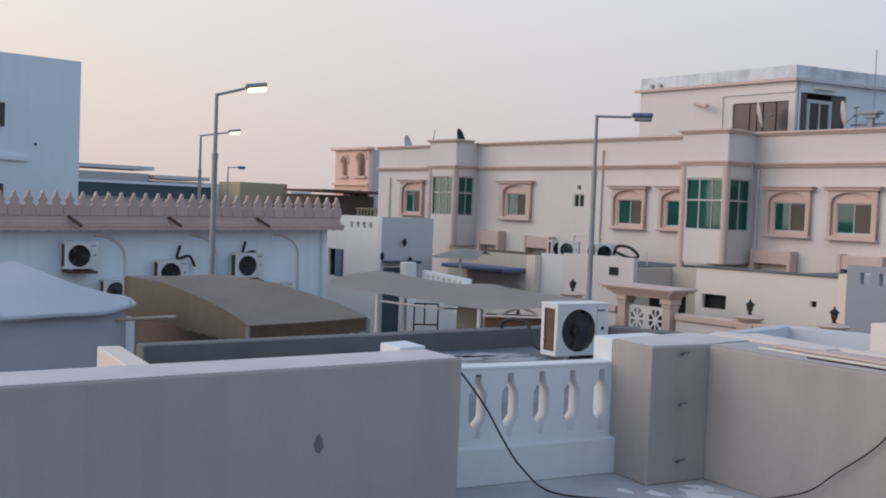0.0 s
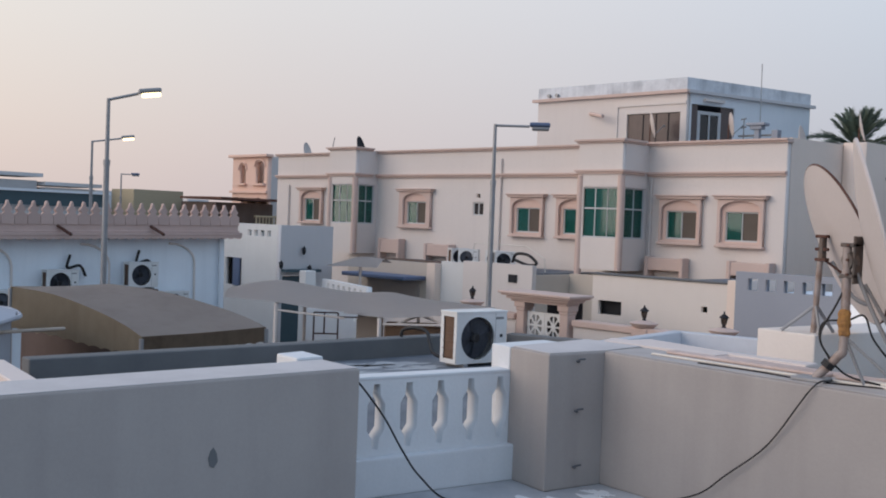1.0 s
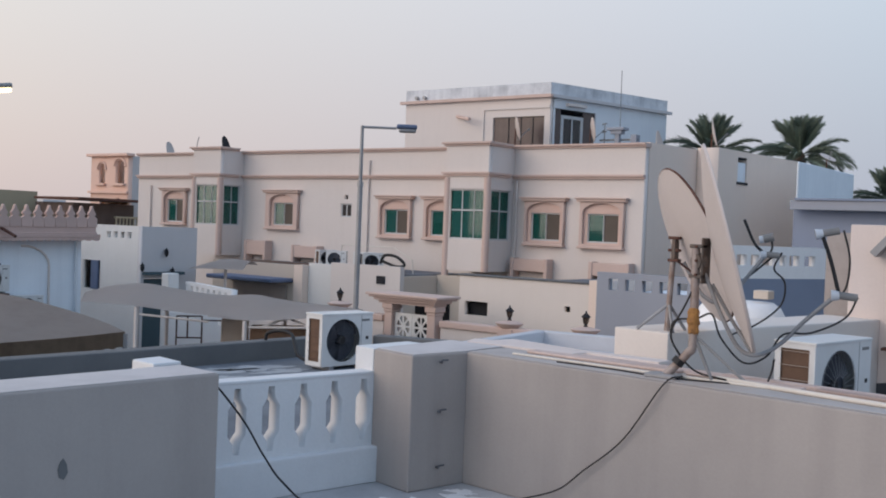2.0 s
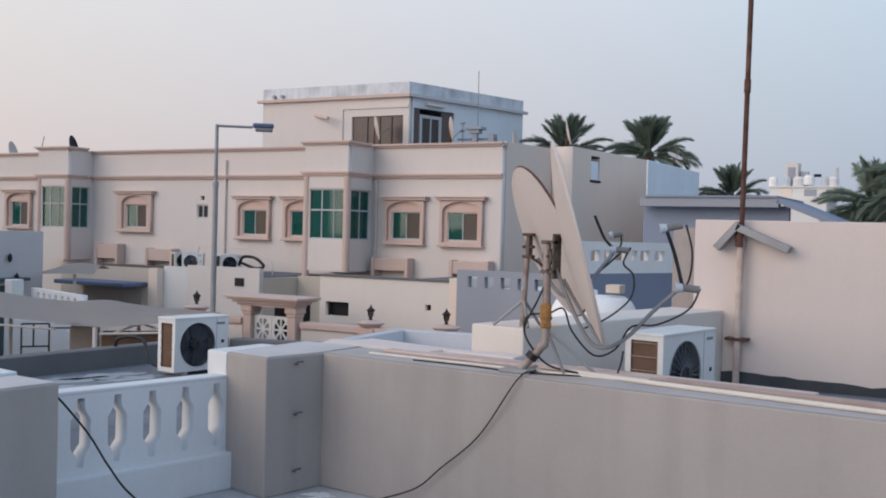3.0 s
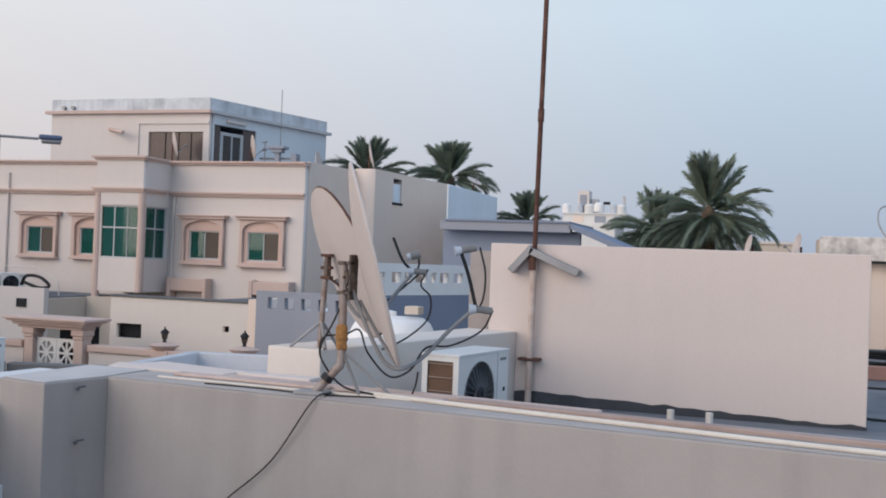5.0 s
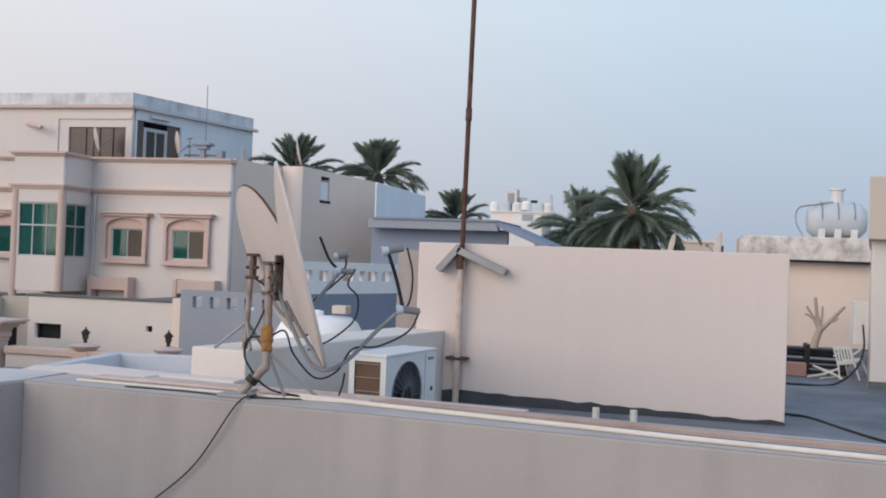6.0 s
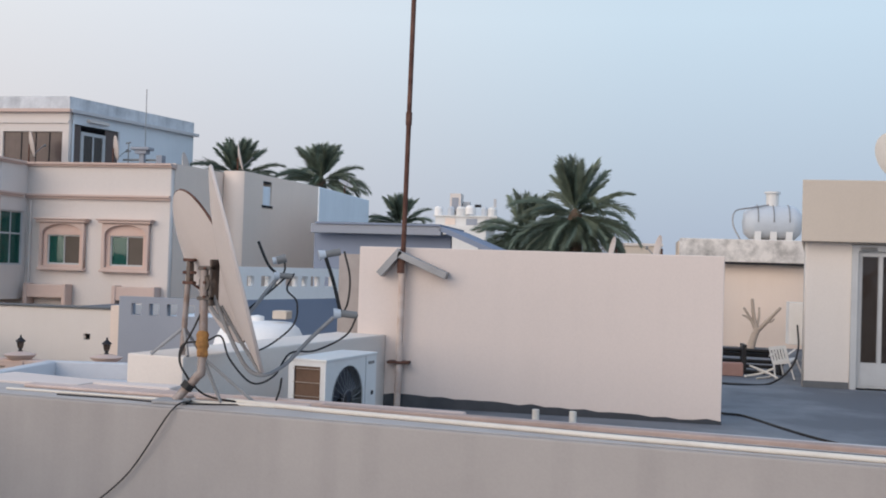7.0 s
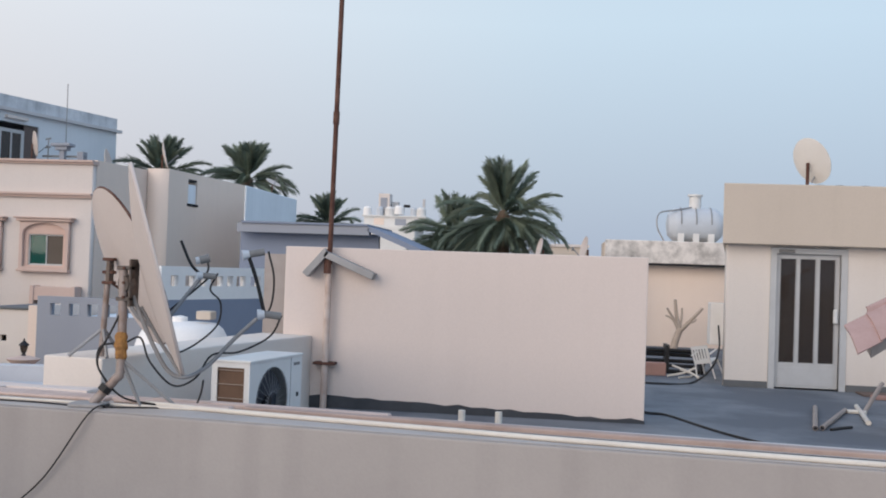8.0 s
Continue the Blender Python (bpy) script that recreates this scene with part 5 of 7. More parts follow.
solid("roof_stairhouse", bevelled(prism(B(), [(2.345, 15.21), (8.6, 15.21), (8.6, 21.1), (3.30, 21.1)], 2.207, 3.077), 0.015, 2), M_BEIGE, "beige plastered fascia of the stair-house roof", "roof fascia", "structure")
# the stairwell's shade is put into this sheet's near-black colour
solid("wall_stairwell_shade", boxed(2.9, 5.2, 16.9, 17.0, 0.14, 2.2), M_DARK, "near-black sheet that stands for the shade behind the door", "wall", "structure")
solid("trim_stairhouse_skirting", boxed(2.44, 3.05, YD - 0.03, YD - 0.001, 0.14, 0.235), M_UPSTAND, "grey skirting", "skirting", "structure")
solid("trim_stairhouse_skirting_east", boxed(4.15, 8.4, YD - 0.03, YD - 0.001, 0.14, 0.235), M_UPSTAND, "grey skirting", "skirting", "structure")


def glazed_door():
    root = tagged(thing("door_1", "white aluminium door with three tall dark panes", "door", (3.6, YD, 0.14)), kind="structure")
    y = YD + 0.05
    x0, x1, top = 3.075, 4.125, 2.178
    part("door_frame", plate([(x0 - 0.012, 0.14), (x0 + 0.075, 0.14), (x0 + 0.075, top - 0.085), (x1 - 0.075, top - 0.085), (x1 - 0.075, 0.14), (x1 + 0.012, 0.14), (x1 + 0.012, top), (x0 - 0.012, top)], [], 0.10, facing_south(YD - 0.02)), M_ALU, root)
    holes = [rect(x0 + 0.145 + 0.275 * k, x0 + 0.355 + 0.275 * k, 0.52, 2.02) for k in range(3)]
    leaf = part("door_leaf", plate(rect(x0 + 0.08, x1 - 0.08, 0.16, top - 0.09), holes, 0.045, facing_south(y)), M_ALU, root)
    for k in range(3):
        part("pane", boxed(x0 + 0.13 + 0.275 * k, x0 + 0.37 + 0.275 * k, y + 0.02, y + 0.028, 0.50, 2.04), G_DARK, leaf, "dark smoked pane")
        bm = B()
        for sx in (0.138, 0.355):
            box(bm, x0 + sx + 0.275 * k, x0 + sx + 0.007 + 0.275 * k, y - 0.006, y - 0.0005, 0.513, 2.027)
        part("glazing_bead", bm, M_GALV, leaf)
    part("kick_panel", boxed(x0 + 0.13, x1 - 0.13, y - 0.006, y + 0.0, 0.20, 0.45, bev=0.002), M_ALU, leaf)
    part("handle", boxed(x1 - 0.165, x1 - 0.105, y - 0.055, y - 0.002, 1.10, 1.31, bev=0.012), M_AC, leaf, "white door handle")
    part("closer", boxed(x0 + 0.10, x0 + 0.32, YD - 0.045, YD - 0.021, top - 0.075, top - 0.03, bev=0.006), M_LNB, root, "grey door closer")


glazed_door()

# back corner of the roof
bm = boxed(0.4, 6.0, 23.5, 23.7, 0.14, 1.955)
solid("wall_back", bm, M_SUNLIT, "back wall with the sunset glow put into its colour", "wall", "structure")
solid("wall_back_beam", boxed(1.02, 3.75, 23.2, 23.75, 2.0, 2.50, bev=0.01), M_PEEL, "peeling whitewashed concrete beam", "beam", "structure")
solid("trim_beam_gap", boxed(1.04, 3.7, 23.22, 23.5, 1.958, 1.998), M_DARK, "dark joint below the beam", "joint", "structure")


def lying_tank():
    root = thing("water_tank", "horizontal white fibreglass water tank on saddles", "water tank", (3.1, 24.4, 2.45))
    bm = B()
    prof = [(0.02, -0.66), (0.26, -0.62), (0.38, -0.5), (0.40, -0.4), (0.40, 0.4), (0.38, 0.5), (0.26, 0.62), (0.02, 0.66)]
    lathe(bm, prof, 24)
    bmesh.ops.transform(bm, matrix=Matrix.Translation((3.10, 24.4, 2.93)) @ Matrix.Rotation(radians(90), 4, "Y"), verts=bm.verts)
    part("shell", bm, M_TANK, root, smooth=35)
    part("hatch", lathe(B(), [(0.14, 0.0), (0.14, 0.30), (0.18, 0.31), (0.18, 0.35), (0.01, 0.37)], 16, (3.10, 24.4, 3.29)), M_AC, root, "white filler box", 40)
    for x in (2.76, 3.10, 3.44):
        part("saddle", boxed(x - 0.07, x + 0.07, 24.05, 24.75, 2.45, 2.72), M_AC, root)
        part("strap", tube(B(), [(x, 24.4 + 0.41 * math.cos(a), 2.93 + 0.41 * math.sin(a)) for a in (math.pi * k / 10 for k in range(11))], 0.015, 5, 1), M_GALV, root)
    part("overflow_pipe", tube(B(), [(3.0, 24.2, 3.33), (2.6, 24.1, 3.25), (2.25, 24.0, 3.16), (2.2, 23.9, 2.85), (2.35, 23.8, 2.52)], 0.018, 6), M_GALV, root)


lying_tank()
solid("wall_tank_base", boxed(1.0, 6.0, 23.76, 25.2, 0.14, 2.45), M_BEIGE, "beige block below the water tank", "wall", "structure")


def stump():
    root = thing("dead_tree", "bare pruned pale tree with a few stubby branches", "tree", (2.55, 22.6, 0.14))
    part("trunk", tube(B(), [(2.50, 22.6, 0.14), (2.55, 22.6, 0.36), (2.64, 22.6, 0.60)], 0.085, 8, 4, 0.75), M_PALEWOOD, root, smooth=60)
    for pts, r in (([(2.62, 22.6, 0.52), (2.50, 22.6, 0.78), (2.34, 22.55, 1.03)], 0.04), ([(2.63, 22.6, 0.54), (2.56, 22.65, 0.85), (2.51, 22.6, 1.22)], 0.05), ([(2.64, 22.6, 0.55), (2.84, 22.55, 0.78), (3.08, 22.5, 1.06)], 0.05), ([(2.62, 22.6, 0.58), (2.67, 22.7, 0.85), (2.67, 22.7, 1.04)], 0.03), ([(2.52, 22.6, 0.75), (2.40, 22.65, 0.84), (2.32, 22.6, 0.87)], 0.028), ([(2.80, 22.56, 0.74), (2.90, 22.5, 0.76), (2.96, 22.5, 0.82)], 0.026)):
        part("branch", tube(B(), pts, r, 6, 4, 0.6), M_PALEWOOD, root, smooth=60)


stump()
for k, (x0, x1, y, z, r) in enumerate(((1.40, 2.42, 17.25, 0.50, 0.035), (1.38, 2.38, 17.3, 0.43, 0.035), (1.45, 2.45, 17.2, 0.335, 0.03), (1.42, 2.30, 17.1, 0.265, 0.03), (1.5, 2.42, 17.0, 0.18, 0.035))):
    solid("pipe", tube(B(), [(x0, y, z), (x1, y + 0.12, z - 0.02)], r, 8, 1), M_BLACK, "black plastic pipe in a stack on the roof", "pipe", group="stacked pipes", smooth=60)
for x, h in ((1.80, 0.60), (2.36, 0.46)):
    solid("post", boxed(x - 0.03, x + 0.03, 16.98, 17.42, 0.14, h), M_BLACK, "short dark support under the pipe stack", "post")
solid("plank", boxed(1.3, 1.74, 16.55, 16.75, 0.14, 0.34, bev=0.008), M_TILE, "reddish brown block before the pipe stack", "block")
for pts, r in (([(1.75, 16.4, 0.16), (2.0, 16.55, 0.20), (2.2, 16.5, 0.30)], 0.018), ([(1.85, 16.7, 0.30), (2.1, 16.5, 0.22), (2.22, 16.3, 0.16)], 0.016), ([(2.0, 16.9, 0.22), (2.15, 16.5, 0.17), (1.9, 16.2, 0.155)], 0.014)):
    solid("scrap_pipe", tube(B(), pts, r, 6, 3), M_PVC, "crooked pale pipe scrap on the grey roof", "pipe", group="pipe scraps", smooth=60)


def tipped_chair():
    root = thing("plastic_chair", "white plastic garden chair tipped against the stair house", "chair", (2.4, 16.45, 0.14))
    m = Matrix.Translation((2.40, 16.45, 0.17)) @ Matrix.Scale(0.62, 4) @ Matrix.Rotation(radians(150), 4, "Z") @ Matrix.Rotation(radians(-14), 4, "X") @ Matrix.Rotation(radians(10), 4, "Y")

    def put(name, bm):
        bmesh.ops.transform(bm, matrix=m, verts=bm.verts)
        part(name, bm, M_AC, root)

    put("seat", boxed(-0.22, 0.22, -0.22, 0.22, 0.40, 0.43, bev=0.012, seg=2))
    slots = [rect(-0.15 + 0.075 * k, -0.12 + 0.075 * k, 0.50, 0.78) for k in range(5)]
    put("backrest", plate(rect(-0.22, 0.22, 0.43, 0.86), slots, 0.025, facing_south(0.20)))
    for sx in (-1, 1):
        for sy in (-1, 1):
            put("leg", cyl(B(), (sx * 0.20, sy * 0.20, 0.40), (sx * 0.24, sy * 0.24, 0.0), 0.025, 0.02, 8))
        put("armrest", boxed(sx * 0.24 - 0.03, sx * 0.24 + 0.03, -0.2, 0.22, 0.62, 0.65, bev=0.01))


tipped_chair()
solid("meter_box", boxed(2.88, 3.22, 19.95, 20.3, 0.45, 1.24, bev=0.01), M_AC, "white wall-mounted meter box", "meter box")
for pts, r in (([(0.95, 12.1, 0.16), (1.06, 11.9, 0.16), (1.28, 11.85, 0.15), (1.6, 11.0, 0.15), (1.88, 10.4, 0.15), (2.3, 9.8, 0.15)], 0.015), ([(1.0, 15.4, 0.155), (1.5, 15.2, 0.155), (2.0, 15.5, 0.155), (2.35, 15.95, 0.35), (2.52, 16.4, 0.62), (2.56, 16.8, 0.95)], 0.016)):
    solid("cable", tube(B(), pts, r, 6), M_BLACK, "black cable lying on the grey roof", "cable", smooth=60)
for pts, mat in (([(2.74, 11.28, 0.17), (3.18, 13.12, 0.17)], M_OFFCUT), ([(2.82, 11.32, 0.17), (3.49, 12.97, 0.17)], M_OFFCUT), ([(3.49, 12.9, 0.16), (3.60, 12.92, 0.16), (3.70, 12.85, 0.16)], M_PVC), ([(3.75, 13.44, 0.17), (3.45, 11.89, 0.17)], M_PVC), ([(2.91, 11.33, 0.155), (3.05, 11.48, 0.155), (3.19, 11.59, 0.155)], M_BLACK), ([(3.69, 12.9, 0.16), (3.95, 13.1, 0.50)], M_OFFCUT)):
    solid("pipe", tube(B(), pts, 0.028 if mat is not M_BLACK else 0.016, 10, 1), mat, "plastic pipe offcut lying on the grey roof", "pipe", group="pipe offcuts", smooth=60)
    if len(pts) == 2 and pts[1][2] < 0.3:
        e, f = Vector(pts[0]), Vector(pts[1])
        # the pipe is solid; a black disc paints the shade of its bore
        solid("pipe_mouth_shade", cyl(B(), e - (f - e).normalized() * 0.006, e + (f - e).normalized() * 0.004, 0.021, n=10), M_DARK, "black disc for the shaded hollow of a pipe offcut", "pipe end", group="pipe ends")
solid("brick_block", boxed(4.28, 4.62, 14.5, 14.7, 0.14, 0.19, bev=0.01), M_TILE, "reddish block by the door", "block")
solid("door_mat", boxed(4.25, 4.9, 14.85, 15.3, 0.14, 0.165, bev=0.005), M_BROWN, "dark brown mat by the door", "mat")


def tiled_corner():
    """Overlapping clay tiles that rise towards +x over a timber soffit."""
    root = thing("tiled_roof_corner", "pale pink clay-tiled eave corner of a small roof", "tiled roof", (3.8, 11.0, 0.14))
    low, across = Vector((2.98, 10.70, 0.97)), Vector((0.0, 0.50, 0.25))
    u = Vector((0.34, 0.25, 0.16)).normalized()
    n = u.cross(across).normalized()
    if n.z < 0:
        n = -n
    part("post", boxed(3.75, 4.25, 11.0, 11.5, 0.14, 1.0), M_CREAM, root)
    m = Matrix((tuple(u) + (0,), tuple(across.normalized()) + (0,), tuple(n) + (0,), (0, 0, 0, 1))).transposed()
    m.translation = low
    bm = B()
    box(bm, 0.25, 1.5, 0.06, 0.5, -0.16, -0.03, m)
    part("soffit", bm, M_OFFCUT, root, "grey-brown timber soffit")
    for j in range(2):
        for k in range(4):
            bm = B()
            rings = []
            for s in range(2):
                row = []
                for i in range(9):
                    f = i / 8
                    lift = 0.035 * math.sin(math.pi * f) + 0.02 * (1 - s)
                    row.append(bm.verts.new(m @ Vector((0.36 * (k + 1.1 * j) + 0.40 * s, 0.54 * j + (0.56 - 0.42 * j) * f, lift + 0.012 * j))))
                rings.append(row)
            for i in range(8):
                bm.faces.new((rings[0][i], rings[0][i + 1], rings[1][i + 1], rings[1][i]))
            bmesh.ops.recalc_face_normals(bm, faces=bm.faces[:])
            bmesh.ops.solidify(bm, geom=bm.faces[:], thickness=0.022)
            part("tile", bm, M_PALETILE, root)


tiled_corner()
d = small_dish((3.60, 15.66, 3.077), 36, 24, 0.355, "cream satellite dish on the stair-house roof", M_CREAMDISH)
for x, r in ((4.7, 0.16), (5.05, 0.22), (5.5, 0.2)):
    t = thing("water_tank", "white plastic roof tank behind the stair house", "water tank", (x, 19.5, 3.077), "roof tanks")
    part("shell", lathe(B(), [(r, 0.0), (r, 0.22), (r * 0.8, 0.32), (0.08, 0.34)], 16, (x, 19.5, 3.077)), M_TANK, t, smooth=40)
    part("lid", lathe(B(), [(0.09, 0.34), (0.09, 0.40), (0.01, 0.41)], 12, (x, 19.5, 3.077)), M_LNB, t)


# ==== houses behind: slate roof, light blue block ====
sl = thing("slate_house", "slate-blue house with a shallow sheet roof", "house", (-6, 28, GROUND))
part("wall", boxed(-8.42, -4.7, 26.3, 26.5, GROUND, 2.55), M_SLATE, sl)
part("wall", boxed(-4.9, -4.7, 26.5, 33.0, GROUND, 2.0), M_SLATE, sl)
part("fascia", boxed(-8.38, -4.88, 25.85, 26.15, 2.50, 2.74, bev=0.01), M_GREY_BLUE, sl, "grey-blue roof fascia")
part("ridge_sheet", boxed(-8.25, -4.90, 25.80, 29.5, 2.74, 2.79), M_SLATE, sl, "dark ribbed sheet roof")
bm = B()
m = Matrix.Translation((-4.88, 25.85, 2.74)) @ Matrix.Rotation(radians(22), 4, "Y")
box(bm, 0, 1.45, 0, 4.0, -0.13, 0.0, m)
part("verge", bm, M_SLATE, sl, "sloping grey-blue verge")
lb = thing("pale_block", "pale blue-white roof block with stains", "house", (-9, 36, GROUND))
part("wall", bevelled(boxed(-10.46, -10.4, 32.8, 39.2, GROUND, 4.26), 0.02), M_PALEBLUE, lb)
small_dish((-10.48, 36.0, 4.26), -20, 60, 0.3, "pale satellite dish on the blue-white block")
solid("wall_block_pier", boxed(-3.32, -2.98, 11.6, 12.2, 0.14, 1.80), surface("bare_blockwork", (0.40, 0.36, 0.34), (0.30, 0.27, 0.25), big=3, fine=30, grime=0.7), "bare blockwork pier behind the pink wall", "pier", "structure")


# ==== palms ====
def frond_mesh(length, droop, seed, spread=0.44):
    rng = random.Random(seed)
    bm = B()
    pts, ang, p = [Vector((0, 0, 0))], 0.0, Vector((0, 0, 0))
    for k in range(12):
        ang += droop * (0.3 + 1.5 * k / 11) / 12
        p = p + Vector((math.cos(ang), 0, -math.sin(ang))) * length / 12
        pts.append(p.copy())
    tube(bm, pts, 0.022, 4, 1, 0.25)
    n = 110
    for k in range(16, n):
        s = k / n
        i = min(int(s * 12), 11)
        c = pts[i].lerp(pts[i + 1], s * 12 - i)
        d = (pts[i + 1] - pts[i]).normalized()
        up = Vector((-d.z, 0, d.x))
        for sy in (-1, 1):
            ln = (0.18 + 0.38 * math.sin(math.pi * min(1.0, 0.15 + s * 0.8))) * rng.uniform(0.75, 1.15)
            lift = rng.uniform(-0.1, 0.4)
            tip = c + d * ln * 0.8 + Vector((0, sy * ln * spread * rng.uniform(0.7, 1.3), 0)) + up * lift * ln - Vector((0, 0, 0.22 * ln))
            mid = c + (tip - c) * 0.5 + up * 0.06 * ln
            w = d * 0.018
            q, b2, e, f = bm.verts.new(c - w), bm.verts.new(c + w), bm.verts.new(mid + w * 0.9), bm.verts.new(tip)
            bm.faces.new((q, b2, e))
            bm.faces.new((q, e, f))
    return bm


UPRIGHT = [finish(frond_mesh(1.75, dr, 5 + k), "frond", M_FROND) for k, dr in enumerate((0.15, 0.3, 0.45))]
ARCHED = [finish(frond_mesh(2.4, dr, 15 + k), "frond", M_FROND) for k, dr in enumerate((0.7, 0.95, 1.15))]
HANGING = [finish(frond_mesh(2.45, dr, 25 + k, 0.55), "frond", M_FROND) for k, dr in enumerate((0.8, 1.0, 0.6))]
DRY = finish(frond_mesh(1.5, 1.2, 31), "dry_frond", M_DRYFROND)


def palm(x, y, crown_z, size, seed, label="date palm with a full green crown", sets=(22, 15, 46)):
    rng = random.Random(seed)
    root = thing("palm_tree", label, "palm tree", (x, y, GROUND), "date palms")
    rows = 26
    prof = [((0.20 + 0.05 * (k % 2)) * size, GROUND + (crown_z - GROUND) * k / (rows - 1)) for k in range(rows)]
    part("trunk", lathe(B(), prof, 12, (x, y, 0)), M_TRUNK, root, "rough brown trunk")
    part("heart", lathe(B(), [(0.10, -0.5 * size), (0.30 * size, -0.25 * size), (0.20 * size, 0.1 * size), (0.03, 0.3 * size)], 12, (x, y, crown_z)), M_TRUNK, root)
    for count, meshes, hi, lo, base in ((sets[0], UPRIGHT, 88, 56, 0.12), (sets[1], ARCHED, 40, 4, 0.0), (sets[2], HANGING, 6, -38, -0.12)):
        for k in range(count):
            s = k / max(1, count - 1)
            az = k * 137.5 + rng.uniform(-20, 20)
            elev = hi + (lo - hi) * s + rng.uniform(-6, 6)
            m = Matrix.Translation((x, y, crown_z + base * size)) @ Matrix.Rotation(radians(az), 4, "Z") @ Matrix.Rotation(radians(-elev), 4, "Y") @ Matrix.Rotation(radians(rng.uniform(-35, 35)), 4, "X") @ Matrix.Scale(size * rng.uniform(0.82, 1.08), 4)
            piece("frond", meshes[k % 3], root, m)
    for k in range(7):
        m = Matrix.Translation((x, y, crown_z - 0.15 * size)) @ Matrix.Rotation(radians(k * 53 + 10), 4, "Z") @ Matrix.Rotation(radians(35 + 9 * (k % 3)), 4, "Y") @ Matrix.Scale(size * 0.7, 4)
        piece("dry_frond", DRY, root, m)
    return root


palm(-1.71, 30.2, 3.31, 0.88, 3)
palm(-12.55, 39.6, 5.0, 0.84, 7, "date palm behind the taupe wall", (34, 16, 16))
palm(-15.9, 39.0, 5.0, 0.84, 9, "date palm behind the villa", (34, 20, 20))
palm(-9.55, 41.0, 3.35, 0.70, 12, "date palm beyond the slate roof")
palm(-3.35, 32.2, 2.75, 0.80, 15, "low bushy date palm", (12, 20, 40))


# ==== street lamps ====
def street_lamp(x, y, top, reach, heading, lit, label, low_arm=False):
    root = thing("street_lamp", label, "street lamp", (x, y, GROUND), "street lamps")
    d = Vector((math.cos(radians(heading)), math.sin(radians(heading)), 0))
    b = Vector((x, y, GROUND))
    joint = top - 1.25
    part("lower_post", cyl(B(), b, (x, y, joint), 0.062, 0.055, 12), M_GALV, root, smooth=40)
    part("upper_post", cyl(B(), (x, y, joint), (x, y, top), 0.042, 0.036, 12), M_GALV, root, smooth=40)
    part("collar", cyl(B(), (x, y, joint - 0.06), (x, y, joint + 0.05), 0.066, n=12), M_GALV, root, smooth=40)
    rise = 0.16 if lit else 0.0
    e = Vector((x, y, top - 0.03)) + d * (reach - 0.42) + UP * rise
    part("arm", tube(B(), [(x, y, top - 0.03), e], 0.028, 8, 1), M_GALV, root, smooth=40)
    m = Matrix.Translation(e) @ Matrix.Rotation(radians(heading), 4, "Z") @ Matrix.Rotation(radians(-8 if lit else 0), 4, "Y")
    bm = B()
    box(bm, 0.0, 0.44, -0.12, 0.12, -0.01, 0.085, m)
    head = part("head", bevelled(bm, 0.045, 3), M_GALV if lit else M_BLUESTEEL, root, "oval lamp head", 40)
    bm = B()
    box(bm, 0.05, 0.42, -0.10, 0.10, -0.085, -0.005, m)
    part("lens", bevelled(bm, 0.04, 3), L_LAMP if lit else M_GALV, head, "glowing lens" if lit else "unlit lens", 40)
    return root


street_lamp(-18.64, 9.71, 3.84, 0.98, 62, True, "lit street lamp on a grey steel post")
street_lamp(-14.46, 16.40, 3.81, 1.15, 40, False, "unlit street lamp with a blue-grey head")
street_lamp(-32.57, 16.35, 3.97, 1.35, 62, True, "lit street lamp farther down the street")
street_lamp(-49.2, 26.3, 3.57, 0.9, 60, False, "small distant street lamp")


# ==== the house with the crenellated parapet ====
def merlon_mesh():
    half = [(0.147, 0.0), (0.147, 0.27), (0.085, 0.32), (0.070, 0.35), (0.115, 0.41), (0.075, 0.48), (0.040, 0.53), (0.040, 0.57), (0.012, 0.66)]
    bm = plate([(w, z * 0.83) for w, z in half] + [(-w, z * 0.83) for w, z in half[::-1]], [], 0.10)
    return finish(bevelled(bm, 0.008), "merlon", M_PINKSTONE)


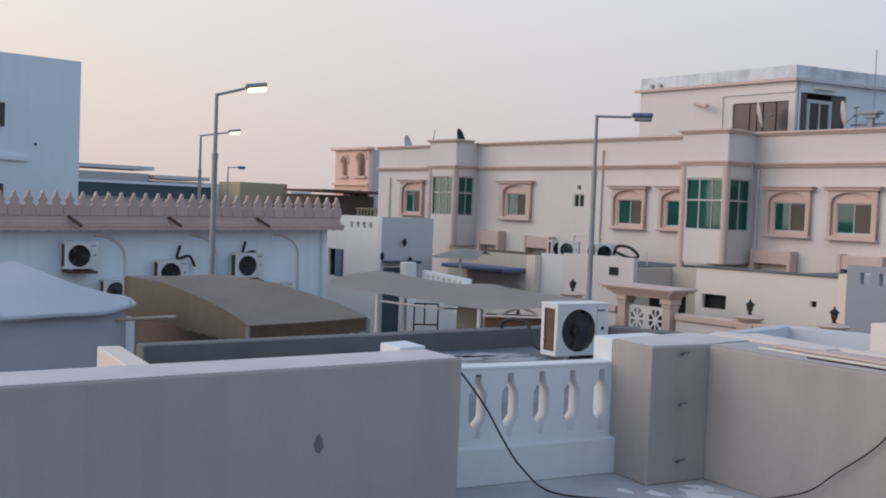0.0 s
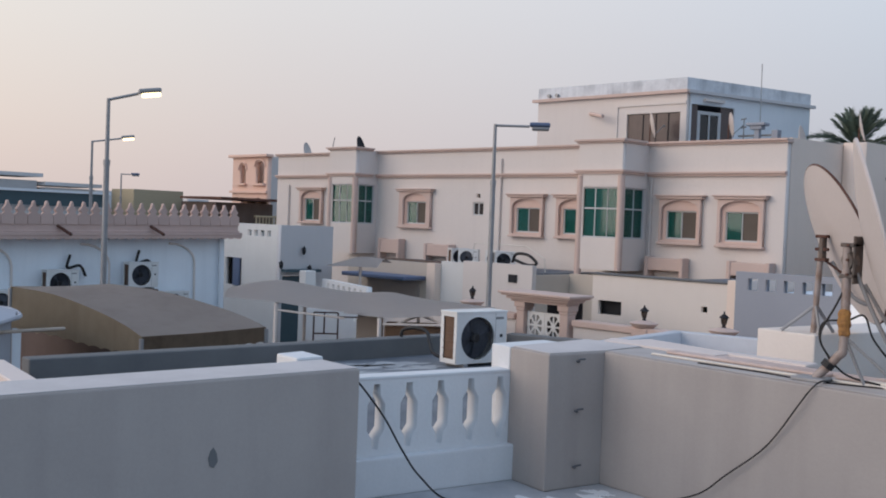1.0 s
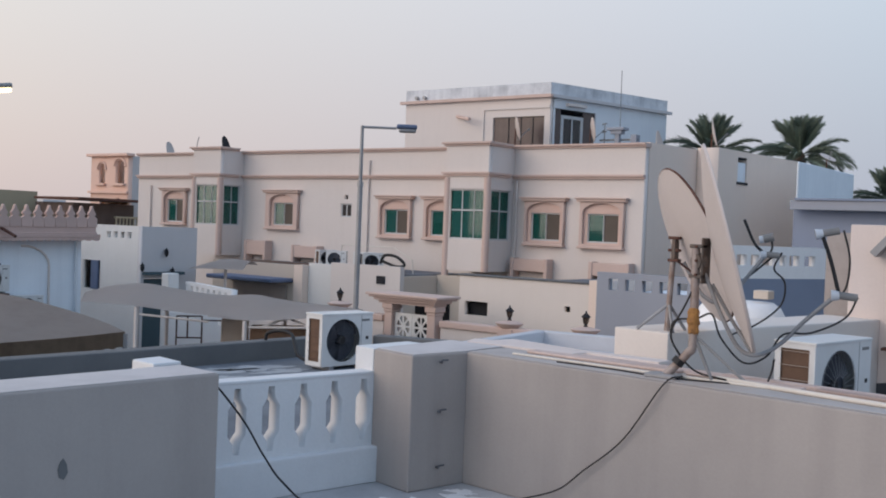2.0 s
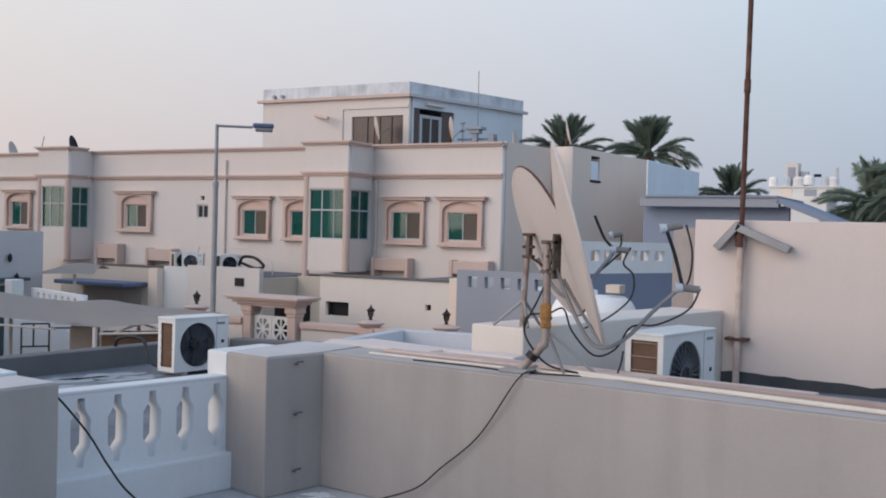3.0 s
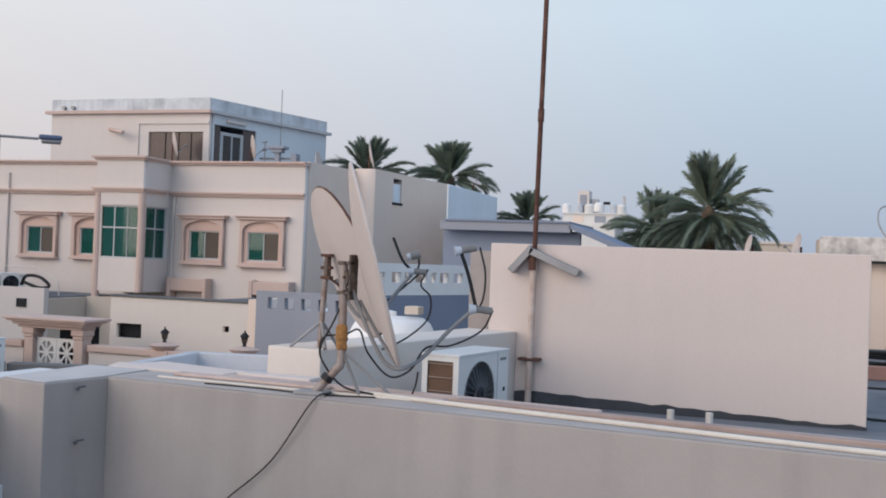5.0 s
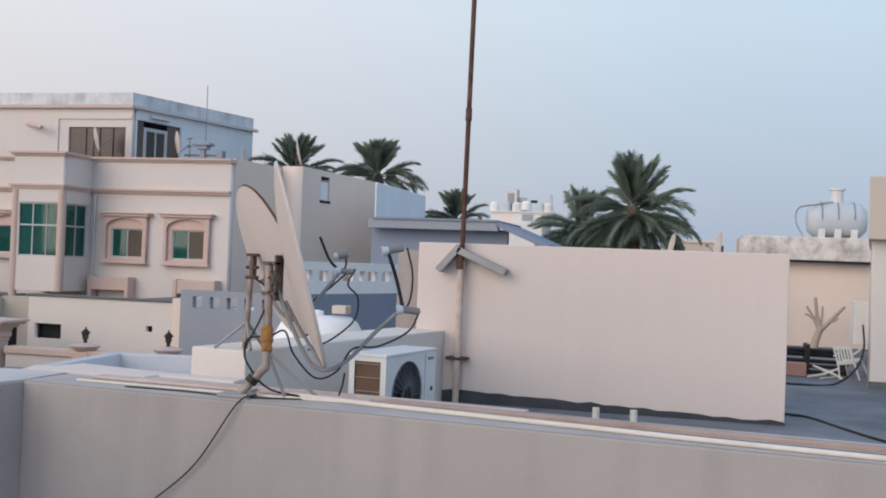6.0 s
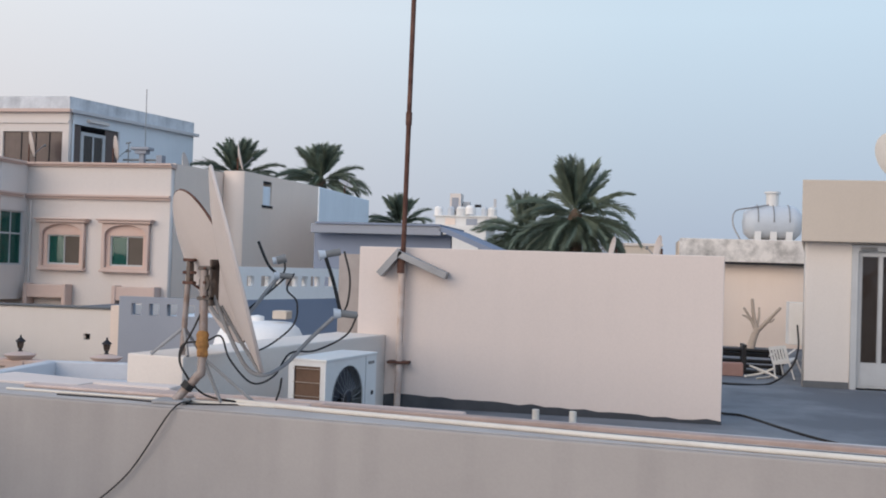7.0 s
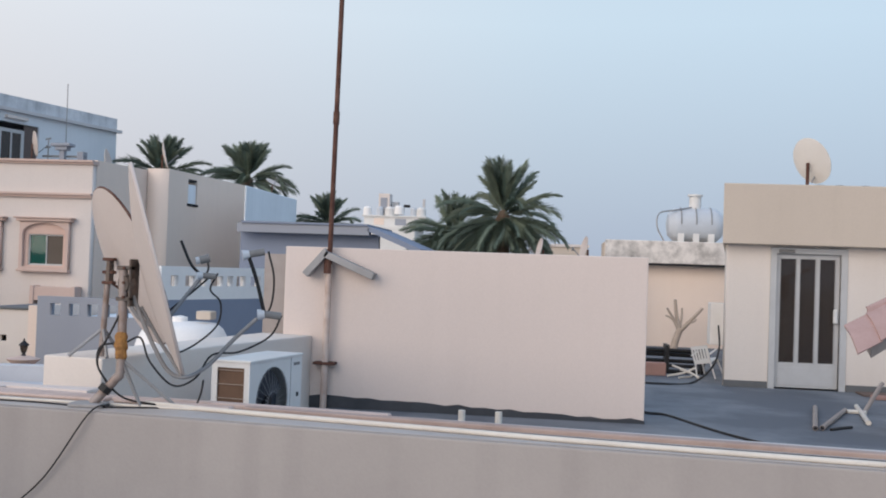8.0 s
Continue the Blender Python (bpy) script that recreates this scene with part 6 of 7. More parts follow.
def castle_house():
    root = thing("crenellated_house", "white one-storey house with a pink crenellated parapet", "house", (-26, 8, GROUND))
    xw, y0, y1 = -23.3, -4.0, 15.63
    part("wall", boxed(xw - 0.25, xw, y0, y1, GROUND - 0.3, 0.95), M_PALEBLUE, root, "bluish white plastered wall")
    part("wall", boxed(xw - 9.0, xw - 0.26, y1 - 0.25, y1, GROUND - 0.3, 0.95), M_WHITE, root)
    part("roof", boxed(xw - 9.0, xw - 0.3, y0, y1 - 0.3, 0.75, 0.95), M_ROOF, root)
    bm = B()
    box(bm, xw - 0.2, xw + 0.42, y0, 15.92, 0.96, 1.04)
    box(bm, xw - 0.2, xw + 0.36, y0, 15.86, 1.04, 1.09)
    part("cornice", bevelled(bm, 0.01), M_PINKSTONE, root)
    scallop = [(y0, 1.0)]
    n = 88
    step = (15.92 - y0) / n
    for k in range(n):
        for j in range(1, 6):
            a = math.pi * j / 6
            scallop.append((y0 + step * (k + 0.5 - 0.5 * math.cos(a)), 0.93 - 0.055 * math.sin(a)))
    scallop.append((15.92, 1.0))
    part("scalloped_edge", plate(scallop, [], 0.06, facing_east(xw + 0.41)), M_PINKSTONE, root, "scalloped drip edge")
    part("parapet", boxed(xw + 0.22, xw + 0.32, y0, 15.84, 1.09, 1.27), M_PINKSTONE, root)
    part("parapet", boxed(xw - 6.0, xw + 0.20, 15.70, 15.80, 1.0, 1.27), M_PINKSTONE, root)
    me = merlon_mesh()
    k = 0
    y = 15.72
    while y > y0 + 4:
        piece("merlon", me, root, Matrix.Translation((0, y, 1.22)) @ facing_east(xw + 0.34))
        y -= 0.302
    for y in (10.85, 13.25, 8.45, 6.05):
        part("rain_spout", tube(B(), [(xw + 0.3, y, 1.20), (xw + 0.75, y + 0.12, 1.0)], 0.04, 8, 1), M_RUST, root, "rusty rain spout")
    for y in (9.9, 12.3, 14.7):
        bm = tube(B(), [(xw + 0.02, y, GROUND), (xw + 0.02, y, 0.25)] + [(xw + 0.02, y - 0.75 + 0.75 * math.cos(a), 0.25 + 0.5 * math.sin(a)) for a in (math.pi / 2 * j / 6 for j in range(1, 7))], 0.03, 6, 1)
        part("arch_moulding", bm, M_VILLA, root, "cream arch moulding")
    root.rotation_euler = (radians(1.0), 0, 0)
    part("downpipe", cyl(B(), (xw + 0.06, 15.45, GROUND), (xw + 0.06, 15.45, 0.85), 0.04, n=8), M_BLUEWHITE, root)


castle_house()
for y, z, s, lab in ((8.67, -0.02, 1.05, "white outdoor air-conditioner unit on the white wall"), (10.9, -0.44, 1.05, "white outdoor air-conditioner unit above the canopy"), (12.98, -0.28, 1.08, "white outdoor air-conditioner unit beside the street lamp"), (9.55, -0.83, 0.95, "white outdoor air-conditioner unit low on the wall"), (13.95, -0.95, 0.95, "white outdoor air-conditioner unit partly behind the canopy")):
    u = copy_thing(ac, pose(-23.05, y, z, 0, 0, 90) @ Matrix.Scale(1.05 * s, 4))
    tagged(u, lab, "air conditioner", "wall air conditioners")
    solid("bracket", boxed(-23.29, -22.75, y - 0.3 * s, y + 0.3 * s, z - 0.06, z - 0.002), M_RUST, "rusty wall bracket under an air conditioner", "bracket", group="wall brackets")
for y, z in ((11.3, 0.3), (13.1, 0.42)):
    solid("hose", tube(B(), [(-23.2, y + 0.3, z - 0.25), (-23.1, y + 0.1, z), (-23.12, y - 0.2, z - 0.05), (-23.2, y - 0.1, z + 0.25)], 0.035, 6), M_BLACK, "black insulated pipe on the white wall", "pipe", smooth=60)


# ==== tent and car canopy ====
def tent():
    cx, cy, r = -14.95, 4.25, 1.98
    root = thing("tent", "white canvas tent with a shallow conical roof", "tent", (cx, cy, GROUND))
    bm = B()
    n = 18
    ap = bm.verts.new((cx - 0.3, cy + 0.55, 0.70))
    mid, eave = [], []
    for k in range(n):
        a = 2 * math.pi * k / n
        wob = 1 + 0.015 * math.sin(5 * a)
        mid.append(bm.verts.new((cx + r * 0.55 * math.cos(a), cy + 0.2 + r * 0.55 * math.sin(a), 0.40 + 0.02 * math.sin(3 * a))))
        eave.append(bm.verts.new((cx + r * 1.04 * wob * math.cos(a), cy + r * 1.04 * wob * math.sin(a), 0.16)))
    for k in range(n):
        j = (k + 1) % n
        bm.faces.new((mid[k], mid[j], ap))
        bm.faces.new((eave[k], eave[j], mid[j], mid[k]))
    part("roof", bm, M_TENT, root, "white canvas roof", 35)
    part("wall", lathe(B(), [(r, GROUND), (r, 0.15)], n, (cx, cy, 0)), M_TENT, root, smooth=60)
    part("edge_rope", tube(B(), [(cx + r * 1.05 * math.cos(a), cy + r * 1.05 * math.sin(a), 0.14 + 0.015 * math.sin(a * 9)) for a in (2 * math.pi * k / 36 for k in range(37))], 0.035, 6, 1), M_TENT, root)


tent()


def loft(bm, curves, across=6, along=6):
    """A smooth sheet through curves that have the same number of points."""
    lines = [smooth_path(c, along) for c in curves]
    cols = [smooth_path([ln[k] for ln in lines], across) for k in range(len(lines[0]))]
    grid = [[bm.verts.new(p) for p in col] for col in cols]
    for a, b in zip(grid, grid[1:]):
        for k in range(len(a) - 1):
            bm.faces.new((a[k], a[k + 1], b[k + 1], b[k]))
    return bm


def curtain(bm, top, drop0, drop1, scallop, n=60):
    """A hanging edge below the curve `top`, with a scalloped hem."""
    line = smooth_path(top, 12)
    rows = []
    for k in range(n + 1):
        s = k / n
        q = s * (len(line) - 1)
        i = min(int(q), len(line) - 2)
        p = line[i].lerp(line[i + 1], q - i)
        d = drop0 + (drop1 - drop0) * s ** 2.2 - scallop * abs(math.sin(math.pi * s * n / 5))
        rows.append((bm.verts.new(p), bm.verts.new(p - Vector((0, 0, d)))))
    for a, b in zip(rows, rows[1:]):
        bm.faces.new((a[0], b[0], b[1], a[1]))
    bmesh.ops.solidify(bm, geom=bm.faces[:], thickness=0.008)
    return bm


def car_canopy():
    root = thing("car_canopy", "tan canvas car canopy with a curved top and scalloped valance", "canopy", (-14.5, 8, GROUND))
    left = [(-16.15, 6.86, 0.39), (-15.27, 7.12, 0.33), (-14.31, 7.28, 0.19), (-13.48, 7.36, 0.03), (-12.92, 7.36, -0.10)]
    right = [(-15.77, 8.36, 0.43), (-14.84, 8.80, 0.36), (-13.91, 9.16, 0.20), (-13.35, 9.38, 0.06), (-12.9, 9.47, -0.06)]
    middle = [tuple((Vector(a) + Vector(b)) / 2 - Vector((0, 0, 0.02))) for a, b in zip(left, right)]
    bm = loft(B(), [left, middle, right], 6, 5)
    bmesh.ops.solidify(bm, geom=bm.faces[:], thickness=0.01)
    part("top", bm, M_TAN, root, "faded tan canvas top", 60)
    part("side_curtain", curtain(B(), left, 0.68, 0.20, 0.03), surface("olive_tan_canvas", (0.35, 0.295, 0.22), (0.25, 0.205, 0.15), big=1.5, fine=70, grime=0.7, streak=0.4), root, "stained olive-tan side curtain")
    front = [left[-1], tuple((Vector(left[-1]) + Vector(right[-1])) / 2 - Vector((0, 0, 0.01))), right[-1]]
    part("valance", curtain(B(), front, 0.26, 0.25, 0.03, 50), surface("brown_stained_canvas", (0.26, 0.195, 0.14), (0.17, 0.12, 0.085), big=2.5, fine=70, grime=0.9, streak=0.5), root, "brown stained scalloped valance")
    for p in (left[0], right[0], left[-1], right[-1]):
        part("post", cyl(B(), (p[0], p[1], GROUND), (p[0], p[1], p[2] - 0.03), 0.035, n=8), M_GALV, root)
    part("ridge_pole", tube(B(), [(-13.6, 5.6, -0.02), (-13.9, 6.7, -0.05)], 0.025, 6, 1), M_PALEWOOD, root, "pale wooden pole")


car_canopy()
# made-up wall; its dark brown stands for the darkness under the canopy
solid("wall_canopy_dark", prism(B(), strip((-17.2, 7.5), (-12.9, 8.1), 0.12), GROUND, -0.30), M_BROWN, "added dark brown sheet for the darkness under the canopy", "wall", "structure")


# ==== mid-distance: white gatehouse, shade sails, extensions ====
wg = thing("white_house", "white house with a grey shaded side and small parapet openings", "house", (-28, 22, GROUND))
holes = [rect(-28.25 + 0.36 * k, -28.03 + 0.36 * k, 0.98, 1.18) for k in range(4)]
part("wall", plate(rect(-31.0, -26.6, GROUND, 1.38), holes + [rect(-29.5, -28.55, -0.72, 0.21)], 0.2, facing_south(19.75)), M_WHITE, wg)
part("shutter", boxed(-28.95, -28.58, 19.68, 19.73, -0.72, 0.21), M_BLUESTEEL, wg, "blue-grey shutter")
# near-black sheet that stands for the shade behind the window opening
part("inner_wall", boxed(-30.9, -28.5, 20.5, 20.6, GROUND, 1.0), M_DARK, wg)
# east side of the white house: shade painted in as pale grey
part("wall", plate(rect(19.75, 21.9, GROUND, 1.38), [rect(19.85, 21.2, GROUND + 0.02, -0.25)], 0.2, facing_east(-26.4)), M_SIDESHADE, wg, "white side wall with pale grey shade in its colour")
part("door", boxed(-26.55, -26.5, 19.85, 21.2, GROUND, -0.27), M_TEAL, wg, "dark green door")
part("awning", boxed(-26.4, -26.15, 19.8, 21.25, -0.13, -0.04), M_TEAL, wg, "dark green awning")
part("roof", boxed(-31.0, -26.65, 19.96, 21.9, 0.7, 0.85), M_ROOF, wg)
for y, z in ((19.7, 0.09), (20.86, -0.06), (20.6, 0.55)):
    s = thing("wall_lantern", "small dark wall lantern", "lantern", (-26.3, y, z), "wall lanterns")
    part("cage", lathe(B(), [(0.02, -0.12), (0.06, -0.05), (0.07, 0.05), (0.03, 0.07)], 8, (-26.28, y, z)), M_DARK, s)
    part("hood", lathe(B(), [(0.08, 0.07), (0.02, 0.14), (0.005, 0.18)], 8, (-26.28, y, z)), M_DARK, s)
    part("bracket", boxed(-26.399, -26.28, y - 0.012, y + 0.012, z + 0.06, z + 0.09), M_DARK, s)

d = Vector((3.3, -1.15)).normalized()
m = Matrix(((d.x, -d.y, 0, -24.5), (d.y, d.x, 0, 19.95), (0, 0, 1, 0), (0, 0, 0, 1)))
lw = [rect(0.45 + 0.44 * k, 0.65 + 0.44 * k, -0.50, -0.32) for k in range(7)]
solid("wall_low_white", plate(rect(0, 3.6, GROUND, -0.22), lw, 0.18, m), M_BRIGHT, "low white garden wall with small openings", "wall", "structure")
solid("wall_low_pier", boxed(-24.75, -24.42, 19.25, 19.65, GROUND, 0.03, bev=0.02), M_WHITE, "white pier of the garden wall", "pier", "structure")

ext = thing("villa_annex", "cream and taupe one-storey annex before the villa", "house", (-24.5, 26.5, GROUND))
part("wall", boxed(-29.2, -24.9, 25.0, 25.2, GROUND, 0.22), M_BEIGE, ext, "pinkish beige wall")
part("wall", boxed(-24.9, -24.5, 24.9, 27.0, GROUND, 0.24), M_TAUPE, ext)
part("wall", boxed(-24.49, -22.9, 25.2, 25.4, GROUND, 0.32), M_WHITE, ext)
part("wall", boxed(-22.89, -19.95, 24.6, 24.8, GROUND, 0.42), M_VILLA, ext, "cream plastered wall")
part("wall", boxed(-20.15, -19.95, 24.81, 28.2, GROUND, 0.12), M_BEIGE, ext)
part("roof", boxed(-29.2, -20.2, 25.42, 28.3, 0.05, 0.16), M_ROOF, ext)
part("roof_edge", boxed(-27.6, -22.0, 25.21, 25.41, 0.225, 0.30), M_BROWN, ext, "dark brown roof edge")
part("wall", boxed(-19.94, -16.4, 26.5, 26.7, GROUND, 0.16), M_BEIGE, ext, "pinkish beige wall")
part("awning", bevelled(boxed(-28.3, -25.0, 23.9, 25.0, -0.38, -0.24), 0.03), M_BLUESTEEL, ext, "blue-grey sheet awning")
part("shutter", boxed(-28.0, -25.3, 24.94, 24.99, GROUND, -0.5), M_TAN, ext, "tan roller shutter")
part("vent", boxed(-20.9, -20.55, 24.57, 24.599, -0.15, 0.1), M_DARK, ext)
part("vent", boxed(-20.9, -20.55, 24.57, 24.599, -0.62, -0.4), M_DARK, ext)
for x, y, rz in ((-24.75, 26.3, 75), (-23.95, 26.0, 30), (-22.95, 26.3, 10), (-22.3, 26.0, 48)):
    u = copy_thing(ac, pose(x, y, 0.16, 0, 0, rz) @ Matrix.Scale(1.02, 4))
    tagged(u, "white outdoor air-conditioner unit on the annex roof", "air conditioner", "annex air conditioners")
solid("hose", tube(B(), [(-21.7, 25.7, 0.45), (-21.45, 25.6, 0.72), (-20.95, 25.6, 0.70), (-20.6, 25.6, 0.45), (-20.9, 25.55, 0.38), (-21.5, 25.6, 0.52)], 0.05, 8), M_BLACK, "thick black hose on the annex roof", "pipe", smooth=60)
for pts in ([(-23.8, 26.0, 0.5), (-23.7, 26.0, 1.0), (-21.4, 26.0, 0.98), (-20.6, 26.0, 0.6), (-20.55, 26.0, 0.05)],):
    solid("pipe", tube(B(), pts, 0.02, 5, 1), M_PVC, "thin white pipe on the annex roof", "pipe")


def shade_sail(name_label, curves, posts, braces=()):
    root = thing("shade_sail", name_label, "shade sail", (curves[0][0][0], curves[0][0][1], GROUND), "shade sails")
    bm = loft(B(), curves, 7, 6)
    bmesh.ops.solidify(bm, geom=bm.faces[:], thickness=0.01)
    part("cloth", bm, M_SAIL, root, "faded shade cloth", 60)
    for x, y, z in posts:
        part("post", cyl(B(), (x, y, GROUND), (x, y, z), 0.045, n=8), M_VILLA, root, "cream steel post")
    for p, q in braces:
        part("brace", cyl(B(), p, q, 0.025, n=6), M_VILLA, root)
    return root


shade_sail("grey-beige car-park shade cloth stretched over a peaked post",
           [[(-17.94, 12.03, -0.06), (-17.46, 12.38, -0.08), (-16.99, 12.69, -0.11), (-16.44, 13.08, -0.18), (-15.88, 13.45, -0.23), (-15.39, 13.71, -0.24)],
            [(-19.95, 13.52, -0.05), (-19.46, 13.88, 0.12), (-18.89, 14.32, 0.19), (-18.37, 14.67, 0.11), (-17.8, 15.05, 0.03), (-17.27, 15.36, 0.0)],
            [(-21.92, 15.06, -0.47), (-21.43, 15.42, -0.32), (-20.84, 15.88, -0.27), (-20.28, 16.28, -0.34), (-19.67, 16.71, -0.42), (-19.09, 17.07, -0.47)]],
           [(-17.05, 12.72, -0.13), (-20.4, 16.1, -0.32)], [((-17.1, 12.7, -0.27), (-15.9, 13.6, -0.38)), ((-17.05, 12.72, -0.16), (-18.89, 14.32, 0.15))])
shade_sail("grey-beige car-park shade cloth with a peaked corner",
           [[(-15.72, 13.42, -0.25), (-14.98, 13.77, -0.28), (-14.53, 14.01, -0.25), (-13.99, 14.34, -0.19), (-13.44, 14.64, -0.09), (-12.93, 14.88, -0.02)],
            [(-17.5, 15.02, -0.02), (-16.66, 15.49, 0.06), (-16.19, 15.75, 0.0), (-15.68, 16.04, -0.06), (-15.12, 16.36, -0.1), (-14.51, 16.69, -0.15)],
            [(-19.1, 16.5, -0.47), (-18.24, 17.02, -0.38), (-17.72, 17.33, -0.45), (-17.17, 17.66, -0.5), (-16.56, 18.02, -0.56), (-15.9, 18.39, -0.62)]],
           [(-15.04, 13.79, -0.29), (-17.5, 17.3, -0.44), (-13.3, 14.8, -0.1)], [((-15.0, 13.84, -0.42), (-13.3, 14.8, -0.34)), ((-14.74, 13.98, -0.40), (-14.5, 14.42, -0.22)), ((-13.96, 14.48, -0.36), (-14.46, 14.41, -0.22))])
shade_sail("pale beige shade cloth before the villa",
           [[(-25.60, 20.91, 0.10), (-25.15, 21.45, 0.12), (-24.49, 22.21, 0.10)], [(-25.9, 21.8, 0.22), (-25.4, 22.3, 0.42), (-24.9, 22.9, 0.36)], [(-26.6, 22.6, 0.15), (-26.0, 23.2, 0.22), (-25.5, 23.8, 0.2)]],
           [(-25.3, 22.2, 0.35)])
d = Vector((0.86, 0.88)).normalized()
m = Matrix(((d.x, -d.y, 0, -15.49), (d.y, d.x, 0, 14.34), (0, 0, 1, 0), (0, 0, 0, 1)))
bm = B()
box(bm, 0.0, 1.9, 0.0, 1.0, GROUND, -0.53, m)
solid("skip", bevelled(bm, 0.03), M_RUSTBOX, "orange-brown panel box below the shade cloth", "box")
bm = B()
box(bm, -0.62, -0.06, 0.7, 1.2, GROUND, -0.42, m)
solid("cabinet", bevelled(bm, 0.02), M_BEIGE, "beige utility cabinet below the shade cloth", "cabinet")
bm = plate(rect(0, 1.9, GROUND, -0.80), [rect(0.62, 0.74, -1.05, -0.93), rect(1.30, 1.44, -1.12, -1.0)], 0.15, Matrix(((0.64, -0.77, 0, -21.66), (0.77, 0.64, 0, 17.11), (0, 0, 1, 0), (0, 0, 0, 1))))
solid("wall_yard", bm, M_BRIGHT, "low white yard wall with small dark vents", "wall", "structure")
fr = thing("metal_frame", "rusty tubular frame by the garden wall", "frame", (-19.4, 16.0, GROUND))
for p, q in (((-19.56, 15.73, GROUND), (-19.56, 15.73, -0.66)), ((-19.19, 16.19, GROUND), (-19.19, 16.19, -0.66)), ((-19.56, 15.73, -0.66), (-19.19, 16.19, -0.66)), ((-19.56, 15.73, -1.18), (-19.19, 16.19, -1.18)), ((-18.75, 16.7, GROUND), (-18.75, 16.7, -0.74)), ((-19.19, 16.19, -0.76), (-18.75, 16.7, -0.76)), ((-19.4, 15.93, -1.18), (-19.4, 15.93, -0.66))):
    part("bar", cyl(B(), p, q, 0.02, n=6), M_RUST, fr)

# ==== far left ====
tb = thing("tall_house", "tall pale blue-white house with plain walls", "house", (-40, 8, GROUND))
part("wall", boxed(-45.0, -35.5, 4.0, 13.2, GROUND, 6.37), M_BLUEWHITE, tb)
part("roof_block", boxed(-44.0, -36.3, 4.5, 10.55, 6.37, 6.53), M_BLUEWHITE, tb)
for z0, z1 in ((3.9, 4.7), (1.2, 2.0)):
    part("window", boxed(-35.52, -35.47, 9.6, 10.67, z0, z1), G_DARK, tb, "dark window")
    part("window_sill", boxed(-35.5, -35.4, 9.0, 11.4, z0 - 1.1, z0 - 0.95), M_BLUEWHITE, tb)
part("vent", boxed(-35.5, -35.46, 11.66, 11.74, 3.35, 3.43), M_DARK, tb)

far = thing("far_house", "pale low house with flat roof slabs", "house", (-56, 24, GROUND))
part("wall", boxed(-58, -55, 18.0, 24.4, GROUND, 3.1), M_FAR, far)
part("roof", boxed(-58, -54.7, 17.8, 24.6, 3.30, 3.5), M_FAR, far)
part("wall", boxed(-58, -54.4, 24.6, 27.5, GROUND, 2.75), M_FAR, far)
part("roof", boxed(-58, -54.2, 24.5, 27.8, 2.85, 3.05), M_FAR, far)
gr = thing("teal_shed", "low building with a dark teal sheet roof", "house", (-52, 22, GROUND))
part("wall", boxed(-53.5, -50.2, 16.5, 25.8, GROUND, 1.7), M_FAR, gr)
part("roof", boxed(-53.5, -50.0, 16.3, 26.0, 1.75, 2.42), M_TEAL, gr)
part("roof_edge", boxed(-53.5, -49.9, 16.2, 26.1, 2.42, 2.55), M_BLUEWHITE, gr)
yl = thing("ochre_house", "low ochre plastered house behind the parapet", "house", (-52, 30, GROUND))
part("wall", boxed(-54, -51.5, 28.3, 31.4, GROUND, 2.85), M_YELLOW, yl)
br = thing("brown_roof_shed", "open shed with a rusty brown sheet roof", "shed", (-48, 33, GROUND))
bm = B()
box(bm, -50.5, -46.4, 30.6, 35.2, 2.45, 2.58, Matrix.Translation((0, 0, 0)))
part("roof", bm, M_RUST, br, "rusty sheet roof")
part("wall", boxed(-51.0, -47.5, 31.0, 34.8, GROUND, 2.3), M_BROWN, br)
bal = thing("far_balcony", "ochre balcony with turned balusters", "balcony", (-46, 33.8, GROUND))
part("wall", boxed(-47.2, -46.6, 33.0, 35.0, GROUND, 0.9), M_YELLOW, bal)
part("rail", boxed(-46.75, -46.55, 33.0, 35.0, 1.55, 1.65), M_YELLOW, bal)
for k in range(9):
    part("baluster", lathe(B(), [(0.04, 0), (0.08, 0.2), (0.04, 0.45), (0.06, 0.65)], 8, (-46.65, 33.1 + 0.22 * k, 0.9)), M_YELLOW, bal)

pk = thing("pink_house", "salmon house with arched windows", "house", (-48, 36, GROUND))
arches = [arch(-51.16, -50.55, 3.53, 4.66, 0.3), arch(-49.57, -48.72, 3.53, 4.85, 0.38), arch(-51.0, -50.4, 1.3, 2.6, 0.3), arch(-49.6, -48.9, 1.3, 2.7, 0.33)]
part("wall", plate(rect(-51.9, -48.4, GROUND, 5.05), arches, 0.3, facing_south(35.0)), M_FARPINK, pk)
part("inner_wall", boxed(-51.8, -48.8, 35.6, 35.7, GROUND, 5.0), M_TAUPE, pk)
# the side's shade is painted in as grey, unlike the salmon front
part("wall", boxed(-48.7, -48.4, 35.301, 36.6, GROUND, 5.1), M_FAR, pk, "side wall with grey shade put into its colour")
part("cornice", boxed(-52.1, -48.2, 34.75, 35.3, 5.05, 5.22, bev=0.03), M_FARPINK, pk)
part("string_course", boxed(-52.0, -48.3, 34.85, 34.999, 2.95, 3.08), M_FARPINK, pk)
for a, b, z in ((-51.3, -50.4, 3.4), (-49.75, -48.55, 3.4)):
    part("window_sill", boxed(a, b, 34.8, 34.999, z, z + 0.12), M_FARPINK, pk)
for a, b, z in ((-51.16, -50.55, 4.66), (-49.57, -48.72, 4.85)):
    c, w = (a + b) / 2, (b - a) / 2 + 0.1
    bow = [(c + w * math.cos(t), z - 0.35 + 0.47 * math.sin(t)) for t in (math.pi * k / 10 for k in range(11))]
    part("window_arch", tube(B(), [(x, 34.97, zz) for x, zz in bow], 0.07, 6, 1), M_FARPINK, pk)

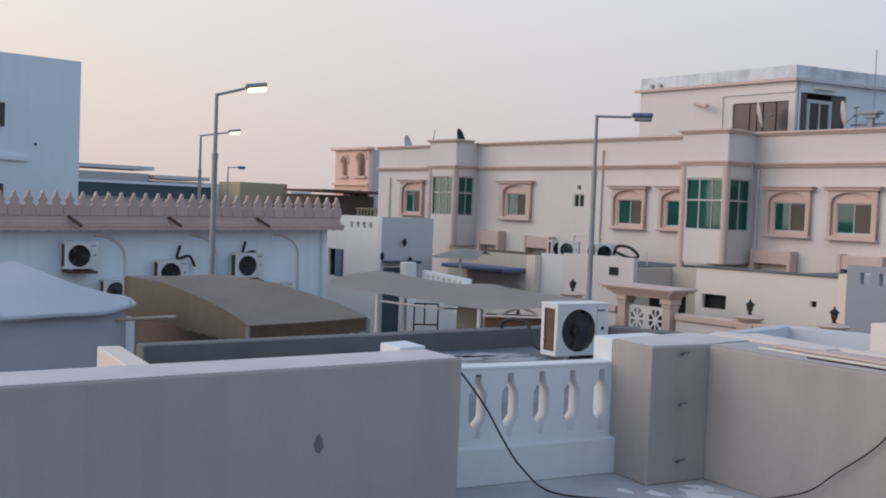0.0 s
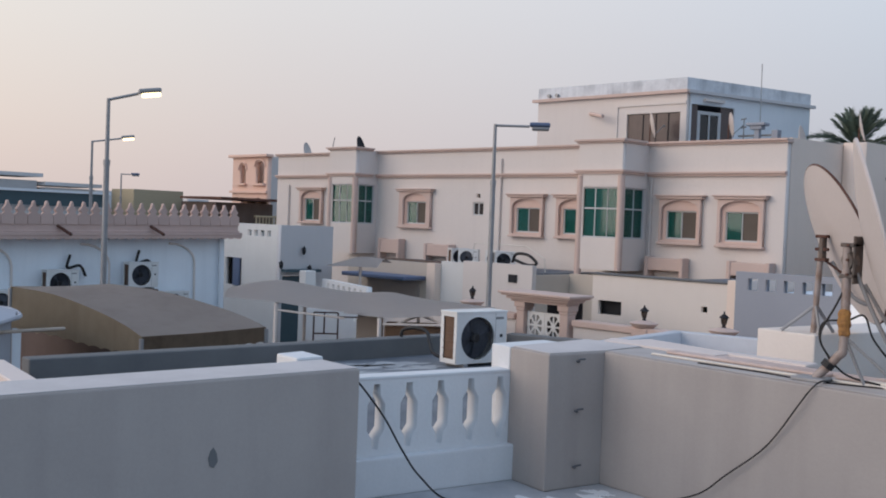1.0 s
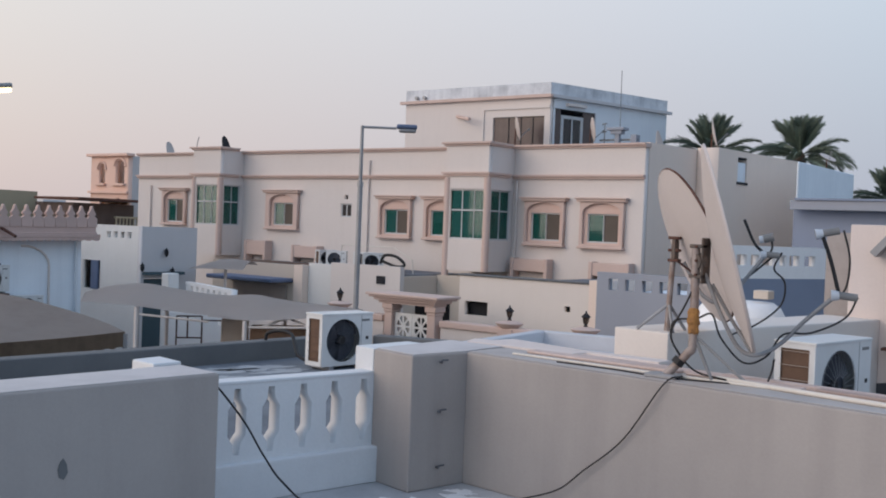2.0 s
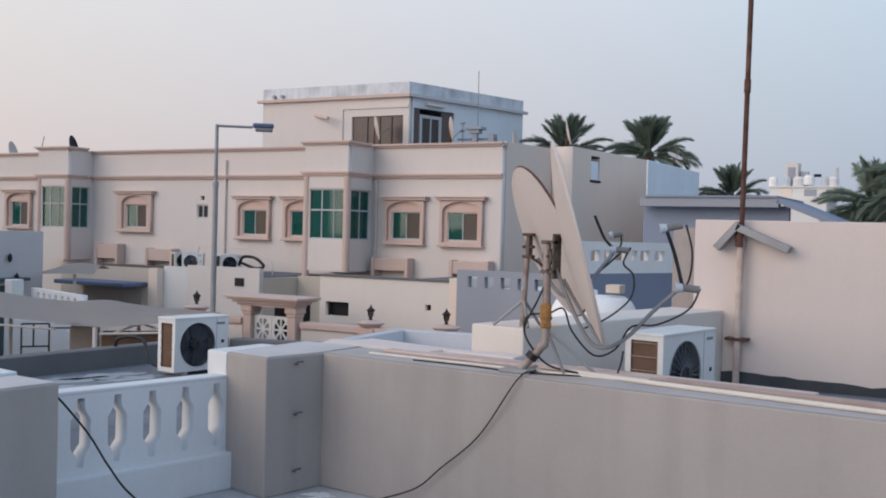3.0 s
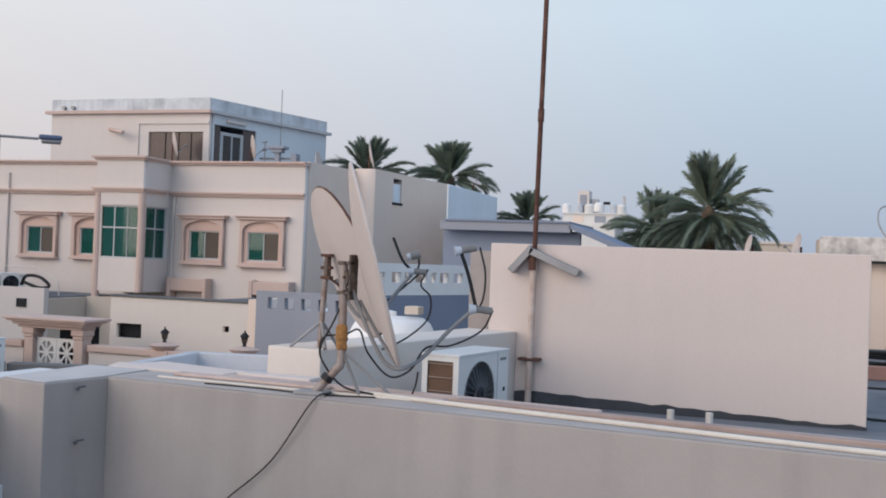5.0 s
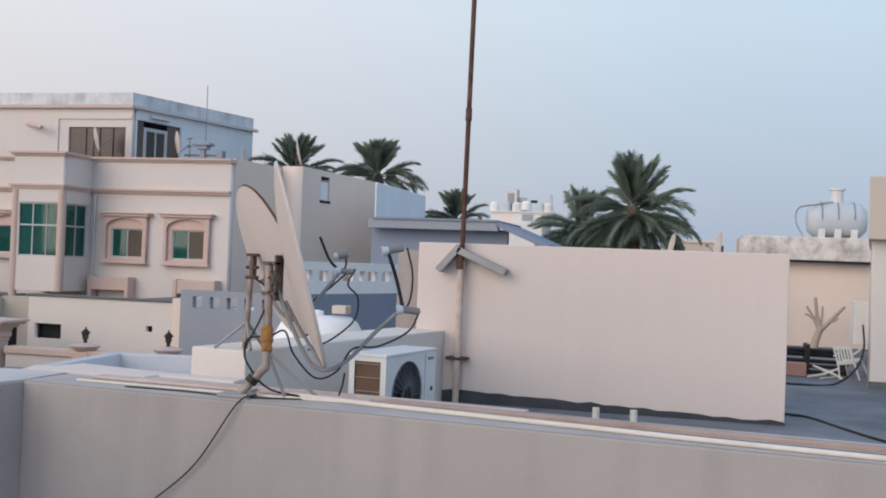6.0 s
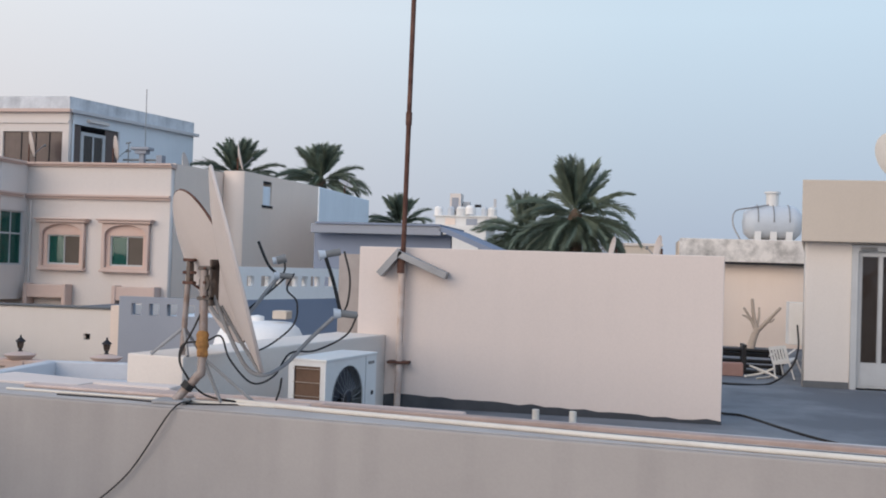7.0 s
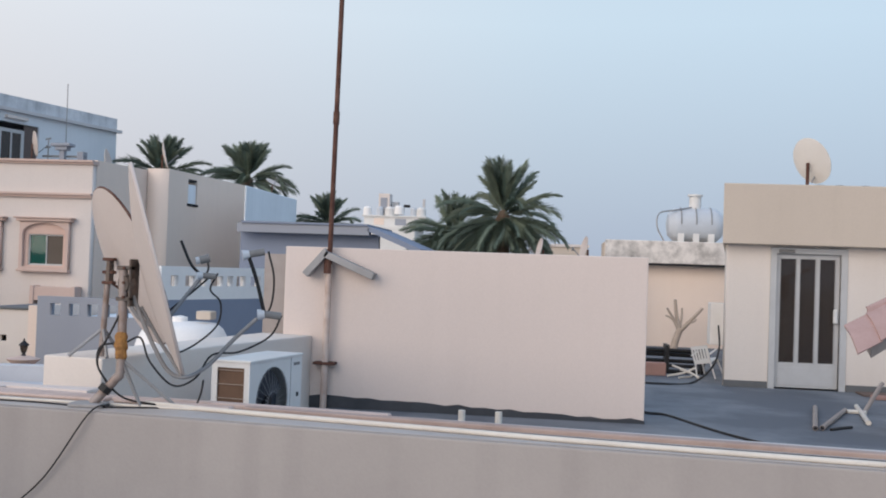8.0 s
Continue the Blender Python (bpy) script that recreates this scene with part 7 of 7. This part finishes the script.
# distant skyline of pale blocks
rng = random.Random(4)
for k in range(26):
    a = radians(-52 + rng.uniform(-16, 16)) if k < 16 else radians(rng.uniform(-25, 12))
    r = rng.uniform(150, 330)
    x, y, w, h = r * math.sin(a), r * math.cos(a), rng.uniform(6, 18), rng.uniform(3.5, 5.5) + r * 0.006
    f = thing("distant_house", "hazy pale house on the skyline", "house", (x, y, GROUND), "skyline houses")
    part("wall", boxed(x - w / 2, x + w / 2, y - 5, y + 5, GROUND, GROUND + h), M_FAR, f)
    part("roof_room", boxed(x - w / 5, x + w / 8, y - 3, y + 3, GROUND + h, GROUND + h + 1.2), M_FAR, f)


def tank_house():
    cx, cy = -20.6, 116.0
    root = thing("tank_house", "far house with roof tanks and a small tower, haze put into its pale colours", "house", (cx, cy, GROUND))
    # distance haze is put into the pale colours of walls, tower and tanks
    part("wall", boxed(-29.5, -17.0, cy, cy + 8, GROUND, 6.5), M_WHITE, root)
    part("upper_wall", boxed(-23.2, -16.0, cy + 1, cy + 7, 6.5, 7.7), M_WHITE, root)
    part("roof_edge", boxed(-23.4, -15.8, cy + 0.8, cy + 7.2, 7.7, 7.85), M_WHITE, root)
    part("tower", boxed(-21.7, -20.4, cy + 2, cy + 4, 7.85, 10.5), M_VILLA, root)
    part("tower_opening", boxed(-21.45, -20.7, cy + 1.9, cy + 1.99, 8.7, 10.0), M_GREY_BLUE, root)
    for k, (x, w, z) in enumerate(((-22.9, 0.5, 7.85), (-21.4, 0.42, 7.85), (-20.2, 0.62, 7.85), (-19.1, 0.62, 8.0), (-17.4, 0.4, 7.85), (-16.5, 0.55, 7.85))):
        part("roof_tank", lathe(B(), [(w, 0), (w, 0.8), (w * 0.7, 1.05), (0.05, 1.1)], 12, (x, cy + 1.5, z)), (M_BRIGHT, M_TANK, M_WHITE)[k % 3], root)
    part("roof_box", boxed(-18.6, -17.9, cy + 1.4, cy + 2, 8.9, 9.2), M_DARK, root)
    part("mast", boxed(-16.6, -16.3, cy + 3, cy + 3.3, 7.85, 10.0), M_FAR, root)
    part("roof_plant", boxed(-20.3, -19.5, cy + 3, cy + 4, 7.85, 9.6), M_FAR, root)
    for a, b in ((-22.0, -20.8), (-19.5, -18.2), (-17.2, -16.6)):
        part("window", boxed(a, b, cy + 0.93, cy + 0.99, 6.75, 7.5), M_TAUPE if a < -20 else M_GREY_BLUE, root)


tank_house()
lh = thing("far_house", "pale beige low house beyond the palms", "house", (0.6, 62, GROUND))
part("wall", boxed(-0.6, 1.5, 60, 65, GROUND, 3.3), M_BEIGE, lh)
part("roof_edge", boxed(-0.7, 1.6, 59.9, 65, 3.3, 3.45), M_VILLA, lh)
sd = thing("roof_shed", "low cream roof block behind the pink wall", "house", (0.1, 22.3, GROUND))
part("wall", boxed(-0.6, 0.9, 22.0, 22.9, GROUND, 1.95), M_CREAM, sd)
small_dish((-0.35, 22.2, 1.95), 195, 12, 0.24, "white satellite dish behind the pink wall")
small_dish((0.60, 22.2, 1.95), 195, 12, 0.27, "white satellite dish behind the pink wall")
